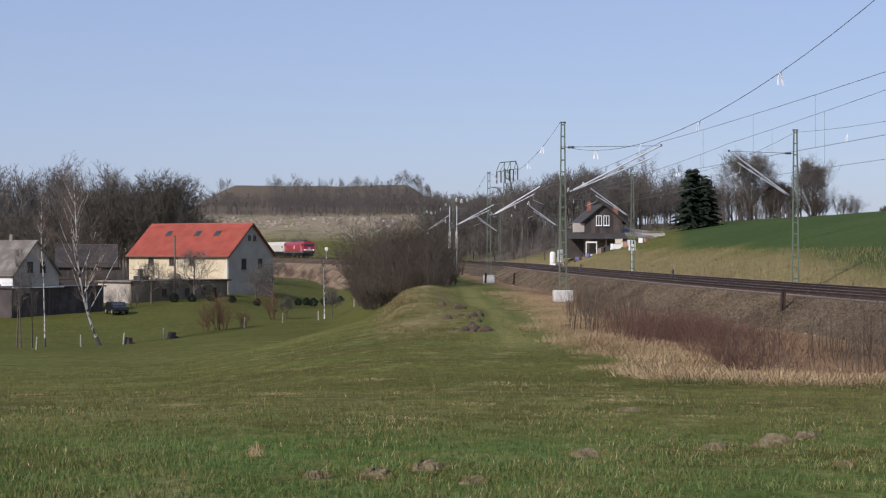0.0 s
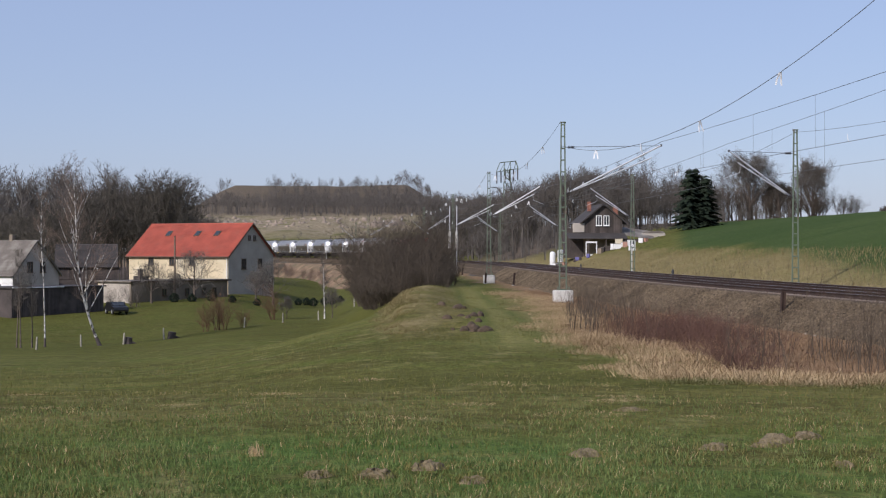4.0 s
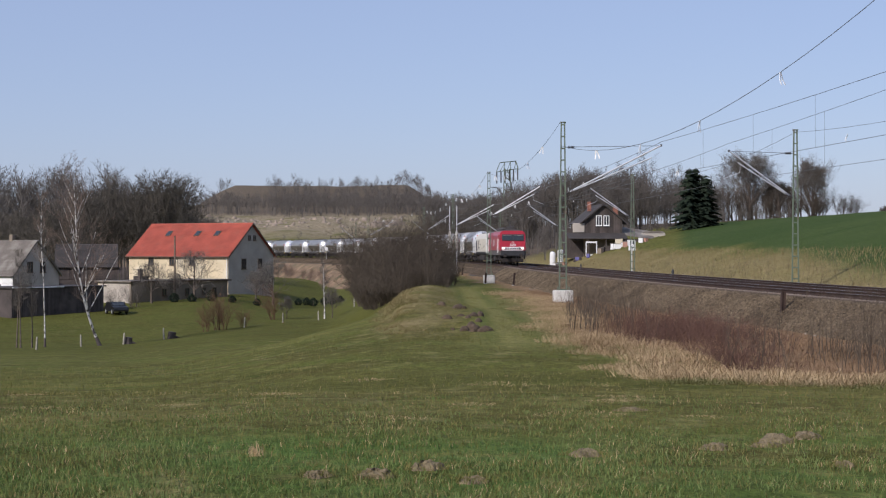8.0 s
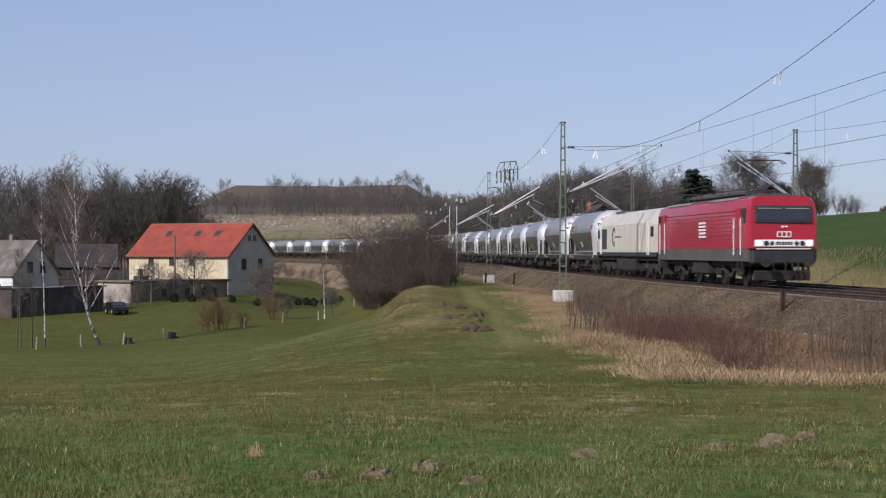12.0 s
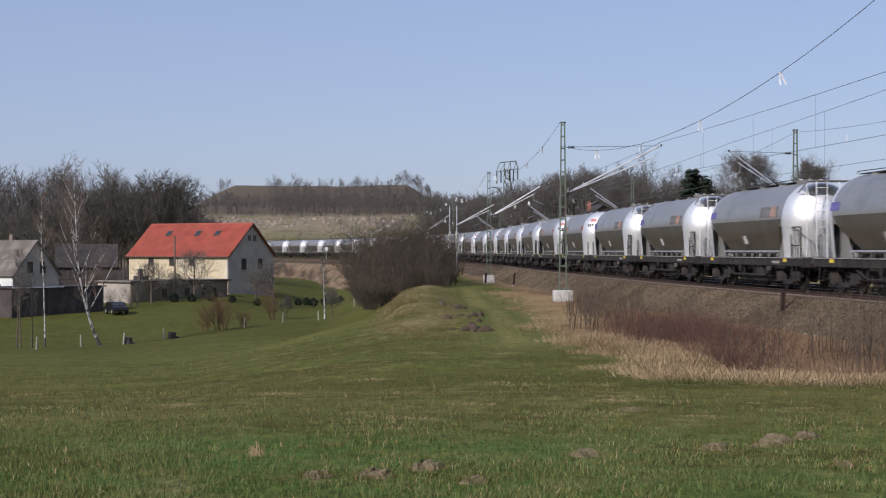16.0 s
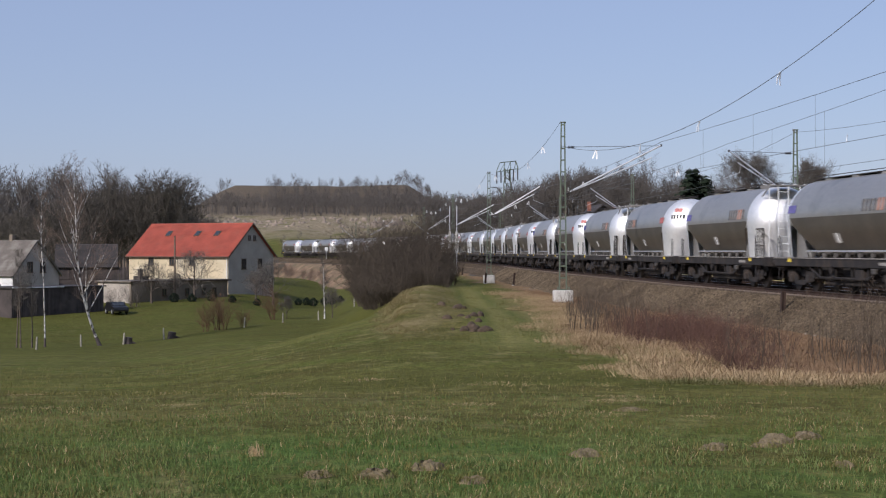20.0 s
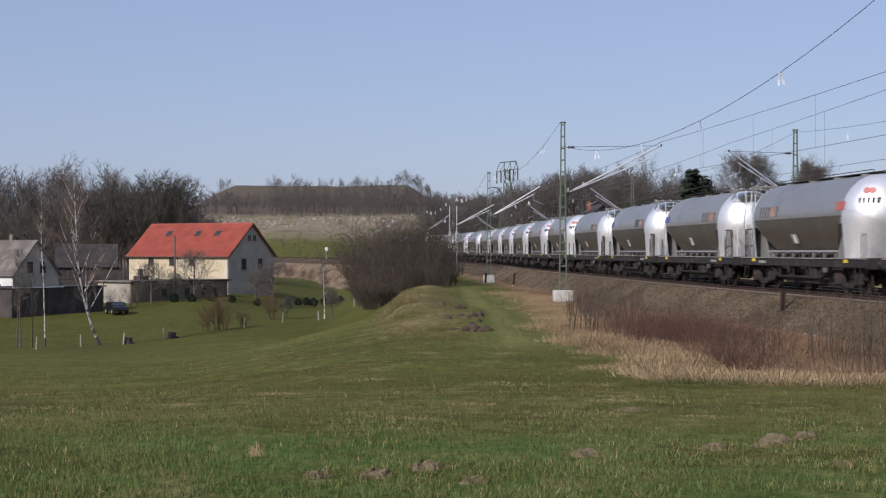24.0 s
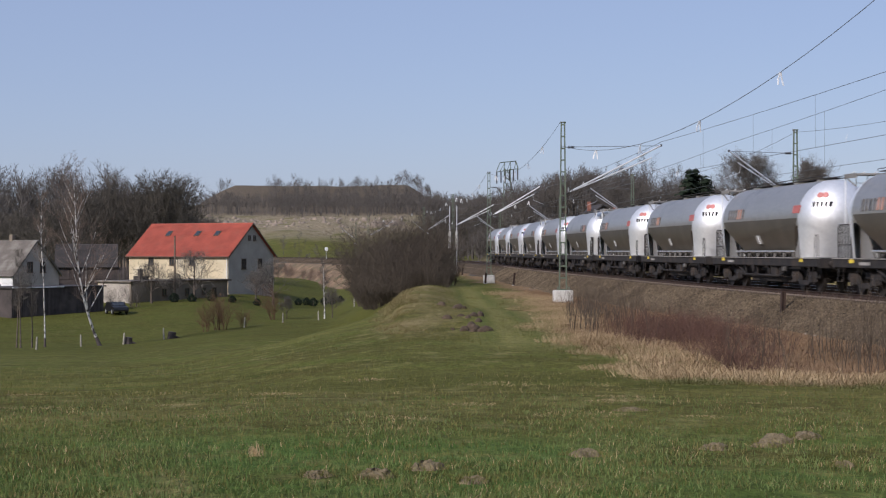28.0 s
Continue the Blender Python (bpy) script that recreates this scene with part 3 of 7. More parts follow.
M_VALVE = mat("grimy_valve_metal", (0.13, 0.12, 0.108), 0.6, 0.5, 0.3, 3, 0.1, 16, per_piece=0.35)
M_WHEEL = mat("dark_wheel_steel", (0.042, 0.034, 0.029), 0.6, 0.6, 0.3, 3, 0.1, 20)
M_YELLOW = mat("yellow_marking", (0.75, 0.56, 0.05), 0.6, 0, 0.15, 3, 0.05, 20)
M_WHITE = mat("white_paint", (0.78, 0.78, 0.76), 0.5, 0, 0.08, 2, 0.05, 20)
M_BLACK = mat("black_paint", (0.03, 0.03, 0.032), 0.5, 0, 0.2, 2, 0.05, 20)
M_LOGORED = mat("red_lettering", (0.42, 0.12, 0.10), 0.55, 0, 0.15, 3, 0.05, 20)
M_EMBLEM = mat("faded_red_emblem", (0.58, 0.22, 0.19), 0.55, 0, 0.15, 3, 0.05, 20)
M_LETTER = mat("faded_black_lettering", (0.17, 0.16, 0.15), 0.55, 0.2, 0.2, 3, 0.05, 20)
M_ORANGE = mat("faded_orange_lettering", (0.42, 0.23, 0.17), 0.55, 0, 0.15, 3, 0.05, 20)
M_BLUE = mat("blue_lettering", (0.12, 0.11, 0.30), 0.55, 0, 0.2, 3, 0.05, 20)
M_RED = mat("traffic_red_paint", (0.35, 0.010, 0.023), 0.38, 0, 0.10, 0.6, 0.03, 12, coat=0.3, spots=((0.21, 0.016, 0.022), 0.7, 0.55, 0.85))
M_GREYBAND = mat("dusty_grey_band", (0.088, 0.078, 0.070), 0.7, 0, 0.2, 0.8, 0.05, 12)
M_LOCOROOF = mat("dark_roof_grey", (0.075, 0.07, 0.07), 0.75, 0.1, 0.3, 1.0, 0.1, 12)
M_ROOFPANEL = mat("grey_roof_panel", (0.24, 0.22, 0.20), 0.7, 0.2, 0.2, 1.0, 0.1, 12)
M_GLASS = mat("dark_cab_glass", (0.025, 0.03, 0.033), 0.08, 0, 0.1, 1, 0.0, 5, coat=0.5)
M_LAMP = mat("lit_headlamp", (1.0, 0.93, 0.75), 0.3, 0, 0.02, 1, 0, 5, emit=1.6)
M_CREAM = mat("cream_loco_paint", (0.58, 0.54, 0.45), 0.45, 0, 0.10, 0.8, 0.03, 12, spots=((0.42, 0.38, 0.31), 0.8, 0.52, 0.8))
M_PANTO = mat("pantograph_steel", (0.06, 0.05, 0.05), 0.6, 0.4, 0.2, 2, 0.05, 20)


def wheelset(parent, x, r):
    for sy in (-1, 1):
        g = Geo().tube([(x, sy * 0.685, r), (x, sy * 0.715, r)], r + 0.03, 18).tube([(x, sy * 0.715, r), (x, sy * 0.82, r)], [r, r * 0.99], 18)
        g.tube([(x, sy * 0.82, r), (x, sy * 0.86, r)], 0.12, 10)
        part("wheel", g, M_WHEEL, parent, smooth=True)
    part("axle", Geo().tube([(x, -0.7, r), (x, 0.7, r)], 0.085, 10), M_WHEEL, parent, smooth=True)


def bogie(parent, x, base, r, loco=False):
    b = new("bogie")
    b.parent = parent
    b.location = (x, 0, 0)
    xs = (-base / 2, base / 2) if not loco or base < 3.6 else (-base / 2, 0, base / 2)
    for w in xs:
        wheelset(b, w, r)
    for sy in (-1, 1):
        y = sy * 1.02
        g = Geo()
        top = r + 0.30
        prof = [(-base / 2 - 0.55, r + 0.05), (-base / 2 - 0.45, top), (-0.65, top), (-0.45, r - 0.05), (0.45, r - 0.05), (0.65, top), (base / 2 + 0.45, top), (base / 2 + 0.55, r + 0.05), (base / 2 + 0.2, r + 0.08), (0.75, r + 0.05), (0.5, r - 0.22), (-0.5, r - 0.22), (-0.75, r + 0.05), (-base / 2 - 0.2, r + 0.08)]
        g.loft([[(px, y - sy * 0.06, pz) for px, pz in prof], [(px, y + sy * 0.06, pz) for px, pz in prof]])
        for w in xs:
            g.box((0.34, 0.2, 0.30), (w, y + sy * 0.05, r), 0.04)
            for k in (-1, 1):
                g.tube([(w + k * 0.24, y, r - 0.08), (w + k * 0.24, y, r + 0.3)], 0.075, 8)
        part("side_frame", g, M_FRAME, b)
    part("bolster", Geo().box((0.5, 1.9, 0.26), (0, 0, r + 0.22), 0.04), M_FRAME, b)
    return b


def buffers(parent, x, k, y=0.875, z=1.05):
    for sy in (-1, 1):
        g = Geo().tube([(x, sy * y, z), (x + k * 0.38, sy * y, z)], 0.11, 10).tube([(x + k * 0.38, sy * y, z), (x + k * 0.58, sy * y, z)], 0.08, 10)
        g.tube([(x + k * 0.56, sy * y, z), (x + k * 0.61, sy * y, z)], [0.22, 0.2], 14)
        part("buffer", g, M_FRAME, parent, smooth=True)
    part("coupling_hook", Geo().tube([(x, 0, z), (x + k * 0.3, 0, z), (x + k * 0.42, 0, z - 0.1), (x + k * 0.3, 0, z - 0.35)], 0.04, 6), M_FRAME, parent)


WAGON_L = 14.85
TANK_R, TANK_Z = 1.42, 2.78


def silo_wagon(ladder_first):
    """Bulk wagon: a bare metal vessel with domed ends over a V-shaped hopper, on two bogies. The way of travel is +x."""
    w = thing("silo_wagon", "bare metal silo wagon with domed ends on a grimy frame", "freight wagon", "silo wagons of the freight train")
    k = 1 if ladder_first else -1
    # vessel
    g = Geo()
    rings = []
    n = 28
    L = 5.55
    # a round-backed barrel with a flat keel above the hopper and gently bulged ends
    dome = [(L - 0.77 + 1.33 * math.sin(u), math.cos(u) ** 0.9) for u in (0, 0.2, 0.4, 0.6, 0.8, 1.0, 1.2, 1.38, 1.5)]
    for x, f in [(-a, b) for a, b in reversed(dome)] + [(-2.6, 1.0), (0, 1.0), (2.6, 1.0)] + dome:
        ring = []
        for j in range(n):
            t = 2 * math.pi * j / n
            y, z = math.cos(t) * TANK_R, max(math.sin(t) * TANK_R, -0.34)
            ring.append((x, y * f, TANK_Z + z * (0.90 + 0.10 * f)))
        rings.append(ring)
    n_end = len(dome)
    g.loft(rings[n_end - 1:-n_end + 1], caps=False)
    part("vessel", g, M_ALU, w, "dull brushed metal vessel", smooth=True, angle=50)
    # rounded ends: the dome bulges most at half height and runs down into the skirt that stands on the frame
    for e in (-1, 1):
        shell = []
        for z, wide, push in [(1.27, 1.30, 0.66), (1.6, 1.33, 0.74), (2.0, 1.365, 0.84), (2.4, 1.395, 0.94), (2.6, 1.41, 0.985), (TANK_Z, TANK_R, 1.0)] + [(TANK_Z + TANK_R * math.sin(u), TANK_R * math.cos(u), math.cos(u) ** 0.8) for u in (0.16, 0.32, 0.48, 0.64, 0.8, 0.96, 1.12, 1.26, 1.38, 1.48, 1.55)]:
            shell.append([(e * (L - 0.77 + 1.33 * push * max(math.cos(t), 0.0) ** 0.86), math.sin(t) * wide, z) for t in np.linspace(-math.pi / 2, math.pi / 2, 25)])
        part("end_shell", Geo().loft(shell, closed=False, caps=False), M_END, w, "rounded end, brightened in colour for the sun's glare", smooth=True, angle=60)
        for sy in (-1, 1):
            gus = [(e * (L - 0.78), 1.27), (e * (L - 0.78), TANK_Z - 0.14), (e * 4.4, TANK_Z - 0.5), (e * 4.0, 1.9), (e * 3.6, 1.27)]
            part("gusset_plate", Geo().loft([[(px, sy * (1.13 - 0.02 * q), pz) for px, pz in gus] for q in (0, 1)]), M_GUSSET, w, "supporting plate, greyed in colour for shade")
        part("end_weld", Geo().loft([[(e * (L - 0.77 + dx), math.cos(math.pi * j / 24) * (TANK_R + rr), TANK_Z + math.sin(math.pi * j / 24) * (TANK_R + rr)) for j in range(25)] for dx, rr in ((-0.05, -0.001), (-0.03, 0.005), (0.03, 0.005), (0.05, -0.001))], closed=False, caps=False), M_ALU, w, smooth=True)
    # hopper: inward-sloping flanks with sloped ends
    h = Geo()
    top_z, mid_z, low_z = TANK_Z - 0.03, 1.95, 1.42
    def rect(xh, yh, z, c=0.10):
        return [(xh, yh - c, z), (xh - c, yh, z), (-xh + c, yh, z), (-xh, yh - c, z), (-xh, -yh + c, z), (-xh + c, -yh, z), (xh - c, -yh, z), (xh, -yh + c, z)]
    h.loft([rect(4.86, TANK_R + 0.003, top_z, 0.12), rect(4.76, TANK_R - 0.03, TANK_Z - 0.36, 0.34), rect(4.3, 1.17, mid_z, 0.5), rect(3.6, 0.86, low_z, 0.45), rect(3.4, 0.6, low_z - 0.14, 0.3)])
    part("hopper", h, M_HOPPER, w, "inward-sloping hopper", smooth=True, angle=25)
    # seams round the vessel
    for x in (-2.6, 0.0, 2.6):
        sm = Geo()
        sm.loft([[(x + dx, math.cos(math.pi * j / 20) * (TANK_R + rr), TANK_Z + math.sin(math.pi * j / 20) * (TANK_R + rr)) for j in range(21)] for dx, rr in ((-0.035, -0.001), (-0.02, 0.003), (0.02, 0.003), (0.035, -0.001))], closed=False, caps=False)
        part("weld_band", sm, M_ALU, w, smooth=True)
    # frame
    for sy in (-1, 1):
        part("side_sill", Geo().box((13.4, 0.14, 0.30), (0, sy * 1.28, 1.08), 0.02), M_FRAME, w)
        part("sill_flange", Geo().box((13.4, 0.2, 0.03), (0, sy * 1.29, 1.247)), M_SILL, w, "pale edge")
        rail = Geo().tube([(-3.7, sy * 1.16, 1.50), (3.7, sy * 1.16, 1.50)], 0.035, 6)
        part("air_pipe", rail, M_ALU2, w, "bright air pipe")
        for i in range(7):
            x = -3.3 + i * 1.1
            v = Geo().tube([(x, sy * 0.7, 1.36), (x, sy * 1.16, 1.5)], 0.04, 6).tube([(x + 0.15, sy * 1.12, 1.27), (x + 0.15, sy * 1.12, 1.44)], 0.055, 8)
            v.tube([(x - 0.28, sy * 1.10, 1.28), (x - 0.22, sy * 1.16, 1.42), (x - 0.12, sy * 1.18, 1.45)], 0.02, 5).box((0.07, 0.05, 0.12), (x + 0.42, sy * 1.14, 1.36), 0.01)
            part("valve", v, M_VALVE, w)
        for e in (-1, 1):
            ym = Geo()
            ym.loft([[(e * 5.0 + 0.22 * math.cos(math.pi * j / 8), yy, 1.10 + 0.17 * math.sin(math.pi * j / 8)) for j in range(9)] for yy in (sy * 1.35, sy * 1.358)])
            part("yellow_marker", ym, M_YELLOW, w, "yellow half-round mark")
        part("sill_lettering", Geo().box((0.9, 0.006, 0.10), (k * 3.9, sy * 1.353, 1.08)), M_SILL, w)
        pl = Geo()
        pm = Matrix.Rotation(sy * radians(-23), 4, "X")
        pl.box((0.62, 0.015, 0.36), (-0.45, sy * 1.22, 1.97), 0, pm)
        part("data_plate", pl, M_SILL, w, "pale data plate")
        part("data_plate", Geo().box((0.16, 0.02, 0.36), (-0.42, sy * 1.222, 1.97), 0, pm), M_WHITE, w, "white card")
        # company lettering as plain bars
        zl = 3.05
        for i, (m_, x) in enumerate([(M_LETTER, 0), (M_LETTER, 0.33), (M_LETTER, 0.66), (M_LETTER, 0.99), (M_ORANGE, 1.32), (M_ORANGE, 1.65), (M_LETTER, 1.98)]):
            y0 = math.sqrt(TANK_R ** 2 - (zl - TANK_Z) ** 2)
            bar = Geo().box((0.17, 0.012, 0.42), (0, 0, 0), 0, Matrix.Rotation(sy * radians(10), 4, "X"))
            ob = part("lettering_bar", bar, m_, w, "lettering drawn as a bar" if i == 0 else "")
            ob.location = ((x - 0.9) * -sy + 3.1 * k, sy * (y0 + 0.004), zl)
        gr = Geo().box((0.8, 0.01, 0.3), (0, 0, 0), 0, Matrix.Rotation(sy * radians(12), 4, "X"))
        go = part("painted_tag", gr, M_BLUE if ladder_first else M_LOGORED, w, "sprayed tag")
        go.location = (-k * 4.6, sy * (math.sqrt(TANK_R ** 2 - 0.3 ** 2) + 0.004), TANK_Z + 0.3)
    part("centre_sill", Geo().box((13.3, 0.5, 0.48), (0, 0, 0.97), 0.02), M_FRAME, w)
    for e in (-1, 1):
        part("headstock", Geo().box((0.16, 2.6, 0.36), (e * 6.72, 0, 1.06), 0.02), M_FRAME, w)
        part("end_deck", Geo().box((1.7, 2.5, 0.05), (e * 5.9, 0, 1.24)), M_FRAME, w)
        buffers(w, e * 6.8, e)
        bogie(w, e * 4.55, 1.8, 0.46)
        for sy in (-1, 1):
            st = Geo().tube([(e * 6.2, sy * 1.3, 1.0), (e * 6.2, sy * 1.36, 0.45), (e * 5.75, sy * 1.36, 0.45), (e * 5.75, sy * 1.3, 1.0)], 0.025, 5)
            part("step", st, M_FRAME, w)
    tank = Geo().tube([(-1.2, 0.55, 0.72), (1.0, 0.55, 0.72)], 0.2, 10)
    part("brake_reservoir", tank, M_FRAME, w, smooth=True)
    rig = Geo().box((2.6, 0.1, 0.1), (0.3, -0.9, 0.78)).box((0.5, 0.35, 0.4), (-1.6, -0.8, 0.72), 0.04).box((0.5, 0.35, 0.4), (1.9, 0.8, 0.72), 0.04).tube([(-3.4, 0.9, 0.62), (3.4, 0.9, 0.62)], 0.03, 5).tube([(-3.4, -0.95, 0.5), (3.2, -0.95, 0.5)], 0.03, 5)
    part("brake_gear", rig, M_FRAME, w)
    for sy in (-0.62, 0.62):
        part("brake_rod", Geo().box((6.3, 0.06, 0.2), (0, sy, 0.36), 0.02), M_FRAME, w)
    # plates and cones added to block the sunlit verge seen under the frame
    for sy in (-0.42, 0.42):
        part("discharge_pipe", Geo().tube([(-3.5, sy, 0.66), (3.5, sy, 0.66)], 0.15, 8), M_FRAME, w, smooth=True)
        part("gap_plate", Geo().box((6.6, 0.05, 0.5), (0, sy * 1.5, 0.72)), M_FRAME, w)
    for x in (-2.55, -0.85, 0.85, 2.55):
        part("gap_cone", Geo().loft([[(x + sx * a, sy_ * b, z) for sx, sy_ in ((-1, -1), (1, -1), (1, 1), (-1, 1))] for a, b, z in ((0.75, 0.75, 1.3), (0.45, 0.5, 0.75), (0.22, 0.24, 0.42))]), M_FRAME, w)
    for sy in (-1, 1):
        part("side_truss", Geo().tube([(-3.3, sy * 1.2, 0.93), (-2.2, sy * 1.2, 0.55), (2.2, sy * 1.2, 0.55), (3.3, sy * 1.2, 0.93)], 0.045, 6), M_FRAME, w)
        for x in (-2.2, -0.7, 0.8, 2.2):
            part("truss_post", Geo().box((0.09, 0.06, 0.42), (x, sy * 1.2, 0.74)), M_FRAME, w)
        part("brake_wheel", Geo().tube([(-0.7, sy * 1.36, 0.82), (-0.7, sy * 1.39, 0.82)], 0.16, 14), M_WHEEL, w, smooth=True)
        part("equipment_box", Geo().box((0.7, 0.3, 0.42), (1.5, sy * 1.1, 0.70), 0.03), M_FRAME, w)
        part("cable_box", Geo().box((0.32, 0.12, 0.18), (3.0, sy * 1.33, 0.82), 0.02), M_VALVE, w)
    # roof walk with its kerb rails
    part("roof_walk", Geo().box((10.2, 0.62, 0.03), (0, 0, 4.245)), M_FRAME, w, "dark grated roof walk")
    for i in range(4):
        part("manhole", Geo().tube([(-3.9 + i * 2.6, 0, 4.12), (-3.9 + i * 2.6, 0, 4.225)], 0.33, 14), M_ALU, w, smooth=True)
    for sy in (-0.36, 0.36):
        part("kerb_rail", Geo().tube([(-5.1, sy, 4.25), (-5.05, sy, 4.33), (5.05, sy, 4.33), (5.1, sy, 4.25)], 0.016, 5), M_FRAME, w)
    # ladder end
    for sy in (-0.98, -0.6, -0.18, 0.3, 0.75):
        part("ladder_stile", Geo().tube([(k * 6.42, sy, 1.25), (k * 6.42, sy, 4.15), (k * 5.6, sy, 4.25)], 0.019, 6), M_WHITE, w, "white ladder rail")
    for i in range(9):
        part("rung", Geo().tube([(k * 6.42, -0.6, 1.5 + i * 0.3), (k * 6.42, -0.18, 1.5 + i * 0.3)], 0.013, 5), M_WHITE, w)
    part("top_landing", Geo().box((1.05, 2.0, 0.05), (k * 5.92, 0, 4.17)).box((1.05, 0.04, 0.16), (k * 5.92, 1.0, 4.12)).box((1.05, 0.04, 0.16), (k * 5.92, -1.0, 4.12)).tube([(k * 5.5, -0.98, 3.75), (k * 6.4, -0.98, 4.1)], 0.03, 5).tube([(k * 5.5, 0.98, 3.75), (k * 6.4, 0.98, 4.1)], 0.03, 5), M_GUSSET, w, "grey landing at the head of the ladder")
    for sy in (-1, 1):
        hoop = Geo().tube([(k * 5.35, sy * 1.22, 1.25), (k * 5.35, sy * 1.22, 2.35), (k * 5.45, sy * 1.22, 2.42), (k * 6.4, sy * 1.22, 2.42), (k * 6.48, sy * 1.22, 2.35), (k * 6.48, sy * 1.22, 1.25)], 0.024, 6)
        hoop.tube([(k * 5.35, sy * 1.22, 1.72), (k * 6.48, sy * 1.22, 1.72)], 0.018, 5)
        for q in (5.6, 5.85, 6.1, 6.3):
            hoop.tube([(k * q, sy * 1.22, 1.25), (k * q, sy * 1.22, 2.42)], 0.017, 5)
        part("platform_railing", hoop, M_FRAME, w, "dark tubular railing")
        hp = Geo()
        for q in (0, 0.22):
            hp.tube([(-k * (6.15 + q), sy * 1.25, 1.25), (-k * (6.15 + q), sy * 1.25, 2.0), (-k * (6.2 + q), sy * 1.25, 2.1), (-k * (6.3 + q), sy * 1.25, 2.1), (-k * (6.35 + q), sy * 1.25, 2.0), (-k * (6.35 + q), sy * 1.25, 1.25)], 0.012, 5)
        part("grab_hoop", hp, M_BLACK, w)
    # emblem on the plain dome: a red dot over a row of bars
    for sy in (-1, 1):
        for u, q in ((0.60, -0.62), (0.60, -0.80)):
            c0 = Vector((-k * (L - 0.77 + 1.33 * math.cos(u) ** 0.8 * math.cos(q) ** 0.86), sy * abs(math.sin(q)) * TANK_R * math.cos(u), TANK_Z + TANK_R * math.sin(u)))
            nrm = Vector((-k * math.cos(q) * 0.9, sy * abs(math.sin(q)), 0.62)).normalized()
            part("emblem", Geo().tube([c0 - nrm * 0.05, c0 + nrm * 0.012], 0.12, 16), M_EMBLEM, w, "round faded red emblem")
        for i in range(5):
            q, u = 0.42 + 0.125 * i, 0.33
            c0 = Vector((-k * (L - 0.77 + 1.33 * math.cos(u) ** 0.8 * math.cos(q) ** 0.86), sy * math.sin(q) * TANK_R * math.cos(u), TANK_Z + TANK_R * math.sin(u)))
            part("lettering_bar", Geo().box((0.06, 0.13, 0.19), (0, 0, 0), 0, Matrix.Rotation(-k * sy * -q * 0.9, 4, "Z")), M_BLACK, w).location = c0
    return w


def electric_loco():
    """Red four-axle electric engine; it travels towards +x."""
    e = thing("electric_locomotive", "red electric locomotive with grey lower band and lit headlamps", "locomotive", "engines of the freight train")
    H = 7.75
    W = 1.475
    prof = [(-W, 1.62), (-W, 2.9), (-W + 0.05, 3.45), (-W + 0.16, 3.66), (-W + 0.42, 3.78), (W - 0.42, 3.78), (W - 0.16, 3.66), (W - 0.05, 3.45), (W, 2.9), (W, 1.62)]
    body = Geo()
    rings = []
    for x, f in ((-H - 0.42, 0.93), (-H - 0.25, 0.985), (-H, 1.0), (H, 1.0), (H + 0.25, 0.985), (H + 0.42, 0.93)):
        r = []
        for y, z in prof:
            back = 0.0
            if abs(x) > H:
                back = (max(0.0, z - 2.35) * 0.22 + max(0.0, 1.9 - z) * 0.1) * (abs(x) - H) / 0.42
            r.append((x - math.copysign(back, x), y * f, z))
        rings.append(r)
    body.loft(rings)
    part("body", body, M_RED, e, "traffic-red body", smooth=True, angle=30)
    low = Geo()
    low.prism([(-W + 0.004, 1.08), (-W + 0.004, 1.62), (W - 0.004, 1.62), (W - 0.004, 1.08)], -H - 0.1, H + 0.1)
    part("lower_band", low, M_GREYBAND, e, "dusty grey lower band")
    for sy in (-1, 1):
        for i in range(9):
            z = 1.85 + 0.17 * i
            part("side_rib", Geo().box((12.2, 0.014, 0.035), (0, sy * (W + 0.006), z), 0.008), M_RED, e)
        for x in (-H + 1.1, H - 1.1):
            part("door", Geo().box((0.72, 0.03, 1.75), (x, sy * (W + 0.01), 2.45), 0.01), M_RED, e)
            part("cab_window", Geo().box((0.5, 0.03, 0.62), (x + math.copysign(0.78, x), sy * (W + 0.006), 2.98), 0.01), M_GLASS, e)
            for dx in (-0.5, 0.5):
                part("handrail", Geo().tube([(x + dx, sy * (W + 0.07), 1.35), (x + dx, sy * (W + 0.07), 2.9)], 0.022, 6), M_WHITE, e, "white handrail")
            part("door_step", Geo().box((0.7, 0.18, 0.04), (x, sy * 1.4, 0.7)).box((0.04, 0.1, 0.6), (x - 0.33, sy * 1.42, 0.95)).box((0.04, 0.1, 0.6), (x + 0.33, sy * 1.42, 0.95)), M_FRAME, e)
        for i in range(5):
            part("emblem_bar", Geo().box((1.25 - 0.1 * (i % 2), 0.012, 0.09), (0.9, sy * (W + 0.022), 2.78 - 0.155 * i)), M_WHITE, e, "white lettering drawn as a bar" if i == 0 else "")
        part("roof_rail", Geo().box((13.5, 0.06, 0.05), (0, sy * 1.12, 3.77), 0.015), M_RED, e)
        for x0, x1 in ((-6.6, -2.3), (1.3, 5.6)):
            part("roof_panel", Geo().loft([[(x, sy * (W - 0.17), 3.672), (x, sy * (W - 0.40), 3.776), (x, sy * (W - 0.42), 3.83), (x, sy * (W - 0.14), 3.71)] for x in (x0, x1)]), M_ROOFPANEL, e, "grey roof edge panel")
        part("battery_box", Geo().box((2.6, 0.5, 0.62), (0, sy * 1.1, 0.78), 0.05), M_FRAME, e)
    roof = Geo()
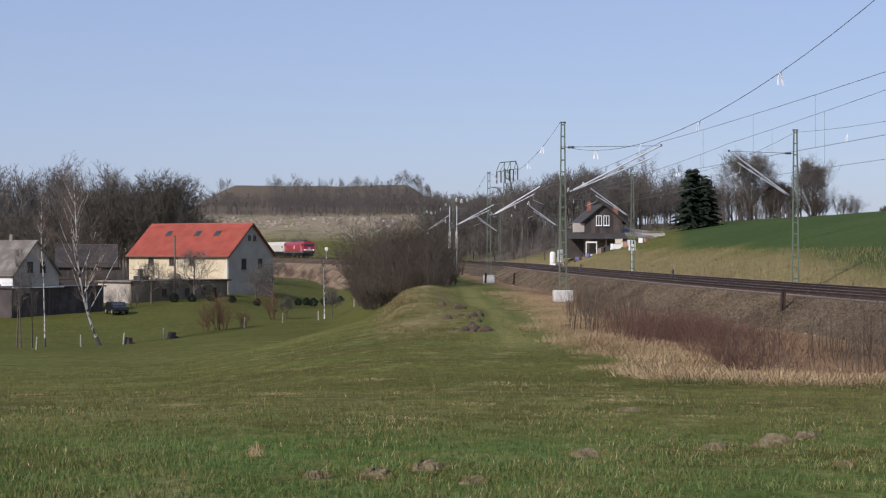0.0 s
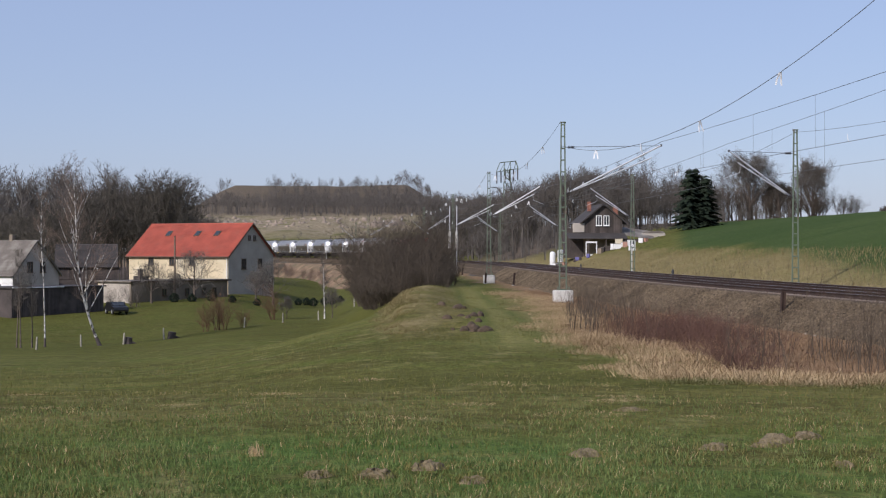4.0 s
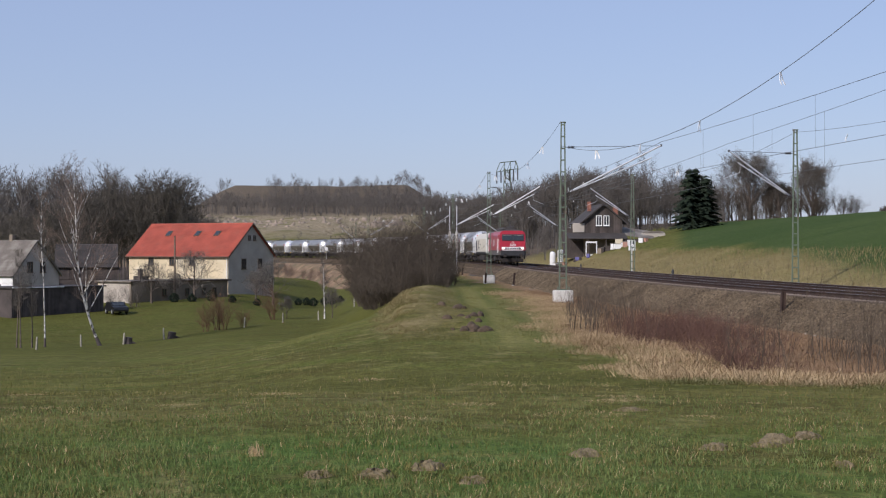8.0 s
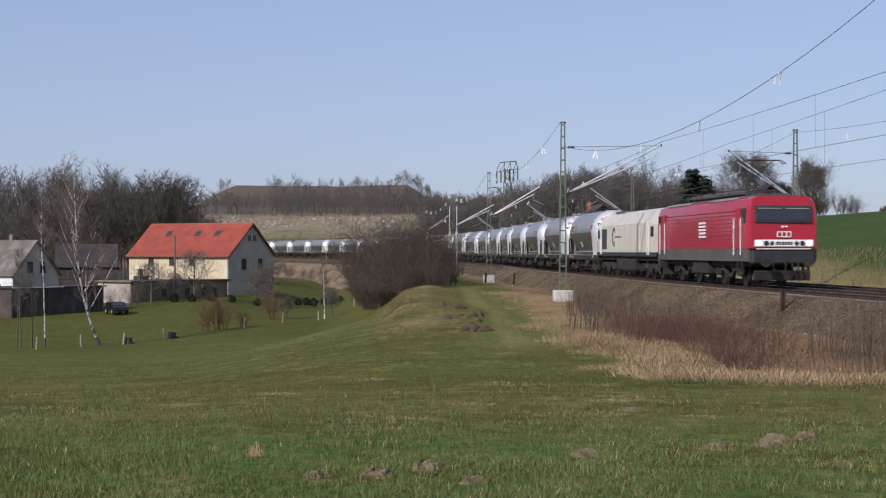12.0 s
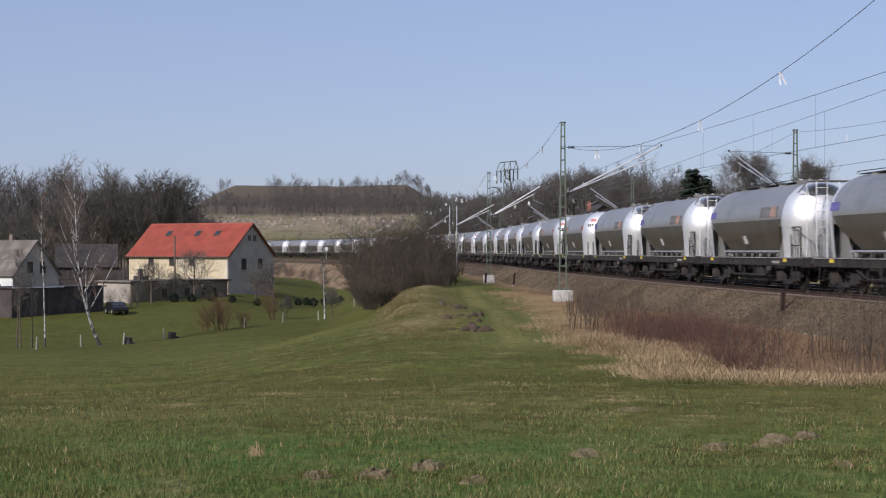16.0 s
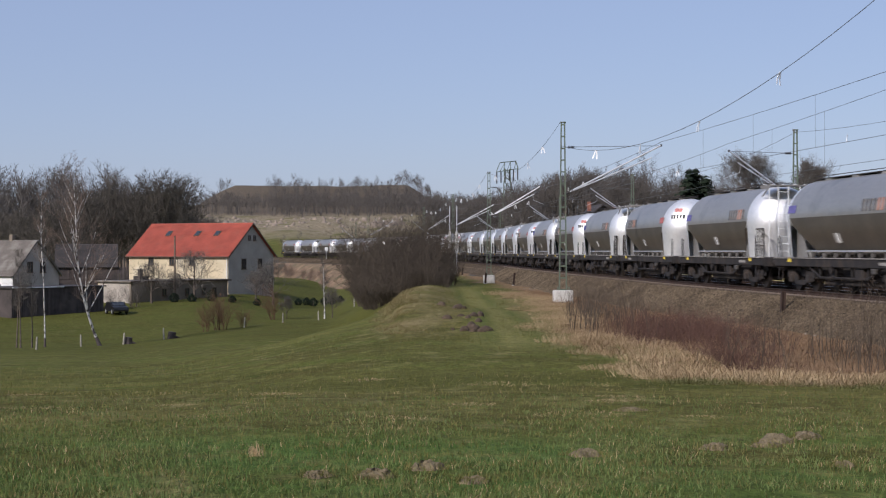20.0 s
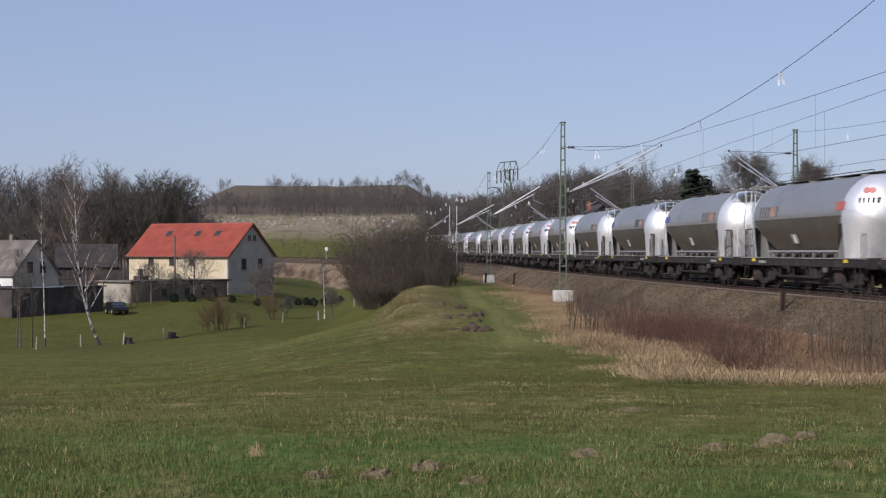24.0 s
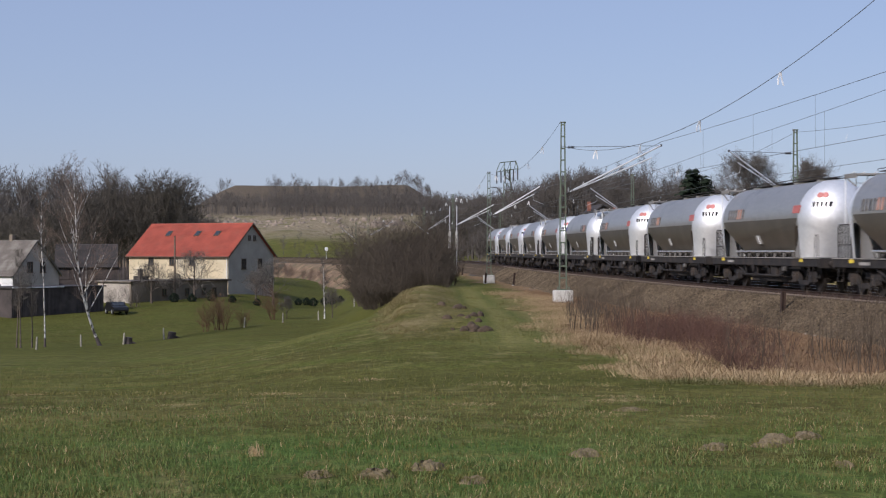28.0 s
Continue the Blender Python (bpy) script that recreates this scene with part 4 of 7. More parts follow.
    roof.loft([[(x, y * f, z) for y, z in ((-0.98, 3.74), (-0.86, 3.86), (-0.4, 3.93), (0.4, 3.93), (0.86, 3.86), (0.98, 3.74))] for x, f in ((-H + 0.9, 0.94), (-H + 1.3, 1), (H - 1.3, 1), (H - 0.9, 0.94))])
    part("roof", roof, M_LOCOROOF, e, "dark grey roof", smooth=True, angle=30)
    for x in (-3.2, -1.2, 1.2, 3.2):
        part("roof_hood", Geo().box((1.5, 1.5, 0.22), (x, 0, 4.05), 0.06), M_LOCOROOF, e)
    for i in range(6):
        part("roof_insulator", Geo().tube([(-4 + i * 1.6, 0.5, 3.95), (-4 + i * 1.6, 0.5, 4.35)], [0.08, 0.05], 8), M_DARK, e)
    part("roof_conductor", Geo().tube([(-5.2, 0.5, 4.36), (5.2, 0.5, 4.36)], 0.025, 6), M_PANTO, e)
    for k, raised in ((1, True), (-1, False)):
        x0 = k * 5.0
        pb = Geo().box((1.5, 0.08, 0.06), (x0, 0.45, 4.1)).box((1.5, 0.08, 0.06), (x0, -0.45, 4.1)).box((0.08, 1.0, 0.06), (x0 - 0.5, 0, 4.1)).box((0.08, 1.0, 0.06), (x0 + 0.5, 0, 4.1))
        for sx in (-0.5, 0.5):
            for sy in (-0.45, 0.45):
                pb.tube([(x0 + sx, sy, 3.9), (x0 + sx, sy, 4.1)], 0.07, 8)
        pan = part("pantograph", pb, M_PANTO, e, "raised pantograph" if raised else "folded pantograph")
        zk, zt = (4.75, 5.42) if raised else (4.2, 4.32)
        xk, xt = x0 - k * 1.05, x0 + k * 0.25
        part("lower_arm", Geo().tube([(x0 + k * 0.4, 0, 4.14), (xk, 0, zk)], 0.035, 6), M_PANTO, pan)
        part("upper_arm", Geo().tube([(xk, -0.1, zk), (xt, -0.45, zt)], 0.022, 6).tube([(xk, 0.1, zk), (xt, 0.45, zt)], 0.022, 6), M_PANTO, pan)
        hd = Geo()
        for dx in (-0.18, 0.18):
            hd.tube([(xt + dx, -0.97, zt - 0.16), (xt + dx, -0.75, zt), (xt + dx, 0.75, zt), (xt + dx, 0.97, zt - 0.16)], 0.022, 6)
        hd.tube([(xt - 0.18, -0.45, zt), (xt + 0.18, -0.45, zt)], 0.018, 5).tube([(xt - 0.18, 0.45, zt), (xt + 0.18, 0.45, zt)], 0.018, 5)
        part("collector_head", hd, M_PANTO, pan)
    # both fronts
    for k in (1, -1):
        xf = H + 0.42
        tilt = Matrix.Rotation(k * radians(-9), 4, "Y")
        part("windscreen_surround", Geo().box((0.05, 2.42, 0.72), (k * (xf - 0.118), 0, 3.03), 0.02, tilt), M_BLACK, e, "black windscreen surround")
        for sy in (-1, 1):
            ws = part("windscreen", Geo().box((0.04, 1.08, 0.56), (k * (xf - 0.095), sy * 0.575, 3.03), 0.01, tilt), M_GLASS, e, "dark windscreen pane")
            part("sun_blind", Geo().box((0.02, 1.0, 0.035), (k * (xf - 0.095), sy * 0.575, 3.27)), M_SILL, ws)
            part("wiper", Geo().tube([(k * (xf - 0.055), sy * 0.3, 2.74), (k * (xf - 0.075), sy * 0.75, 3.1)], 0.012, 4), M_BLACK, ws)
        part("lamp_strip", Geo().box((0.06, 2.5, 0.3), (k * (xf + 0.002), 0, 1.83), 0.03), M_WHITE, e, "white lamp strip")
        for sy in (-1, 1):
            part("headlamp", Geo().tube([(k * (xf + 0.03), sy * 1.05, 1.83), (k * (xf + 0.06), sy * 1.05, 1.83)], 0.1, 14), M_LAMP if k > 0 else M_GLASS, e, "lit headlamp" if k > 0 else "")
            part("marker_lamp", Geo().tube([(k * (xf + 0.03), sy * 0.76, 1.83), (k * (xf + 0.05), sy * 0.76, 1.83)], 0.105, 14), M_BLACK, e)
            part("marker_lamp", Geo().tube([(k * (xf + 0.03), sy * 0.52, 1.83), (k * (xf + 0.05), sy * 0.52, 1.83)], 0.085, 14), M_BLACK, e)
        for i in range(6):
            part("number_bar", Geo().box((0.012, 0.09, 0.13), (k * (xf + 0.036), -0.3 + 0.12 * i, 1.83)), M_BLACK, e)
        part("front_emblem", Geo().box((0.02, 0.6, 0.24), (k * (xf + 0.0), 0, 2.2)), M_WHITE, e, "white emblem frame")
        for i in range(3):
            part("emblem_bar", Geo().box((0.02, 0.14, 0.16), (k * (xf + 0.006), -0.19 + 0.19 * i, 2.2)), M_RED, e)
        for yy in (-0.06, 0.1):
            part("class_mark", Geo().box((0.02, 0.1, 0.07), (k * (xf - 0.018), yy, 2.52)), M_WHITE, e)
        part("stripe", Geo().box((0.03, 2.3, 0.035), (k * (xf - 0.03), 0, 1.60)), M_WHITE, e, "thin white line")
        part("apron", Geo().box((0.5, 2.7, 0.62), (k * (H + 0.12), 0, 1.27), 0.08), M_BLACK, e, "black front apron")
        buffers(e, k * (H + 0.25), k)
        part("rail_guard", Geo().box((0.12, 2.4, 0.42), (k * (H + 0.1), 0, 0.5), 0.04, Matrix.Rotation(k * radians(12), 4, "Y")), M_FRAME, e, "dark rail guard")
        for sy in (-0.45, 0.35, 0.6):
            part("brake_hose", Geo().tube([(k * (H + 0.35), sy, 1.05), (k * (H + 0.5), sy, 0.75), (k * (H + 0.42), sy + 0.05, 0.5)], 0.03, 6), M_BLACK, e)
        bogie(e, k * 3.8, 3.3, 0.6, True)
    part("underframe", Geo().box((14.6, 2.3, 0.3), (0, 0, 1.0), 0.03), M_FRAME, e)
    return e


def diesel_loco():
    """Long cream six-axle diesel engine."""
    e = thing("diesel_locomotive", "cream and black diesel locomotive with yellow ends", "locomotive", "engines of the freight train")
    H = 9.4
    W = 1.32
    prof = [(-W, 1.45), (-W, 3.05), (-W + 0.5, 3.66), (-0.35, 3.86), (0.35, 3.86), (W - 0.5, 3.66), (W, 3.05), (W, 1.45)]
    part("body", Geo().prism(prof, -H + 2.0, H - 2.0), M_CREAM, e, "cream hood with sloped roof edges", smooth=True, angle=20)
    cab = [(-W - 0.03, 1.45), (-W - 0.03, 2.95), (-W + 0.42, 3.7), (-0.3, 3.9), (0.3, 3.9), (W - 0.42, 3.7), (W + 0.03, 2.95), (W + 0.03, 1.45)]
    for k in (1, -1):
        c = Geo()
        c.loft([[(k * (H - 2.0), y, z) for y, z in cab], [(k * (H - 0.75), y, z) for y, z in cab], [(k * (H - 0.1 - max(0, z - 2.5) * 0.38), y * 0.93, z) for y, z in cab]])
        part("cab", c, M_CREAM, e, "cream driving cab", smooth=True, angle=20)
        part("warning_panel", Geo().box((0.06, 2.3, 0.95), (k * (H - 0.08), 0, 1.95), 0.02), M_YELLOW, e, "yellow end panel")
        for sy in (-1, 1):
            part("windscreen", Geo().box((0.05, 0.95, 0.62), (k * (H - 0.265), sy * 0.56, 2.93), 0.01, Matrix.Rotation(k * radians(-20), 4, "Y")), M_GLASS, e)
            part("cab_window", Geo().box((0.8, 0.03, 0.55), (k * (H - 1.35), sy * (W + 0.03), 2.55), 0.01), M_GLASS, e)
            for dx in (-2.05, -2.45):
                part("handrail", Geo().tube([(k * (H + dx), sy * (W + 0.08), 1.3), (k * (H + dx), sy * (W + 0.08), 3.1)], 0.022, 6), M_WHITE, e, "white handrail")
        buffers(e, k * (H - 0.1), k)
        part("apron", Geo().box((0.3, 2.5, 0.7), (k * (H - 0.2), 0, 1.05), 0.05), M_BLACK, e)
        bogie(e, k * 6.2, 3.7, 0.53, True)
    for sy in (-1, 1):
        part("cooling_intake", Geo().box((1.7, 0.04, 1.25), (-H + 3.0, sy * (W + 0.004), 2.25), 0.01), M_BLACK, e, "dark cooling grille")
        for i in range(6):
            part("slat", Geo().box((1.6, 0.03, 0.05), (-H + 3.0, sy * (W + 0.028), 1.78 + i * 0.19)), M_LOCOROOF, e)
        part("sill_band", Geo().box((18.0, 0.05, 0.24), (0, sy * (W + 0.0), 1.33), 0.01), M_BLACK, e, "black band along the sill")
        part("fuel_tank", Geo().box((5.2, 0.75, 0.75), (0, sy * 0.9, 0.72), 0.12), M_FRAME, e)
        for r0, sweep in ((0.42, (0.6, 5.6)), (0.55, (0.9, 5.2))):
            arc = [(-H + 6.4 + math.cos(t) * r0, sy * (W + 0.012), 2.35 + math.sin(t) * r0) for t in np.linspace(sweep[0], sweep[1], 22)]
            part("emblem_arc", Geo().tube(arc, 0.035, 5), M_LOCOROOF, e, "dark ring emblem")
        part("lettering_bar", Geo().box((1.9, 0.01, 0.09), (-H + 7.6, sy * (W + 0.01), 2.35)), M_LOCOROOF, e)
        for i in range(5):
            part("hood_door", Geo().box((1.5, 0.02, 1.35), (-3.2 + i * 1.75, sy * (W + 0.004), 2.25), 0.006), M_CREAM, e)
    part("exhaust", Geo().box((0.9, 0.5, 0.2), (1.2, 0, 3.93), 0.05), M_BLACK, e)
    for x in (-6.2, -4.6):
        part("roof_fan", Geo().tube([(x, 0, 3.82), (x, 0, 3.95)], 0.62, 18), M_LOCOROOF, e)
    part("underframe", Geo().box((18.2, 2.3, 0.28), (0, 0, 1.12), 0.03), M_FRAME, e)
    return e


TRAIN = [(electric_loco(), 8.32, 3.8), (diesel_loco(), 26.3, 6.2)]
plain_wagon = silo_wagon(False)
ladder_wagon = silo_wagon(True)
HEAD = 34.45
PLAIN_FIRST = (1, 2, 8, 9, 13, 15, 17, 18, 22, 23, 24, 25, 26, 27, 29, 31, 33)
for i in range(1, 34):
    model = plain_wagon if i in PLAIN_FIRST else ladder_wagon
    ob = model if i in (1, 3) else copy_thing(model, Matrix.Identity(4))
    TRAIN.append((ob, HEAD + WAGON_L * (i - 0.5), 4.6))


# ---------------------------------------------------------------- houses
M_TILE = mat("red_roof_tiles", (0.34, 0.074, 0.045), 0.75, 0, 0.16, 0.7, 0.3, 9, spots=((0.28, 0.08, 0.052), 0.5, 0.55, 0.8))
M_RENDER = mat("cream_render", (0.60, 0.50, 0.33), 0.92, 0, 0.10, 0.4, 0.2, 15, spots=((0.70, 0.63, 0.48), 0.35, 0.5, 0.7))
# on the gables this grey stands for their shaded side
M_GREYREND = mat("grey_render", (0.40, 0.355, 0.30), 0.92, 0, 0.12, 0.5, 0.2, 15)
# duller brown render; on the outbuilding's long wall it paints in shade
M_DULLREND = mat("dull_brown_render", (0.23, 0.185, 0.135), 0.93, 0, 0.15, 0.6, 0.2, 15, spots=((0.16, 0.13, 0.10), 0.5, 0.5, 0.7))
M_WHITEREND = mat("white_render", (0.74, 0.73, 0.70), 0.9, 0, 0.08, 0.5, 0.2, 15)
M_SLATE = mat("old_grey_roofing", (0.16, 0.138, 0.115), 0.85, 0, 0.25, 0.6, 0.3, 8, spots=((0.25, 0.235, 0.20), 0.6, 0.5, 0.7))
M_DARKROOF = mat("dark_roofing", (0.050, 0.043, 0.039), 0.85, 0, 0.25, 0.6, 0.3, 8)
M_BOARD = mat("weathered_boards", (0.075, 0.06, 0.052), 0.9, 0, 0.3, 1.0, 0.4, 10, per_piece=0.3)
M_DARKWALL = mat("dark_shed_boards", (0.070, 0.056, 0.050), 0.9, 0, 0.3, 0.8, 0.4, 10, per_piece=0.25)
M_PANE = mat("window_glass", (0.03, 0.035, 0.04), 0.1, 0, 0.1, 1, 0, 5, coat=0.4)
M_TRIM = mat("white_window_paint", (0.78, 0.77, 0.74), 0.6, 0, 0.06, 2, 0.1, 20)
M_BROWNTRIM = mat("brown_trim", (0.09, 0.055, 0.035), 0.7, 0, 0.2, 2, 0.1, 20)
M_BRICK = mat("sooty_brick", (0.26, 0.11, 0.075), 0.9, 0, 0.25, 3, 0.3, 12)
M_POST = mat("pale_weathered_post", (0.27, 0.25, 0.20), 0.9, 0, 0.2, 3, 0.3, 14, per_piece=0.25)
M_POLE = mat("brown_wood_pole", (0.16, 0.115, 0.08), 0.9, 0, 0.25, 2, 0.3, 14)


def window(parent, at, wide, high, normal_y=-1, frame_m=None, mullion=True):
    """A pane set back in a frame with a sill, facing local -y at the pose given."""
    w = new("window")
    w.parent = parent
    w.matrix_basis = at
    fm = frame_m or M_TRIM
    f = Geo()
    t = 0.09
    f.box((wide, 0.1, t), (0, 0, high / 2 - t / 2)).box((wide, 0.1, t), (0, 0, -high / 2 + t / 2))
    f.box((t, 0.1, high - 2 * t), (-wide / 2 + t / 2, 0, 0)).box((t, 0.1, high - 2 * t), (wide / 2 - t / 2, 0, 0))
    if mullion:
        f.box((0.06, 0.08, high - 2 * t), (0, 0, 0))
    part("window_frame", f, fm, w)
    for sx in (-1, 1):
        part("pane", Geo().box((wide / 2 - t, 0.02, high - 2 * t), (sx * (wide / 4 - 0.01), 0.02, 0)), M_PANE, w)
    part("window_sill", Geo().box((wide + 0.14, 0.2, 0.06), (0, -0.06, -high / 2 - 0.03), 0.01), fm, w)
    return w


def gable_body(L, W, eave, ridge, base=-1.0):
    """Walls of a gabled house: x along the ridge from 0 to L, y from 0 to W."""
    g = Geo()
    prof = [(0, base), (0, eave), (W / 2, ridge), (W, eave), (W, base)]
    g.prism(prof, 0, L)
    return g


def roof_slope(parent, L, W, eave, ridge, front, material, over=0.35, thick=0.14, rows=0, name="roof"):
    """One slope of a roof, with courses of tiles stepping down it where rows are given."""
    run = W / 2
    rise = ridge - eave
    g = Geo()
    n = math.hypot(run, rise)
    uy, uz = run / n, rise / n
    ny, nz = -uz, uy
    def pt(x, d, h):
        y = d * uy + h * ny
        z = eave + d * uz + h * nz
        return (x, y if front else W - y, z)
    d0, d1 = -over * 1.1, n
    x0, x1 = -over, L + over
    g.loft([[pt(x, d0, thick), pt(x, d1 + 0.05, thick), pt(x, d1, 0), pt(x, d0, 0)] for x in (x0, x1)])
    roof = part(name, g, material, parent)
    if rows:
        step = (d1 - d0) / rows
        for i in range(rows):
            a, b = d0 + i * step, d0 + (i + 1) * step
            part("tile_course", Geo().loft([[pt(x, a - 0.03, thick + 0.055), pt(x, b, thick + 0.012), pt(x, b, thick + 0.004), pt(x, a - 0.03, thick + 0.004)] for x in (x0, x1)]), material, roof)
    return roof


def red_house():
    L, W, eave, ridge = 18.3, 10.75, 5.55, 10.0
    base = -4.65
    h = thing("house", "two-storey cream house with a bright red tiled roof", "house")
    # local x runs from the near corner along the long front; the front faces local -y
    h.matrix_basis = pose(-30.3 - 18.3 * 0.866, 215 + 18.3 * 0.5, base, 0, 0, -30)
    front = Geo().box((L, 0.35, eave + 1.2), (L / 2, 0.175, (eave - 1.2) / 2))
    part("front_wall", front, M_RENDER, h, "cream rendered front")
    part("back_wall", Geo().box((L, 0.35, eave + 1.2), (L / 2, W - 0.175, (eave - 1.2) / 2)), M_RENDER, h)
    for x in (0.172, L - 0.172):
        g = Geo()
        prof = [(0.01, -1.2), (0.01, eave), (W / 2, ridge - 0.05), (W - 0.01, eave), (W - 0.01, -1.2)]
        g.prism(prof, x - 0.18, x + 0.18)
        part("gable_wall", g, M_GREYREND, h, "rendered gable, greyed in colour for shade")
    roofs = [roof_slope(h, L, W, eave, ridge, f, M_TILE, rows=34) for f in (True, False)]
    part("ridge_cap", Geo().tube([(-0.35, W / 2, ridge + 0.15), (L + 0.35, W / 2, ridge + 0.15)], 0.14, 8), M_TILE, h)
    ang = math.atan2(ridge - eave, W / 2)
    for x in (7.2 - 2.6, 10.0, 13.6):
        d = 4.75
        y, z = d * math.cos(ang) - 0.2 * math.sin(ang), eave + d * math.sin(ang) + 0.2 * math.cos(ang)
        rw = part("roof_window", Geo().box((0.95, 1.15, 0.14), (0, 0, 0), 0.02), M_BROWNTRIM, h, "tilted roof window", at=Matrix.Translation((x, y, z)) @ Matrix.Rotation(ang, 4, "X"))
        part("pane", Geo().box((0.7, 0.9, 0.03), (0, 0, 0.075)), M_PANE, rw, "glossy pane")
    for x in (4.2, 8.1, 11.8):
        window(h, pose(x, -0.02, 4.75), 0.95, 1.25, frame_m=M_BROWNTRIM)
    for y in (3.6, 7.4):
        window(h, pose(L + 0.03, y, 4.35, 0, 0, 90), 1.05, 1.5, frame_m=M_BROWNTRIM)
    for y in (4.9, 6.1):
        window(h, pose(L + 0.03, y, 8.1, 0, 0, 90), 0.55, 0.7, frame_m=M_BROWNTRIM, mullion=False)
    part("gutter", Geo().tube([(-0.3, -0.42, eave - 0.22), (L + 0.3, -0.42, eave - 0.22)], 0.09, 8), M_BROWNTRIM, h, "dark gutter")
    part("downpipe", Geo().tube([(L - 0.15, -0.4, eave - 0.25), (L - 0.15, -0.1, eave - 0.7), (L - 0.15, -0.1, 0)], 0.055, 8), M_TRIM, h, "pale downpipe")
    part("plinth", Geo().box((L + 0.06, 0.12, 0.8), (L / 2, -0.03, -0.3)), M_GREYREND, h)
    part("barge_board", Geo().loft([[(L + 0.38, -0.4, eave - 0.42), (L + 0.38, W / 2, ridge + 0.02), (L + 0.38, W + 0.4, eave - 0.42), (L + 0.38, W + 0.4, eave - 0.2), (L + 0.38, W / 2, ridge + 0.22), (L + 0.38, -0.4, eave - 0.2)], [(L + 0.44, -0.4, eave - 0.42), (L + 0.44, W / 2, ridge + 0.02), (L + 0.44, W + 0.4, eave - 0.42), (L + 0.44, W + 0.4, eave - 0.2), (L + 0.44, W / 2, ridge + 0.22), (L + 0.44, -0.4, eave - 0.2)]]), M_BROWNTRIM, h, "dark barge board")


def flat_annex():
    a = thing("outbuilding", "low cream outbuilding with a flat grey roof beside the red-roofed house", "outbuilding")
    a.matrix_basis = pose(-39.9, 195, -5.75, 0, 0, 52)
    L, D, H = 17.0, 6.5, 3.25
    part("long_wall", Geo().box((L, 0.3, H + 1.5), (L / 2, 0.15, (H - 1.5) / 2)), M_DULLREND, a, "long wall, browned in colour for shade")
    part("back_wall", Geo().box((L, 0.3, H + 1.5), (L / 2, D - 0.15, (H - 1.5) / 2)), M_RENDER, a)
    for x in (0.15, L - 0.15):
        part("end_wall", Geo().box((0.3, D - 0.6, H + 1.5), (x, D / 2, (H - 1.5) / 2)), M_GREYREND, a)
    part("roof", Geo().box((L + 0.7, D + 0.7, 0.22), (L / 2, D / 2, H + 0.11), 0.03), M_SLATE, a, "flat grey roof")
    part("fascia", Geo().box((L + 0.74, 0.05, 0.2), (L / 2, -0.37, H + 0.08)), M_BROWNTRIM, a)
    for x in (5.6, 9.6, 12.6, 14.5):
        window(a, pose(x, -0.02, 1.9), 0.75, 0.95, frame_m=M_BROWNTRIM, mullion=False)
    part("chimney", Geo().box((0.5, 0.45, 1.4), (2.9, 1.6, H + 0.9), 0.03).box((0.85, 0.75, 0.08), (2.9, 1.6, H + 1.64)), M_BOARD, a, "dark chimney with a cover plate")
    part("roof_box", Geo().box((1.6, 1.2, 0.6), (3.9, 2.6, H + 0.5), 0.03), M_DARKROOF, a)
    part("side_door", Geo().box((0.06, 1.1, 2.1), (-0.02, 3.0, 1.05)), M_GREYREND, a)


def old_house():
    W, L, eave, ridge = 8.0, 14.0, 4.35, 8.6
    base = -5.8
    h = thing("house", "old white house with a shade-greyed gable and a weathered roof", "house")
    h.matrix_basis = pose(-53.6 - L * 0.866, 190 + L * 0.5, base, 0, 0, -30)
    part("front_wall", Geo().box((L, 0.35, eave + 1.2), (L / 2, 0.175, (eave - 1.2) / 2)), M_WHITEREND, h, "white rendered front")
    part("back_wall", Geo().box((L, 0.35, eave + 1.2), (L / 2, W - 0.175, (eave - 1.2) / 2)), M_WHITEREND, h)
    for x in (0.172, L - 0.172):
        part("gable_wall", Geo().prism([(0.01, -1.2), (0.01, eave), (W / 2, ridge - 0.05), (W - 0.01, eave), (W - 0.01, -1.2)], x - 0.18, x + 0.18), M_GREYREND, h, "gable wall, greyed in colour for shade")
    for f in (True, False):
        roof_slope(h, L, W, eave, ridge, f, M_SLATE, rows=24)
    part("chimney", Geo().box((0.55, 0.55, 1.1), (L - 4.2, W / 2, ridge + 0.3), 0.03), M_DULLREND, h, "dark chimney")
    for y in (2.9, 5.1):
        window(h, pose(L + 0.03, y, 5.3, 0, 0, 90), 0.95, 1.4, frame_m=M_BROWNTRIM)
    for x in (11.6, 8.5):
        window(h, pose(x, -0.02, 2.6), 1.0, 1.3)


def dark_barn():
    b = thing("barn", "dark weathered barn with a grey roof", "barn")
    L, W, eave, ridge = 7.6, 8.0, 5.1, 8.0
    b.matrix_basis = pose(-51.5, 203.5, -5.65, 0, 0, 12)
    part("wall", gable_body(L, W, eave, ridge), M_DARKWALL, b, "dark board wall")
    for f in (True, False):
        roof_slope(b, L, W, eave, ridge, f, M_DARKROOF, rows=18)
    for i in range(30):
        part("board", Geo().box((0.26, 0.05, 1.6), (0.2 + i * 0.31, -0.03, 4.2)), M_DARKWALL, b)


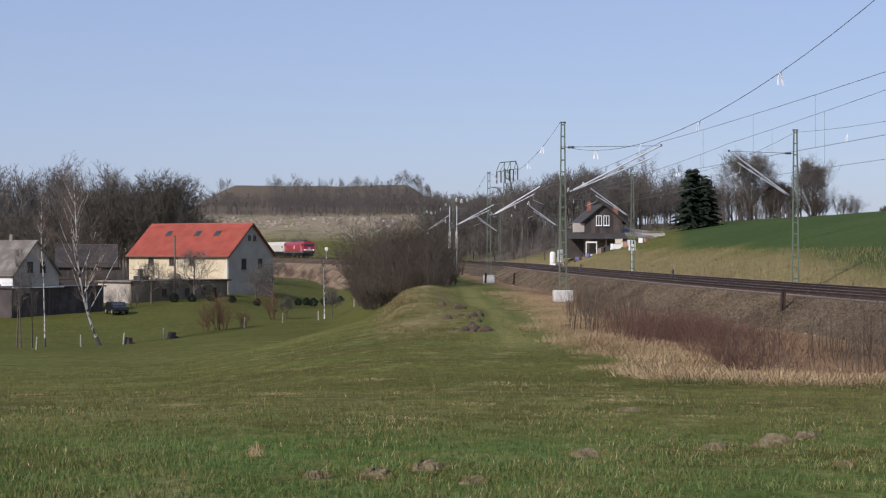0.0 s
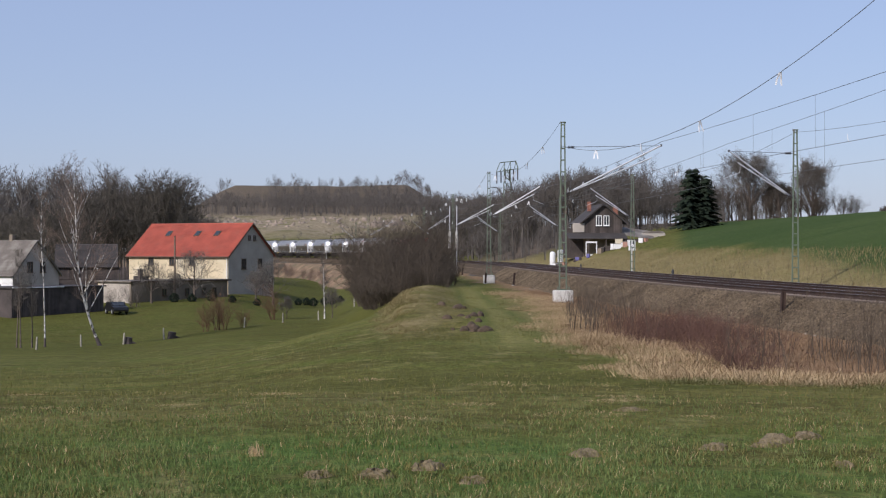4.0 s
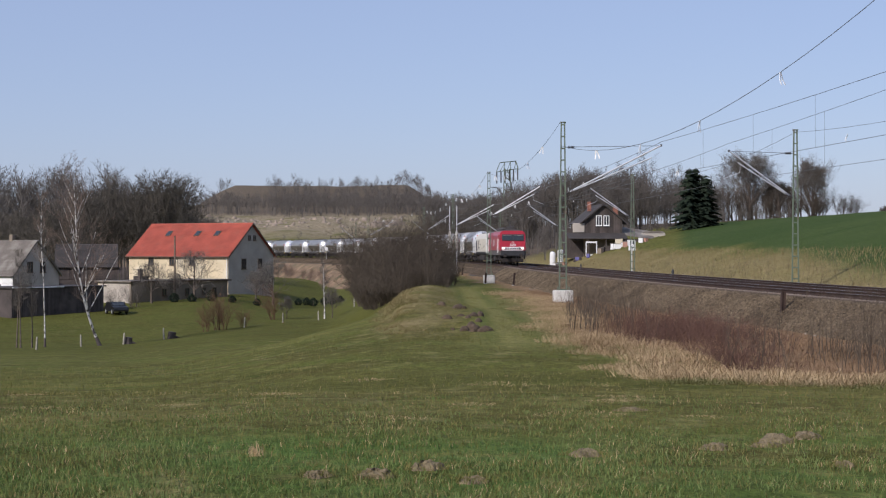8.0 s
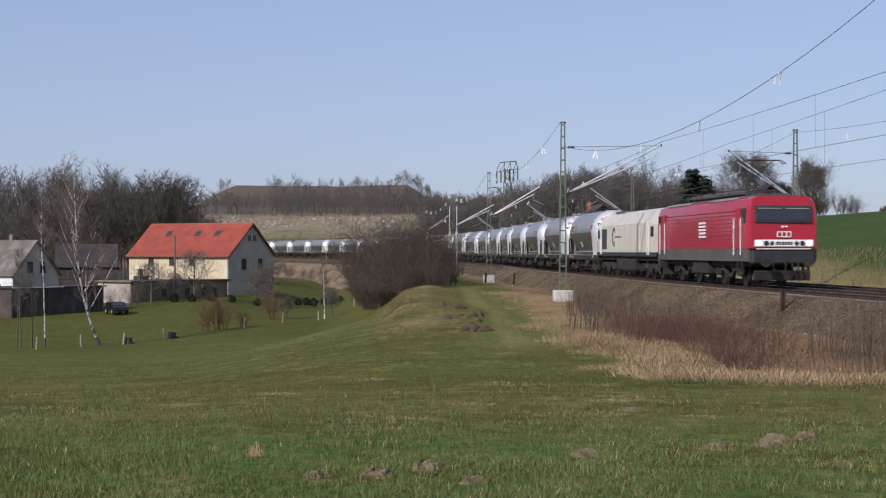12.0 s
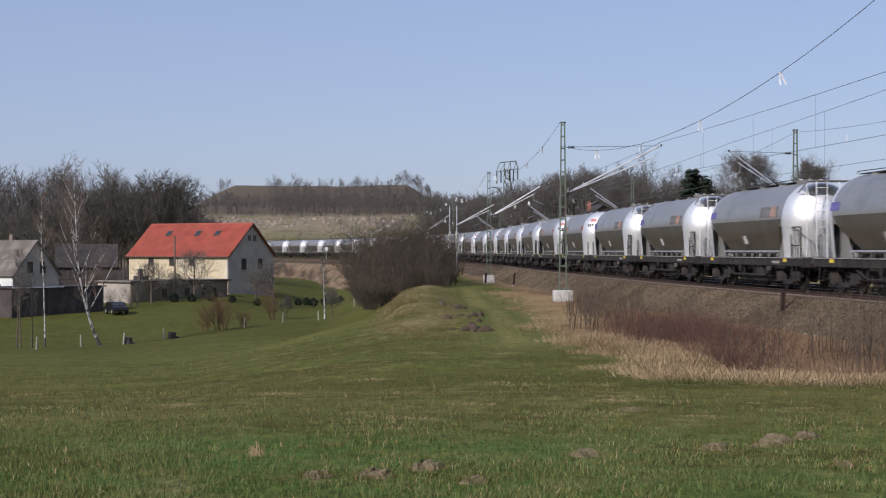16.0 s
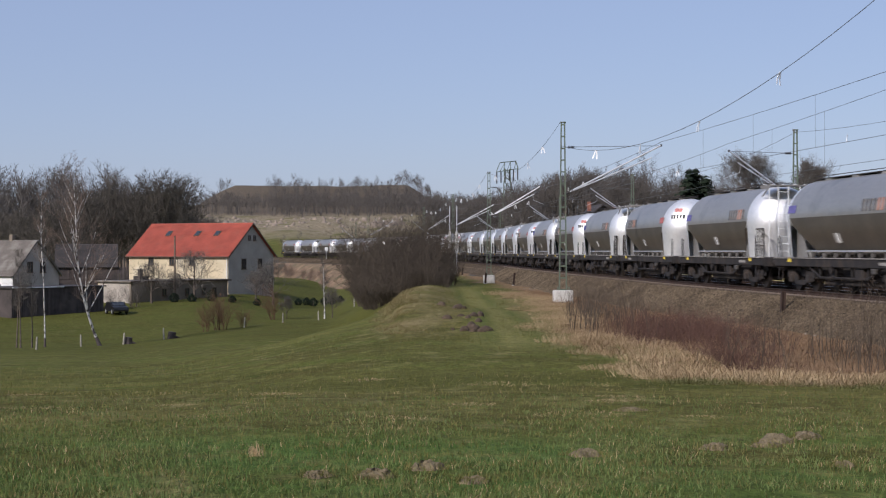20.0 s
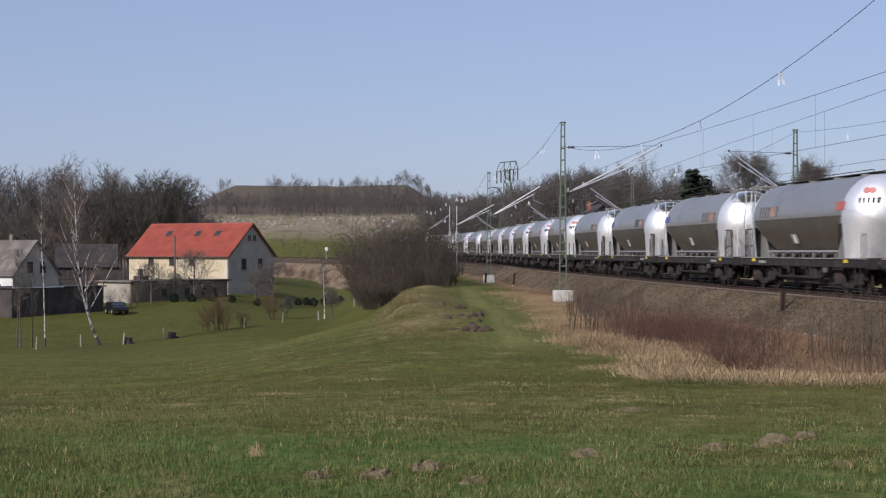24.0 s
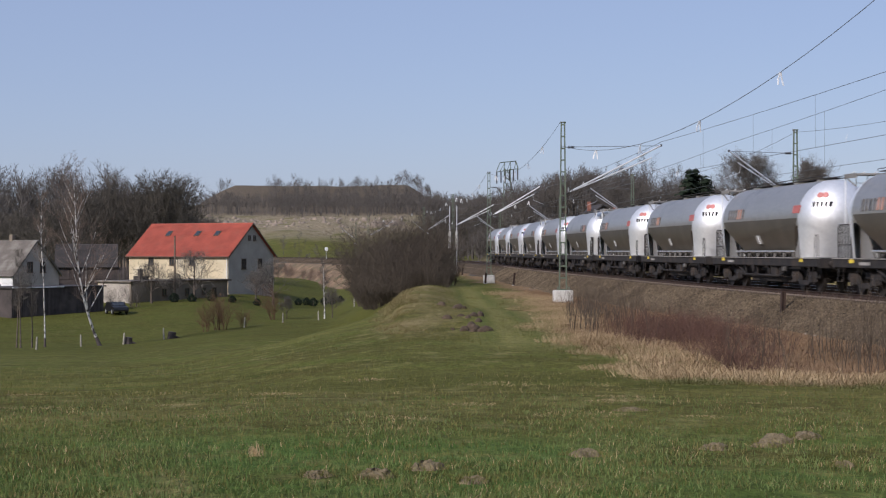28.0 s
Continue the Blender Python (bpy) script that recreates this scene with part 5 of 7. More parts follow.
def dark_shed():
    d = thing("shed", "long dark timber shed with a pale roof edge", "shed")
    d.matrix_basis = pose(-48.7, 172.0, -6.0, 0, 0, 50)
    L, D, H = 12.8, 6.0, 3.3
    part("wall", Geo().box((L, D, H + 1.0), (L / 2, D / 2, (H - 1.0) / 2)), M_DARKWALL, d)
    for i in range(49):
        part("board", Geo().box((0.235, 0.06, H - 0.1), (0.13 + i * 0.26, -0.035, H / 2)), M_DARKWALL, d)
    part("roof", Geo().box((L + 0.5, D + 0.5, 0.14), (L / 2, D / 2, H + 0.07)), M_DARKROOF, d)
    part("roof_edge", Geo().box((L * 0.55, 0.06, 0.12), (L * 0.27, -0.28, H + 0.08)), M_TRIM, d, "pale roof edge")
    part("gate", Geo().box((2.4, 0.08, 2.4), (7.6, -0.09, 1.2)), M_BOARD, d)


def track_house():
    """The wooden-gabled cottage with its porch beside the line."""
    h = thing("cottage", "dark board-clad cottage with two white windows beside the tracks", "house")
    W, L = 5.2, 9.0
    h.matrix_basis = pose(18.9, 204.5, 1.0, 0, 0, 4)
    eave, ridge = 4.6, 6.75
    part("ground_floor", Geo().box((W, L, 3.6), (W / 2, L / 2, 1.2)), M_DULLREND, h, "dull brown rendered ground floor")
    g = Geo()
    g.loft([[(x, y, z) for x, z in ((0.02, 2.9), (0.02, eave), (W / 2, ridge - 0.05), (W - 0.02, eave), (W - 0.02, 2.9))] for y in (-0.05, L)])
    part("upper_wall", g, M_BOARD, h)
    for i in range(17):
        x = 0.15 + i * (W - 0.3) / 16
        top = eave + (ridge - eave) * (1 - abs(x - W / 2) / (W / 2)) - 0.12
        part("board", Geo().box((0.25, 0.04, top - 2.95), (x, -0.075, (top + 2.95) / 2)), M_BOARD, h)
    for k in (-1, 1):
        r = Geo()
        x0 = W / 2
        def rp(d, hh):
            return (x0 + k * (d * 0.771 - 0 * hh) + k * hh * 0.637, ridge - d * 0.637 + hh * 0.771)
        pts = [rp(0, 0.0), rp(0, 0.16), rp(4.05, 0.16), rp(4.05, 0.0)]
        r.loft([[(px, -0.55, pz) for px, pz in pts], [(px, L + 0.4, pz) for px, pz in pts]])
        part("roof", r, M_DARKROOF, h)
    for x in (2.0, 3.02):
        window(h, pose(x, -0.14, 4.62), 0.78, 1.36)
    part("chimney", Geo().box((0.5, 0.5, 1.3), (1.2, 3.0, 6.6), 0.02), M_BRICK, h, "brick chimney")
    part("chimney", Geo().box((0.6, 0.6, 1.9), (5.0, 4.0, 5.6), 0.02), M_BRICK, h, "brick chimney")
    part("porch_roof", Geo().loft([[(-2.4, -2.4, 2.25), (-2.4, 0.1, 3.0), (-2.4, 0.1, 2.88), (-2.4, -2.4, 2.13)], [(W + 0.3, -2.4, 2.25), (W + 0.3, 0.1, 3.0), (W + 0.3, 0.1, 2.88), (W + 0.3, -2.4, 2.13)]]), M_DARKROOF, h, "dark lean-to roof")
    for x in (-2.2, 0.2, 2.6, 5.2):
        part("porch_post", Geo().box((0.12, 0.12, 2.3), (x, -2.25, 1.1), 0.01), M_BOARD, h)
    part("side_wing", Geo().box((2.3, 3.6, 4.0), (-1.1, 2.2, 1.6)), M_DARKWALL, h)
    part("bay", Geo().box((1.5, 0.8, 1.25), (-0.7, 0.2, 3.65), 0.03), M_GREYREND, h, "pale bay under the eave")
    part("door_frame", Geo().box((0.12, 0.1, 1.7), (-0.1, -2.42, 0.75)).box((0.12, 0.1, 1.7), (1.3, -2.42, 0.75)).box((1.52, 0.1, 0.2), (0.6, -2.42, 1.7)), M_TRIM, h, "white frame")
    part("cream_panel", Geo().box((1.0, 0.08, 0.95), (4.3, -2.36, 1.7)), M_RENDER, h)
    part("fence_panel", Geo().box((0.8, 0.05, 0.8), (3.4, -2.7, 0.35), 0, Matrix.Rotation(0.2, 4, "Y")).box((0.7, 0.05, 0.7), (5.0, -2.7, 0.45), 0, Matrix.Rotation(-0.25, 4, "Y")), M_TRIM, h, "white slatted panel")
    part("lean_to_roof", Geo().loft([[(x, -0.6, z), (x, 3.6, z + 1.15), (x, 3.6, z + 1.03), (x, -0.6, z - 0.12)] for x, z in ((5.3, 2.75), (9.6, 2.15))]), M_SLATE, h, "grey sloping shed roof")
    part("lean_to_wall", Geo().box((4.0, 3.6, 2.6), (7.4, 1.6, 0.85)), M_DARKWALL, h)
    c = thing("caravan", "small pale trailer beside the cottage", "trailer", at=pose(26.9, 206, gz(28.2, 206) - 0.25, 0, 0, 6))
    part("body", Geo().box((3.3, 2.0, 0.75), (1.6, 1.0, 0.55), 0.12), M_GREYREND, c)
    part("cover", Geo().loft([[(0.1, y, 0.95), (0.5, y, 1.2), (2.8, y, 1.2), (3.2, y, 0.95)] for y in (0.0, 2.0)]), M_SLATE, c, "grey cover")
    for x in (0.9, 2.3):
        part("wheel", Geo().tube([(x, -0.05, 0.25), (x, 0.15, 0.25)], 0.28, 12), M_BLACK, c)


red_house()
flat_annex()
old_house()
dark_barn()
dark_shed()
track_house()


# yard clutter in front of the cottage
def clutter():
    r = random.Random(5)
    spots = [("white_tank", "tall white plastic tank by the cottage", "tank", (14.6, 203.0), M_WHITE), ("white_tank", "tall white plastic tank by the cottage", "tank", (15.6, 202.5), M_WHITE)]
    for nm, lb, ct, (x, y), m_ in spots:
        z = gz(x, y)
        t = thing(nm, lb, ct, "yard clutter", at=pose(x, y, z))
        part("shell", Geo().tube([(0, 0, -0.1), (0, 0, 0.1), (0, 0, 1.9), (0, 0, 2.1)], [0.33, 0.38, 0.38, 0.2], 12), m_, t, smooth=True)
        part("cap", Geo().tube([(0, 0, 2.08), (0, 0, 2.2)], 0.14, 8), M_BLACK, t)
    for i in range(30):
        x, y = 12.8 + r.random() * 14, 197.8 + r.random() * 3.4
        z = gz(x, y)
        w, d, h = r.uniform(0.25, 0.9), r.uniform(0.3, 0.7), r.uniform(0.25, 0.8)
        m_ = (M_BOARD, M_TRIM, M_DULLREND, M_BLUE, M_ORANGE, M_WHITE, M_DARKWALL)[i % 7]
        t = thing("crate", "weathered yard crate or bin beside the cottage", "crate", "yard clutter", at=pose(x, y, z, 0, r.uniform(-4, 4), r.uniform(0, 90)))
        part("side", Geo().box((w, d, h), (0, 0, h / 2), 0.03), m_, t)
        part("lid", Geo().box((w + 0.05, d + 0.05, 0.05), (0, 0, h + 0.02), 0.01), M_SLATE, t)


clutter()


# ---------------------------------------------------------------- signs, posts, poles
def km_board():
    z = -0.9
    b = thing("kilometre_board", "white kilometre board on a grey post", "sign", at=pose(17.1, 138, z))
    part("post", Geo().tube([(0, 0.05, 0), (0, 0.05, 3.4)], 0.04, 8), M_TUBE, b)
    brd = part("board", Geo().box((0.62, 0.04, 0.95), (0, 0, 2.95), 0.01), M_WHITE, b, "white board")
    part("numeral_bar", Geo().box((0.14, 0.01, 0.3), (-0.12, -0.026, 3.18)).box((0.14, 0.01, 0.3), (0.12, -0.026, 3.18)), M_BLACK, brd)
    cu = bpy.data.curves.new("numeral", "FONT")
    cu.body = "8"
    cu.size = 0.5
    cu.align_x = "CENTER"
    cu.extrude = 0.004
    tx = new("numeral", cu)
    tx.parent = brd
    tx.matrix_basis = pose(0, -0.028, 2.58, 90, 0, 0)
    cu.materials.append(M_BLACK)


km_board()


def white_sign(x, y, z, w, h, post, label):
    b = thing("signal_board", label, "sign", at=pose(x, y, z))
    part("post", Geo().tube([(0, 0.05, 0), (0, 0.05, post)], 0.05, 8), M_TUBE, b)
    part("board", Geo().box((w, 0.05, h), (0, 0, post - h / 2 + 0.1), 0.01), M_WHITE, b)


white_sign(-26.1, 341.0, -1.6, 0.75, 0.8, 3.9, "small white board on a post by the line")
white_sign(-26.4, 339.5, -1.9, 0.85, 0.7, 1.0, "low white marker by the line")
lamp = thing("trackside_lamp", "pale lamp head on a thin pole by the bush", "lamp post", at=pose(-15.5, 300.0, -2.0))
part("pole", Geo().tube([(0, 0, 0), (0, 0, 4.6), (0, 0, 7.2)], 0.08, 8).tube([(0, 0, 4.7), (-1.5, 0, 4.95)], 0.04, 6), M_POLE, lamp)
part("lamp_head", Geo().box((0.75, 0.25, 0.22), (-1.75, 0, 4.95), 0.05, Matrix.Rotation(0.3, 4, "Y")), M_WHITE, lamp, "white lamp head")

for x, y, h in ((12.0, 54.0, 1.35), (5.6, 121.5, 1.1), (3.55, 128.0, 1.0), (2.2, 176.0, 0.9), (0.55, 178.0, 0.9)):
    z = max(gz(x, y), -1.3)
    p = thing("rail_post", "rust-brown post of old rail beside the ballast", "post", "old rail posts", at=pose(x, y, z - 0.1, 0, random.Random(int(x * 10)).uniform(-2, 6), 0))
    part("shaft", Geo().prism([(-0.075, 0), (-0.075, h), (0.075, h), (0.075, 0)], -0.075, -0.03).prism([(-0.025, 0), (-0.025, h), (0.025, h), (0.025, 0)], -0.03, 0.04).prism([(-0.045, 0), (-0.045, h), (0.045, h), (0.045, 0)], 0.04, 0.09), M_RAIL, p)
    part("foot", Geo().box((0.24, 0.24, 0.1), (0, 0, 0.08), 0.03), M_CONCRETE, p)
for y in (110, 158):
    x, yy, a = rail_at(s_of_y(y), FAR_TRACK + 2.3)
    p = thing("marker_stub", "short black marker stub beside the far track", "marker post", "track markers", at=pose(x, yy, -0.5))
    part("stub", Geo().tube([(0, 0, 0), (0, 0, 0.62), (0, 0, 0.7)], [0.09, 0.09, 0.04], 8), M_BLACK, p)

# fence posts across the meadow's foot
FENCE = [(-39.5, 127), (-32.4, 121.5), (-31.2, 131.5), (-28.3, 135.0), (-25.6, 140.0), (-19.6, 150.5), (-16.6, 158), (-13.7, 168), (-10.3, 177)]
for i, (x, y) in enumerate(FENCE):
    z = gz(x, y)
    p = thing("fence_post", "pale weathered wooden fence post in the meadow", "fence post", "fence posts", at=pose(x, y, z - 0.15, 0, (-4, 3, -2, 5, -3, 2, 1, -2, 0)[i], 0))
    part("shaft", Geo().tube([(0, 0, 0), (0, 0, 1.05), (0, 0, 1.2)], [0.085, 0.08, 0.035], 7), M_POST, p)
    part("wire_staple", Geo().box((0.03, 0.24, 0.03), (0, 0, 0.9)), M_WIRE, p)
for (x, y) in ((-25.0, 140.5), (-28.0, 135.5)):
    t = thing("tree_stump", "dark rotting stump by the fence", "stump", "stumps", at=pose(x, y, gz(x, y) - 0.1))
    part("wood", Geo().tube([(0, 0, 0), (0, 0, 0.35), (0.05, 0, 0.72)], [0.44, 0.38, 0.36], 9), M_DARKWALL, t)
    part("root", Geo().tube([(0.3, 0, 0.25), (0.9, 0.2, 0.05)], [0.16, 0.06], 6), M_DARKWALL, t)

pole = thing("utility_pole", "thin brown wooden utility pole by the houses", "utility pole", at=pose(-35.0, 199, -5.8))
part("shaft", Geo().tube([(0, 0, 0), (0, 0, 9.3)], [0.16, 0.1], 8), M_POLE, pole)
part("insulator", Geo().box((0.1, 0.5, 0.1), (0, 0, 9.2)), M_DARK, pole)


M_CARPAINT = mat("black_car_paint", (0.010, 0.010, 0.011), 0.45, 0, 0.15, 2, 0.0, 20)


def dark_car():
    c = thing("car", "dark parked car with pale reflections on the glass", "car", at=pose(-37.9, 177.0, gz(-37.9, 177.0), 0, 0, -62))
    prof = [(-2.0, 0.35), (-2.05, 0.8), (-1.7, 0.95), (-1.2, 1.38), (0.35, 1.42), (1.0, 0.98), (1.95, 0.85), (2.05, 0.55), (2.0, 0.35)]
    g = Geo().loft([[(x, y * f, z) for x, z in prof] for y, f in ((-0.85, 1), (-0.7, 1.0), (0.7, 1.0), (0.85, 1))])
    part("body", g, M_CARPAINT, c, "black bodywork", smooth=True, angle=25)
    part("windscreen", Geo().loft([[(0.42, y, 1.36), (0.95, y, 1.0), (0.98, y, 1.03), (0.45, y, 1.4)] for y in (-0.68, 0.68)]), M_PANE, c)
    part("rear_window", Geo().loft([[(-1.26, y, 1.36), (-1.66, y, 1.0), (-1.69, y, 1.02), (-1.29, y, 1.4)] for y in (-0.66, 0.66)]), M_PANE, c)
    for x in (-1.3, 1.25):
        for sy in (-1, 1):
            w = part("wheel", Geo().tube([(x, sy * 0.72, 0.32), (x, sy * 0.9, 0.32)], 0.32, 14), M_BLACK, c)
            part("rim", Geo().tube([(x, sy * 0.9, 0.32), (x, sy * 0.92, 0.32)], 0.19, 12), M_TUBE, w)
    for sy in (-0.6, 0.6):
        part("headlight", Geo().box((0.06, 0.32, 0.14), (2.02, sy, 0.68), 0.02), M_PANE, c)


dark_car()


def pylon():
    p = thing("power_pylon", "lattice power pylon with hanging dark insulators", "pylon", at=pose(12.9, 306, -0.5))
    H = 18.6
    for sx in (-1, 1):
        for sy in (-1, 1):
            part("leg", Geo().tube([(sx * 1.3, sy * 1.3, 0), (sx * 0.55, sy * 0.55, H)], 0.07, 5), M_MAST, p)
    n = 14
    for i in range(n):
        z0, z1 = H * i / n, H * (i + 1) / n
        w0, w1 = 1.3 - 0.75 * i / n, 1.3 - 0.75 * (i + 1) / n
        br = Geo()
        for k in (-1, 1):
            br.tube([(-w0, k * w0, z0), (w1, k * w1, z1)], 0.04, 4).tube([(w0, k * w0, z0), (-w1, k * w1, z1)], 0.04, 4).tube([(k * w0, -w0, z0), (k * w1, w1, z1)], 0.04, 4)
        part("bracing", br, M_MAST, p)
    for y in (-0.5, 0.5):
        hd = Geo().tube([(-2.2, y, H - 0.7), (2.2, y, H)], 0.06, 4).tube([(-2.2, y, H - 0.7), (-1.5, y, H + 1.2)], 0.06, 4).tube([(-1.5, y, H + 1.2), (1.7, y, H + 1.5)], 0.06, 4).tube([(1.7, y, H + 1.5), (2.2, y, H)], 0.06, 4)
        for i in range(6):
            hd.tube([(-2.2 + i * 0.73, y, H - 0.7 + i * 0.116), (-1.5 + (i + (i % 2)) * 0.53, y, H + 1.2 + i * 0.05)], 0.04, 4)
        part("crossarm", hd, M_MAST, p)
    for i in range(6):
        x = -2.1 + i * 0.84
        z = H - 0.7 + i * 0.134
        part("insulator_string", Geo().tube([(x, 0, z), (x, 0, z - 2.3)], 0.13, 7), M_DARK, p, "dark insulator string")


pylon()


# ribbons hung on the feeder and the wires to warn birds
RIBBONS = []
def ribbon(at, size, i):
    r = thing("warning_ribbon", "pair of white ribbons hanging from the cable", "ribbon", "warning ribbons", at=pose(*at))
    for k in (-1, 1):
        part("strip", Geo().loft([[(k * 0.015 - 0.03, 0, 0), (k * 0.015 + 0.03, 0, 0), (k * 0.015 + 0.03, 0.01, 0), (k * 0.015 - 0.03, 0.01, 0)], [(k * 0.07 - 0.028, 0.03, -size * 0.55), (k * 0.07 + 0.03, 0.03, -size * 0.55), (k * 0.07 + 0.03, 0.04, -size * 0.55), (k * 0.07 - 0.028, 0.04, -size * 0.55)], [(k * 0.10 - 0.03, 0, -size), (k * 0.10 + 0.028, 0, -size), (k * 0.10 + 0.028, 0.01, -size), (k * 0.10 - 0.03, 0.01, -size)]]), M_RIBBON, r)
    RIBBONS.append((r, at, i))


for i, p in enumerate(ribbon_spots):
    ribbon(tuple(p), 0.40, i)
for i, (y, d, z) in enumerate(((66, FAR_TRACK, 6.6), (98, FAR_TRACK, 6.7), (112, 0.0, 6.6), (120, 0, 6.5), (146, FAR_TRACK, 6.5), (150, 0, 6.4), (165, 0, 6.5), (195, 0, 6.5), (205, FAR_TRACK, 6.5), (215, 0, 6.5), (245, 0, 6.5), (260, FAR_TRACK, 6.5))):
    x, yy, a = rail_at(s_of_y(y), d)
    ribbon((x, yy, z), 0.36, i + 40)


# ---------------------------------------------------------------- plants
M_BARK = mat("grey_brown_bark", (0.115, 0.09, 0.07), 0.95, 0, 0.3, 2, 0.5, 12)
M_BIRCH = mat("white_birch_bark", (0.60, 0.57, 0.52), 0.8, 0, 0.12, 2, 0.3, 12, spots=((0.06, 0.05, 0.045), 2.6, 0.50, 0.60))
M_TWIG = island_mat("bare_twigs", (0.078, 0.068, 0.058), (0.195, 0.172, 0.148))
M_THICKET = island_mat("thicket_twigs", (0.045, 0.036, 0.028), (0.118, 0.096, 0.073))
M_VERGE = island_mat("verge_blades", (0.13, 0.105, 0.045), (0.30, 0.235, 0.125))
M_TWIGRED = island_mat("birch_twigs", (0.13, 0.09, 0.07), (0.27, 0.20, 0.155))
M_WOOD = island_mat("far_bare_wood", (0.080, 0.071, 0.063), (0.178, 0.160, 0.143))
M_WOODDARK = island_mat("dense_dark_wood", (0.055, 0.049, 0.04), (0.125, 0.11, 0.09))
M_BRAMBLE = island_mat("reddish_brambles", (0.060, 0.034, 0.027), (0.175, 0.10, 0.076))
M_MAT = island_mat("matted_tan_grass", (0.19, 0.115, 0.065), (0.36, 0.24, 0.14))
M_WOODMID = island_mat("rising_bare_wood", (0.068, 0.060, 0.053), (0.155, 0.138, 0.120))
M_STEM = island_mat("grey_stems", (0.055, 0.043, 0.033), (0.15, 0.118, 0.088))
M_STRAW = island_mat("straw_blades", (0.28, 0.19, 0.10), (0.66, 0.49, 0.28))
M_BLADE = island_mat("grass_blades", (0.045, 0.098, 0.019), (0.185, 0.215, 0.080))
M_OLIVE = island_mat("olive_blades", (0.090, 0.098, 0.022), (0.21, 0.175, 0.068))
M_MOUND = island_mat("mound_straw", (0.13, 0.115, 0.045), (0.36, 0.28, 0.14))
M_FRINGE = island_mat("yellowing_tufts", (0.10, 0.125, 0.034), (0.30, 0.26, 0.115))
M_NEEDLE = island_mat("spruce_needles", (0.011, 0.018, 0.012), (0.030, 0.041, 0.025))
M_LEAFBROWN = island_mat("withered_leaves", (0.085, 0.05, 0.032), (0.19, 0.115, 0.07))
M_SOIL = mat("loose_soil", (0.215, 0.166, 0.092), 0.97, 0, 0.4, 5, 1.0, 26, spots=((0.14, 0.105, 0.055), 9.0, 0.5, 0.62))
M_SOILDARK = mat("dark_clods", (0.085, 0.058, 0.036), 0.97, 0, 0.3, 4, 0.8, 18)


def limb_segments(r, p, d, length, rad, level, shape, out):
    """Grow one limb and what springs from it as straight pieces (from, to, two radii)."""
    n = shape["pieces"][level] if "pieces" in shape else (4 if level > 1 else 3)
    step = length / n
    q = Vector(p)
    d = Vector(d).normalized()
    for i in range(n):
        d = (d + Vector((r.uniform(-1, 1), r.uniform(-1, 1), r.uniform(-1, 1))) * shape["wander"] + Vector((0, 0, shape["lift"] if level < shape["levels"] else 0))).normalized()
        nq = q + d * step
        r0 = rad * (1 - 0.75 * i / n)
        r1 = rad * (1 - 0.75 * (i + 1) / n)
        out.append((q.copy(), nq.copy(), r0, r1, level))
        q = nq
        if level > 0 and i >= shape.get("bare", 0):
            for _ in range(shape["kids"][level - 1]):
                side = d.cross(Vector((r.uniform(-1, 1), r.uniform(-1, 1), r.uniform(-1, 1)))).normalized()
                a = r.uniform(*shape["angle"])
                kd = d * math.cos(a) + side * math.sin(a)
                limb_segments(r, q, kd, length * r.uniform(*shape["ratio"]), max(r1 * 0.62, shape["thin"]), level - 1, shape, out)
    return out


def seg_arrays(segs, sides=3):
    """Arrays of a mesh of open prisms round the pieces; with one side, of thin ribbons."""
    p = np.array([s[0][:] for s in segs])
    q = np.array([s[1][:] for s in segs])
    r0 = np.array([s[2] for s in segs])[:, None]
    r1 = np.array([s[3] for s in segs])[:, None]
    d = q - p
    d /= np.maximum(np.linalg.norm(d, axis=1, keepdims=True), 1e-6)
    ref = np.where(np.abs(d[:, 2:3]) < 0.9, np.array([[0, 0, 1.0]]), np.array([[1.0, 0, 0]]))
    a = np.cross(d, ref)
    a /= np.maximum(np.linalg.norm(a, axis=1, keepdims=True), 1e-6)
    b = np.cross(d, a)
    n = len(segs)
    if sides == 1:
        w = np.random.RandomState(n).uniform(0, 2 * math.pi, n)[:, None]
        o = a * np.cos(w) + b * np.sin(w)
        v = np.stack([p - o * r0, p + o * r0, q + o * r1, q - o * r1], 1)
        return v.reshape(-1, 3), np.arange(n * 4).reshape(-1, 4)
    v = np.zeros((n, 2 * sides, 3))
    for j in range(sides):
        w = 2 * math.pi * j / sides
        o = a * math.cos(w) + b * math.sin(w)
        v[:, j] = p + o * r0
        v[:, sides + j] = q + o * r1
    f = np.array([[j, (j + 1) % sides, sides + (j + 1) % sides, sides + j] for j in range(sides)])
    faces = (np.arange(n)[:, None, None] * (2 * sides) + f[None]).reshape(-1, 4)
    return v.reshape(-1, 3), faces


OAK = dict(levels=4, wander=0.15, lift=0.11, kids=(4, 4, 2, 1), angle=(0.25, 0.80), ratio=(0.48, 0.74), thin=0.012, bare=1)
FRUIT = dict(levels=3, bare=1, wander=0.26, lift=0.12, kids=(3, 3, 2), angle=(0.5, 1.1), ratio=(0.45, 0.75), thin=0.016)
FOREST = dict(levels=3, wander=0.13, lift=0.16, kids=(3, 2, 2), angle=(0.35, 0.85), ratio=(0.34, 0.55), thin=0.010)
BIRCH = dict(levels=3, wander=0.10, lift=0.04, kids=(4, 3, 3), angle=(0.35, 0.8), ratio=(0.30, 0.5), thin=0.007)
SHRUB = dict(levels=2, wander=0.20, lift=0.10, kids=(3, 3), angle=(0.3, 0.9), ratio=(0.35, 0.6), thin=0.008)


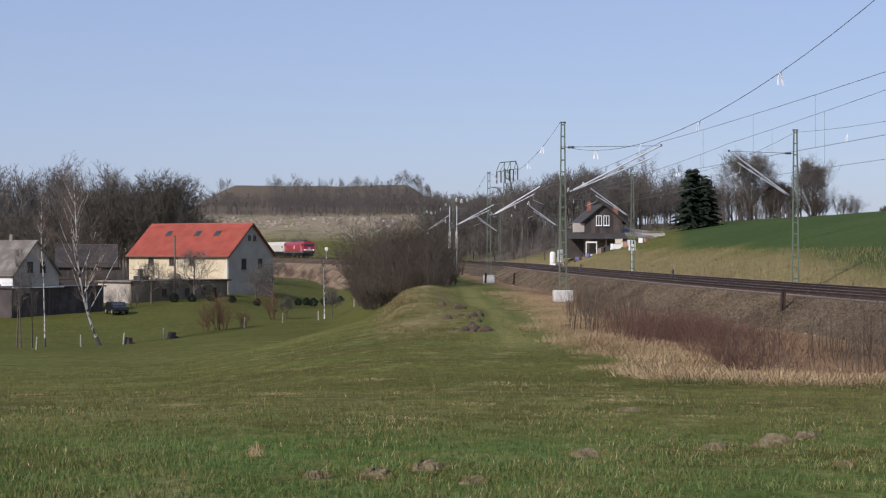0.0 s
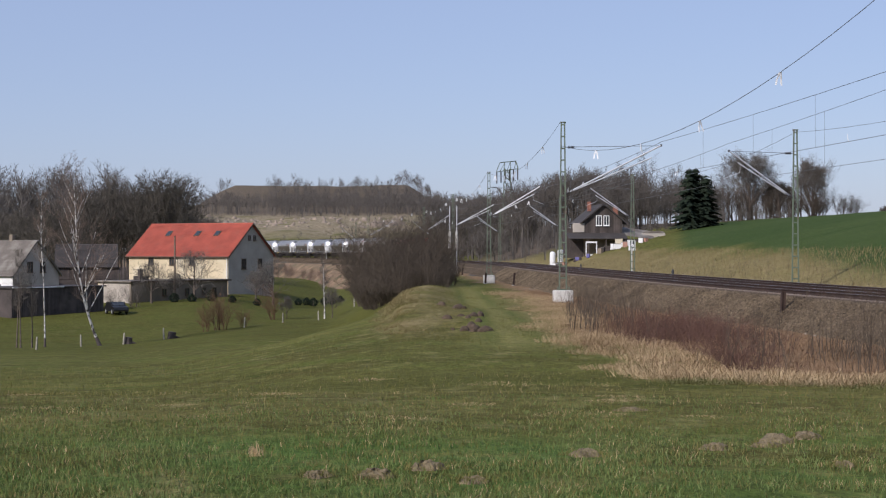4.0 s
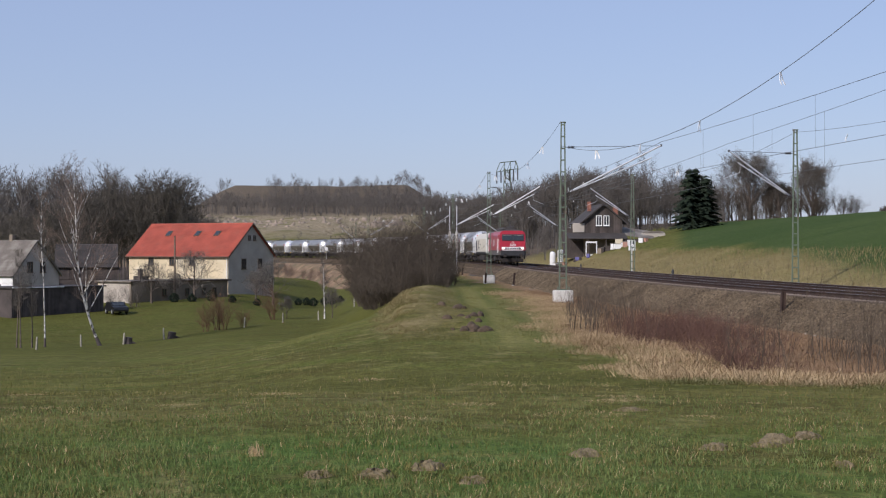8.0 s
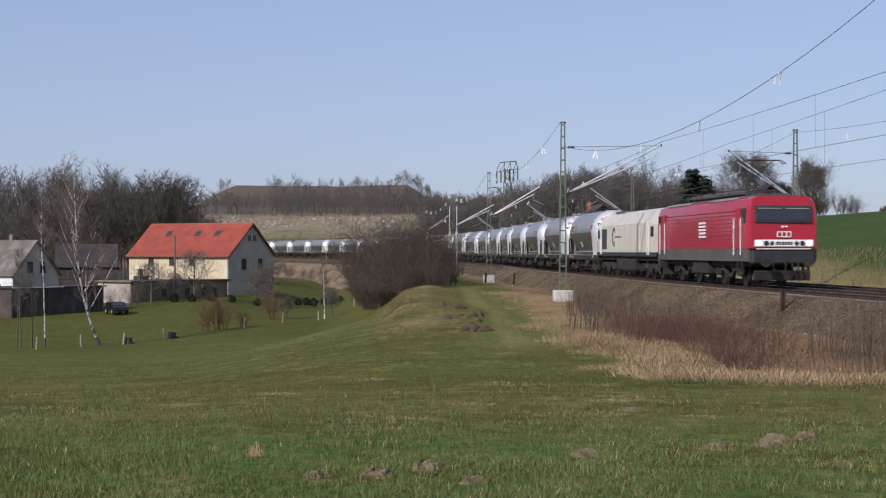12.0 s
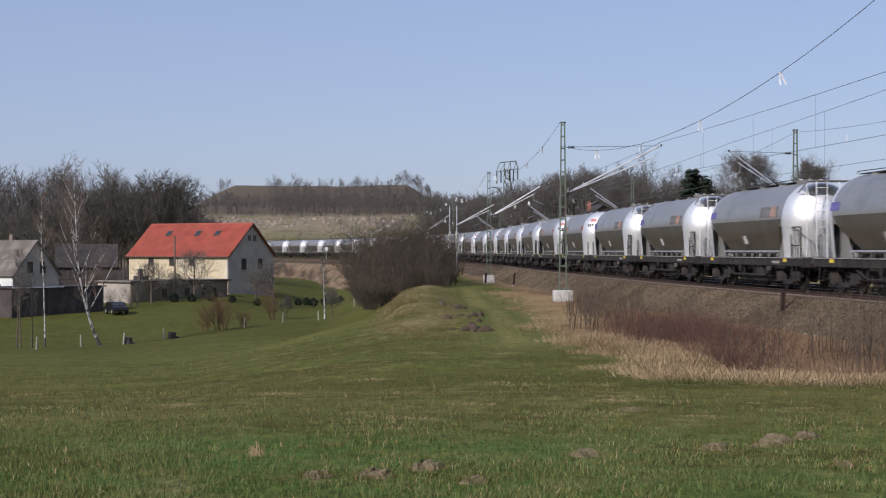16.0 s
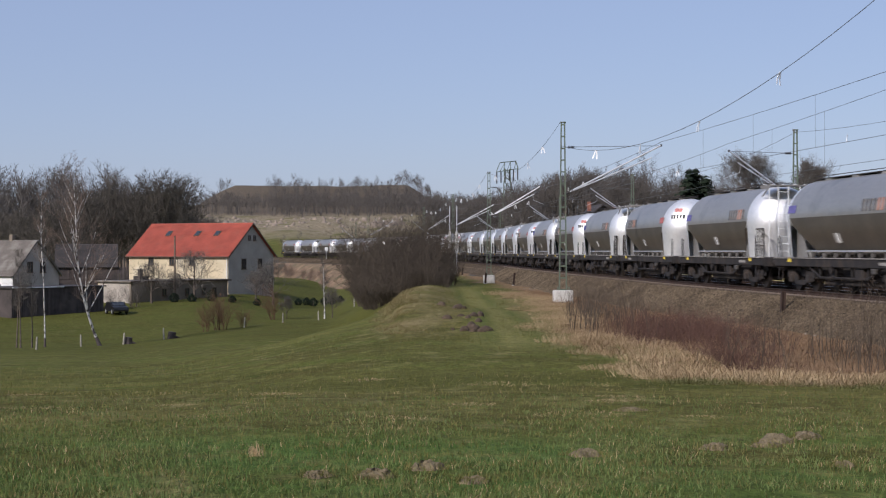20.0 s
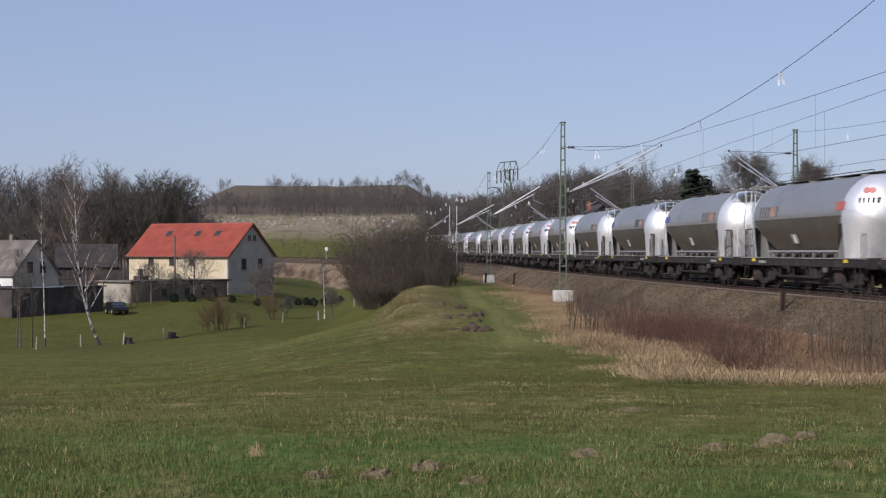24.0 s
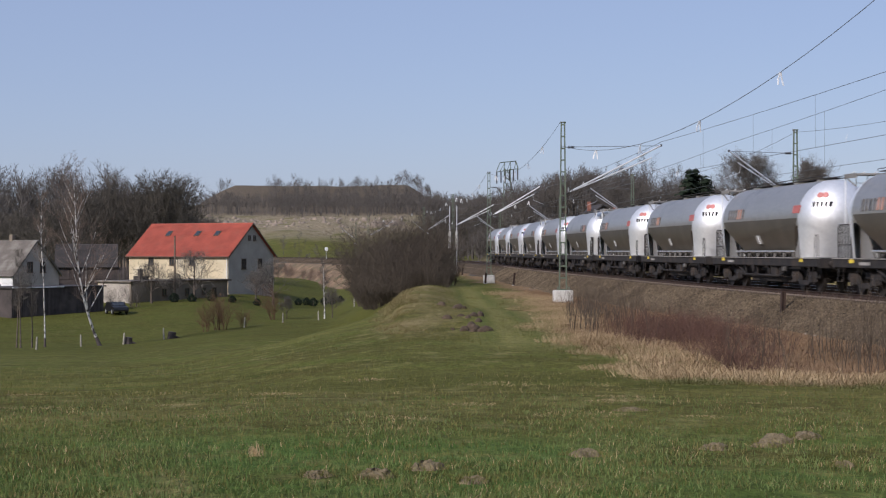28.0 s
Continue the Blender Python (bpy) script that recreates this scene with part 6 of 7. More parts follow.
def bare_tree(x, y, height, seed, shape, label, group, trunk_r=None, trunk_m=None, twig_m=None, trunk_share=0.24, lean=(0, 0), width=1.0, name="tree"):
    """A leafless tree: a tapered trunk and a crown of limbs and twigs."""
    r = random.Random(seed)
    z = gz(x, y) - 0.15
    t = thing(name, label, "tree", group, at=pose(x, y, z))
    tr = trunk_r or height * 0.022
    trunk = []
    q = Vector((0, 0, 0))
    n = 9
    d = Vector((lean[0], lean[1], 1)).normalized()
    segs = []
    top = height * (0.9 if shape is BIRCH or shape is FOREST else 0.62)
    for i in range(n + 1):
        k = i / n
        trunk.append((q.copy(), max(tr * (1.25 - 0.25 * min(1, k * 8)) * (1 - 0.86 * k), 0.012)))
        if k > trunk_share:
            m = 3
            for j in range(m):
                a = r.uniform(0, 2 * math.pi)
                up = r.uniform(1.2, 2.6) if shape is BIRCH else r.uniform(0.6, 2.0) if shape is OAK else r.uniform(0.5, 1.25)
                ln = height * (0.40 if shape is OAK else 0.34) * (1.12 - 0.72 * k) * width * r.uniform(0.75, 1.15)
                limb_segments(r, q, (math.cos(a), math.sin(a), up), ln, trunk[-1][1] * (0.58 if shape is BIRCH else 0.5), shape["levels"] - 1, shape, segs)
        q = q + d * (top / n)
        d = (Vector((d.x * 0.72, d.y * 0.72, d.z)) + Vector((r.uniform(-1, 1), r.uniform(-1, 1), 0)) * 0.05).normalized()
    part("trunk", Geo().tube([p for p, _ in trunk], [w for _, w in trunk], 9), trunk_m or M_BARK, t, smooth=True)
    if name == "birch":
        part("root_flare", Geo().tube([trunk[0][0], trunk[0][0].lerp(trunk[1][0], 0.3), trunk[0][0].lerp(trunk[1][0], 0.62)], [tr * 1.8, tr * 1.36, tr * 1.15], 9), M_DARKWALL, t, "dark cracked bark", smooth=True)
    heavy = [s for s in segs if s[4] >= shape["levels"] - 1]
    light = [s for s in segs if s[4] < shape["levels"] - 1]
    v, f = seg_arrays(heavy, 4)
    part("limb_frame", raw_mesh("limb_frame", v, f, trunk_m if (trunk_m and shape is BIRCH) else M_BARK), None, t)
    v, f = seg_arrays(light, 1)
    part("crown", raw_mesh("crown", v, f, twig_m or M_TWIG), None, t, "fine leafless twigs")
    return t


def bare_shrub(x, y, height, seed, stems, spread, label, group, twig_m=None, name="shrub"):
    r = random.Random(seed)
    t = thing(name, label, "shrub", group, at=pose(x, y, gz(x, y) - 0.1))
    segs = []
    for i in range(stems):
        a, ra = r.uniform(0, 2 * math.pi), spread * math.sqrt(r.random())
        limb_segments(r, (math.cos(a) * ra * 0.5, math.sin(a) * ra * 0.5, 0), (math.cos(a) * ra * 0.22, math.sin(a) * ra * 0.22, 1), height * r.uniform(0.55, 0.9), height * 0.009 + 0.008, 2, SHRUB, segs)
    v, f = seg_arrays([s for s in segs if s[4] == 2], 4)
    tagged(part("stem_tangle", raw_mesh("stem_tangle", v, f, twig_m or M_BARK), None, t), kind="stuff")
    v, f = seg_arrays([s for s in segs if s[4] < 2], 1)
    tagged(part("twig_haze", raw_mesh("twig_haze", v, f, twig_m or M_TWIG), None, t, "fine leafless twigs"), kind="stuff")
    return t


def spruce(x, y, height, seed, label):
    r = random.Random(seed)
    t = thing("spruce", label, "tree", "spruces on the hill", at=pose(x, y, gz(x, y) - 0.2))
    part("trunk", Geo().tube([(0, 0, 0), (0.05, 0, height * 0.5), (0, 0, height)], [height * 0.02, height * 0.012, 0.02], 7), M_BARK, t, smooth=True)
    V, F = [], []
    n = int(height * 4.2)
    for i in range(n):
        k = 0.12 + 0.88 * i / n
        z = height * k + r.uniform(-0.25, 0.1)
        reach = height * 0.34 * (1 - k) ** 0.55 + 0.08
        for j in range(11):
            if r.random() < 0.2:
                continue
            a = r.uniform(0, 2 * math.pi)
            ln = reach * r.uniform(0.6, 1.2)
            dx, dy = math.cos(a), math.sin(a)
            m = max(3, int(ln / 0.16))
            for s in range(m):
                u = (s + r.random()) / m
                c = Vector((dx * ln * u, dy * ln * u, z - ln * 0.42 * u + 0.1 * u * u * ln))
                w = (0.30 + 0.25 * (1 - u)) * r.uniform(0.7, 1.3)
                e1 = Vector((dx * 0.36 + r.uniform(-0.15, 0.15), dy * 0.36 + r.uniform(-0.15, 0.15), -0.2 - r.random() * 0.2))
                e2 = Vector((-dy * w, dx * w, -abs(w) * r.uniform(0.1, 0.6)))
                o = len(V)
                V += [c - e2 * 0.5, c + e1 * 0.4, Vector((c.x - e2.x * -1.0, c.y - e2.y * -1.0, c.z + e2.z)), c - e1 * 0.3]
                F.append((o, o + 1, o + 2, o + 3))
    part("crown", raw_mesh("crown", np.array([p[:] for p in V]), np.array(F), M_NEEDLE), None, t, "drooping dark needle branches")
    return t


# trees and shrubs that stand singly
bare_tree(-34.2, 131.0, 14.0, 3, BIRCH, "slim white-barked birch with bare twigs in the meadow", "birches", 0.072, M_BIRCH, M_TWIGRED, 0.45, width=0.45, name="birch")
bare_tree(-30.0, 133.5, 15.9, 8, BIRCH, "leaning white-barked birch with a spreading bare crown", "birches", 0.125, M_BIRCH, M_TWIGRED, 0.20, lean=(-0.42, 0), width=0.95, name="birch")
for i, (x, y, h) in enumerate(((-36.2, 129.5, 7.5), (-35.6, 128.5, 8.5), (-34.9, 129.5, 6.5))):
    bare_tree(x, y, h, 20 + i, BIRCH, "thin bare sapling at the meadow's edge", "saplings", 0.07, M_BARK, M_TWIG, 0.35, width=0.7, name="sapling")
for i, (x, y, h) in enumerate(((-36.9, 193.0, 6.2), (-31.6, 194.0, 7.8), (-34.6, 196.5, 4.6), (-22.6, 203, 7.2), (-25.5, 208, 4.6))):
    bare_tree(x, y, h, 40 + i, FRUIT, "bare gnarled fruit tree in the garden", "fruit trees", h * 0.026, M_BARK, M_TWIG, 0.26, width=1.3, name="fruit_tree")
for i, (x, y, h) in enumerate(((-22.9, 148.0, 2.6), (-22.0, 149.0, 3.2), (-21.4, 148.0, 2.7), (-19.9, 152, 1.6), (-18.8, 170, 4.0))):
    bare_shrub(x, y, h, 60 + i, 7, 0.8, "young shrub with withered brown leaves in the meadow", "young shrubs", M_LEAFBROWN)
bare_tree(-13.2, 170, 7.2, 71, BIRCH, "thin pale sapling beside the fence", "saplings", 0.09, M_BIRCH, M_TWIG, 0.35, width=0.6, name="sapling")
for i, (x, y, h) in enumerate(((-12.2, 168, 4.5), (-17.6, 172, 3.6))):
    bare_tree(x, y, h, 74 + i, FRUIT, "small bare tree beside the fence", "saplings", 0.06, M_BARK, M_TWIG, 0.3, width=0.8, name="sapling")

# the big leafless thicket on the bank
THICKET = [(-6.0, 140, 5.4), (-7.4, 152, 6.6), (-6.2, 148, 6.2), (-4.6, 126, 4.6), (-3.6, 117, 3.8), (-3.2, 124, 4.7), (-2.0, 114, 3.4), (-1.4, 121, 4.0), (-3.9, 112, 2.6), (-5.0, 136, 5.4), (-2.4, 133, 5.0), (-1.0, 128, 4.0), (-4.0, 145, 5.8), (-2.9, 119, 4.2), (-0.6, 134, 3.6), (-4.9, 131, 5.2)]
for i, (x, y, h) in enumerate(THICKET):
    bare_shrub(x, y, h, 100 + i, 24, 2.3, "large dense leafless bush on the grassy bank", "thicket on the bank", M_THICKET)

bare_shrub(-37.8, 187.0, 2.8, 290, 9, 1.3, "leafless bush before the outbuilding", "garden bushes")
bare_shrub(-39.8, 185.5, 2.2, 291, 8, 1.0, "leafless bush before the outbuilding", "garden bushes")
for i, (x, y, h) in enumerate(((-4.4, 113, 1.7), (-5.0, 118, 2.0), (-3.0, 110.5, 1.5), (-1.6, 110, 1.4), (-5.6, 127, 2.4), (-0.3, 114, 1.5), (0.0, 122, 1.7), (-2.2, 112, 1.9), (-5.3, 122, 2.2))):
    bare_shrub(x, y, h, 130 + i, 34, 2.2, "low tangled bush at the foot of the thicket", "thicket on the bank", M_THICKET)
# hedge of dwarf conifers and garden bushes below the red-roofed house
for i, (x, y) in enumerate(((-34.2, 194), (-31.8, 193), (-29.4, 193.5), (-26.8, 194), (-23.9, 196), (-20.3, 214), (-19.3, 216), (-18.2, 214), (-15.6, 215), (-14.6, 217), (-17.0, 219))):
    r = random.Random(300 + i)
    h = r.uniform(0.9, 1.5)
    t = thing("dwarf_conifer", "small dark evergreen bush in the garden", "bush", "garden evergreens", at=pose(x, y, gz(x, y) - 0.1))
    V, F = [], []
    for k in range(420):
        a, u = r.uniform(0, 2 * math.pi), r.random()
        rr = 0.52 * h * math.sin(0.25 + 2.7 * u) * r.uniform(0.6, 1.05)
        c = Vector((math.cos(a) * rr, math.sin(a) * rr, u * h))
        e1 = Vector((r.uniform(-0.12, 0.12), r.uniform(-0.12, 0.12), 0.16))
        e2 = Vector((r.uniform(-0.1, 0.1), r.uniform(-0.1, 0.1), r.uniform(-0.05, 0.05)))
        o = len(V)
        V += [c - e2, c + e1 * 0.4, c + e2, c - e1 * 0.6]
        F.append((o, o + 1, o + 2, o + 3))
    part("foliage", raw_mesh("foliage", np.array([p[:] for p in V]), np.array(F), M_NEEDLE), None, t)
    part("stem", Geo().tube([(0, 0, 0), (0, 0, h * 0.7)], 0.05, 6), M_BARK, t)

# trees on the hill beyond the line
spruce(34.6, 214, 8.9, 1, "dark green spruce at the field's edge")
spruce(35.7, 215.5, 8.9, 2, "dark green spruce at the field's edge")
spruce(37.0, 214.5, 7.6, 4, "small dark spruce at the field's edge")
bare_tree(52.0, 258, 11.8, 201, OAK, "broad leafless oak at the top of the field", "hill trees", 0.42, trunk_share=0.16, width=1.1)
bare_tree(57.4, 262, 7.0, 202, OAK, "bushy leafless tree at the top of the field", "hill trees", 0.2, trunk_share=0.1, width=1.0, twig_m=M_THICKET)
bare_tree(62.9, 259, 9.4, 203, OAK, "broad leafless oak at the top of the field", "hill trees", 0.38, trunk_share=0.14, width=1.15)
for i, (x, y, h) in enumerate(((47, 256, 7.5), (55.5, 262, 8.5), (61.5, 262, 7.0), (49.5, 264, 9.5), (44.5, 258, 6.5), (56.5, 256, 5.5))):
    bare_tree(x, y, h, 210 + i, FOREST, "slender leafless tree at the top of the field", "hill trees", 0.14, twig_m=M_WOODMID, width=1.2)
bare_tree(106, 365, 4.5, 230, OAK, "lone small tree beyond the field's crest", "hill trees", 0.2)
for i, (x, y, h) in enumerate(((27, 250, 9.0), (30, 262, 10.5), (33, 255, 9.0), (36, 268, 12.0), (24, 262, 10), (40, 262, 9.5), (20, 256, 10))):
    bare_tree(x, y, h, 240 + i, FOREST, "leafless tree behind the cottage", "trees behind the cottage", 0.16, twig_m=M_WOODMID, width=1.3)

r_ = random.Random(77)
for i in range(14):
    x = 29 + i * 2.2 + r_.uniform(-0.6, 0.6)
    y = 218 + i * 2.6
    bare_shrub(x, y, r_.uniform(1.0, 2.2), 260 + i, 8, 1.2, "low leafless hedge bush along the field's edge", "hedge on the hill")


for i in range(15):
    x = 44 + i * 1.75 + r_.uniform(-0.6, 0.6)
    y = 257 + r_.uniform(-2, 4)
    bare_shrub(x, y, r_.uniform(2.2, 4.6), 280 + i, 18, 1.8, "leafless undergrowth beneath the hill trees", "undergrowth on the hill", M_THICKET)


def wood(name, label, spots, templates, material, seed, sink=0.3):
    """A wood that nobody could count, joined from a handful of grown trees."""
    r = np.random.RandomState(seed)
    VV, FF, o = [], [], 0
    for x, y, h in spots:
        v, f = templates[r.randint(len(templates))]
        a = r.uniform(0, 2 * math.pi)
        c, s = math.cos(a), math.sin(a)
        w = h * r.uniform(0.85, 1.2)
        p = np.stack([(v[:, 0] * c - v[:, 1] * s) * w + x, (v[:, 0] * s + v[:, 1] * c) * w + y, v[:, 2] * h + gz(x, y) - sink], -1)
        VV.append(p)
        FF.append(f + o)
        o += len(v)
    me = raw_mesh(name, np.concatenate(VV), np.concatenate(FF), material)
    return tagged(new(name, me), label, "woodland", kind="stuff")


def template(seed, shape, trunk_share, limbs, width, trunk=0.020):
    r = random.Random(seed)
    segs, twigs = [], []
    q, d = Vector((0, 0, 0)), Vector((0, 0, 1))
    n = 7
    for i in range(n):
        k = i / n
        nq = q + d * (0.9 / n)
        segs.append((q.copy(), nq.copy(), trunk * (1 - 0.8 * k), trunk * (1 - 0.8 * (i + 1) / n), 3))
        q = nq
        d = (d + Vector((r.uniform(-1, 1), r.uniform(-1, 1), 0)) * 0.07).normalized()
        if k >= trunk_share:
            for _ in range(limbs):
                a = r.uniform(0, 2 * math.pi)
                limb_segments(r, q, (math.cos(a), math.sin(a), r.uniform(0.5, 1.4)), 0.36 * (1.1 - 0.7 * k) * width, 0.007, shape["levels"] - 1, shape, twigs)
    v, f = seg_arrays(segs, 3)
    w, g = seg_arrays(twigs, 1)
    return np.concatenate([v, w]), np.concatenate([f, g + len(v)])


TALL = dict(levels=3, wander=0.14, lift=0.16, kids=(4, 3, 3), angle=(0.35, 0.9), ratio=(0.38, 0.62), thin=0.0014, pieces=(1, 2, 3))
BUSHY = dict(levels=3, wander=0.16, lift=0.10, kids=(4, 4, 3), angle=(0.4, 1.0), ratio=(0.42, 0.66), thin=0.0017, pieces=(1, 2, 3))
MIDTREE = dict(levels=3, wander=0.15, lift=0.16, kids=(3, 2, 2), angle=(0.35, 0.9), ratio=(0.40, 0.66), thin=0.0027, pieces=(1, 2, 3))
FARTREE = dict(levels=2, wander=0.14, lift=0.2, kids=(3, 3), angle=(0.35, 0.9), ratio=(0.4, 0.65), thin=0.007, pieces=(1, 2))
tall_set = [template(500 + i, TALL, 0.35, 3, 1.0) for i in range(5)]
bushy_set = [template(520 + i, BUSHY, 0.14, 3, 1.15) for i in range(4)]
dark_set = [template(580 + i, dict(BUSHY, kids=(5, 4, 2), thin=0.0016), 0.14, 3, 1.15) for i in range(4)]
low_set = [template(590 + i, dict(BUSHY, kids=(3, 3, 2), thin=0.004), 0.0, 3, 1.3) for i in range(3)]
mid_set = [template(530 + i, MIDTREE, 0.3, 3, 1.05) for i in range(5)]
far_set = [template(540 + i, FARTREE, 0.2, 3, 0.9, 0.022) for i in range(5)]
crest_set = [template(560 + i, FARTREE, 0.0, 4, 1.5, 0.014) for i in range(3)]

rw = np.random.RandomState(9)
west = []
for _ in range(62):
    y = rw.uniform(285, 360)
    x = -y * rw.uniform(0.185, 0.315)
    west.append((x, y, rw.uniform(17, 22) * (1.0 if x / y < -0.21 else 0.82)))
wood("west_wood", "tall leafless wood behind the houses", west, tall_set, M_WOOD, 1)
dense = []
for _ in range(26):
    y = rw.uniform(262, 300)
    x = -y * rw.uniform(0.172, 0.235)
    dense.append((x, y, rw.uniform(13.5, 18.0)))
for _ in range(16):
    y = rw.uniform(240, 285)
    x = -y * rw.uniform(0.235, 0.31)
    dense.append((x, y, rw.uniform(9, 13)))
wood("dark_wood", "dense dark wood behind the red-roofed house", dense, dark_set, M_WOODDARK, 2)
low = []
for _ in range(20):
    y = rw.uniform(300, 380)
    low.append((-y * rw.uniform(0.15, 0.185), y, rw.uniform(9, 13)))
wood("low_wood", "low leafless scrub wood beside the line", low, dark_set, M_WOOD, 3)
east, under = [], []
for _ in range(215):
    y = rw.uniform(300, 430)
    k = rw.uniform(-0.012, 0.128)
    x = y * k
    if x - x_of_y([y])[0] < 12:
        continue
    east.append((x, y, rw.uniform(8.5, 12.5)))
for _ in range(34):
    y = rw.uniform(250, 290)
    x = y * rw.uniform(0.045, 0.10)
    east.append((x, y, rw.uniform(8, 11)))
for _ in range(52):
    y = rw.uniform(270, 400)
    x = y * rw.uniform(-0.012, 0.125)
    if x - x_of_y([y])[0] > 11:
        under.append((x, y, rw.uniform(4, 7)))
wood("east_underwood", "dark undergrowth beneath the rising wood", under, low_set, M_WOODDARK, 14)
wood("east_wood", "leafless wood rising behind the cottage and the line", east, mid_set, M_WOODMID, 4)
gap = []
for _ in range(64):
    y = rw.uniform(248, 285)
    gap.append((y * rw.uniform(0.112, 0.175), y, rw.uniform(4.2, 7.6)))
wood("hill_scrub", "grey leafless scrub between the cottage and the spruces", gap, dark_set, M_WOODMID, 15)
copse = []
for _ in range(44):
    y = rw.uniform(262, 290)
    copse.append((y * rw.uniform(0.176, 0.236), y, rw.uniform(3.5, 6.2)))
wood("hill_copse", "grey leafless trees behind the oaks on the hill", copse, mid_set, M_WOODMID, 18)
scrub = []
for _ in range(24):
    s = rw.uniform(60, 160)
    x, y, _h = rail_at(s, rw.uniform(9, 16))
    scrub.append((x, y, rw.uniform(3, 6)))
wood("line_scrub", "leafless scrub along the far side of the line", scrub, bushy_set, M_WOOD, 5)
tip = []
for _ in range(420):
    y = rw.uniform(700, 815)
    x = y * rw.uniform(-0.16, 0.035)
    tip.append((x, y, rw.uniform(7, 10.5) * (1.0 if y < 770 else 0.6)))
for _ in range(230):
    y = rw.uniform(770, 842)
    k = rw.uniform(-0.10, 0.04)
    tip.append((y * k, y, rw.uniform(4, 7)))
for _ in range(60):
    y = rw.uniform(860, 890)
    x = y * rw.uniform(-0.02, 0.05)
    tip.append((x, y, rw.uniform(5, 10)))
rt = random.Random(77)
for _ in range(330):
    y = rt.uniform(735, 858)
    tip.append((y * rt.uniform(-0.115, 0.035), y, rt.uniform(5, 9)))
for _ in range(26):
    y = rt.uniform(868, 888)
    tip.append((y * rt.uniform(-0.11, -0.03), y, rt.uniform(1.5, 4.0)))
crest = [(k * 886, 886, 0.8 * h) for k, h in ((-0.1465, 9), (-0.142, 7), (-0.107, 5.5), (-0.1, 4), (-0.094, 6), (-0.078, 3), (-0.066, 4), (-0.05, 3.5), (-0.035, 5), (-0.030, 7), (-0.026, 9), (-0.022, 8), (-0.018, 7))]
wood("tip_crest", "single leafless bushes along the crest of the tip", [(a, b, c * 1.35) for a, b, c in crest], crest_set, M_WOOD, 16, 2.6)
wood("tip_wood", "thin leafless wood on the slope of the flat-topped tip", tip, far_set, M_WOOD, 6)
bank = []
for _ in range(64):
    s = rw.uniform(-45, 78)
    x, y, _h = rail_at(s, rw.uniform(-13, -5.5))
    bank.append((x, y, rw.uniform(1.2, 3.2)))
wood("bank_scrub", "brownish scrub on the foot of the embankment", bank, bushy_set, M_TWIGRED, 7)
mid = []
for _ in range(60):
    y = rw.uniform(430, 560)
    mid.append((y * rw.uniform(-0.15, -0.01), y, rw.uniform(2, 6)))
wood("pit_scrub", "scattered leafless scrub in front of the pits", mid, far_set, M_WOOD, 8)


def rocks(name, label, spots, material, seed):
    """Rough lumps joined into one heap of rubble."""
    r = np.random.RandomState(seed)
    base = np.array([(math.cos(t) * q, math.sin(t) * q, z) for q, z in ((1.0, 0.0), (0.85, 0.5), (0.3, 0.9)) for t in np.linspace(0, 2 * math.pi, 7)[:-1]])
    f = np.array([[k * 6 + j, k * 6 + (j + 1) % 6, (k + 1) * 6 + (j + 1) % 6, (k + 1) * 6 + j] for k in range(2) for j in range(6)] + [[12, 13, 14, 15], [12, 15, 16, 17]])
    V, F = [], []
    for i, (x, y, s) in enumerate(spots):
        v = base * s * r.uniform(0.7, 1.3, base.shape) + np.array([x, y, gz(x, y) - 0.2 * s])
        V.append(v)
        F.append(f + 18 * i)
    return tagged(new(name, raw_mesh(name, np.concatenate(V), np.concatenate(F), material)), label, "rubble", kind="stuff")


M_STONEBIG = mat("bank_stone", (0.22, 0.185, 0.14), 0.95, 0, 0.3, 3, 0.5, 14)
M_SPOIL = mat("pale_spoil", (0.27, 0.215, 0.165), 0.95, 0, 0.25, 0.3, 0.4, 2.0)
pits = [(yy * rw.uniform(-0.155, -0.02), yy, rw.uniform(0.3, 1.3)) for yy in rw.uniform(625, 690, 190)]
rocks("spoil_heaps", "pale broken spoil in the distant pits", pits, M_SPOIL, 3)
rocks("spoil_cone", "pale grey spoil cone in the distant pits", [(-23.0 + rw.normal(0, 3.0), 640 + rw.normal(0, 2), rw.uniform(1.5, 3.2)) for _ in range(36)], M_SPOIL, 4)
rocks("bank_rubble", "small stones at the foot of the ballast", [(float(x_of_y([yy])[0]) - rw.uniform(4.0, 4.8), yy, rw.uniform(0.03, 0.08)) for yy in rw.uniform(35, 110, 60)], M_STONEBIG, 5)


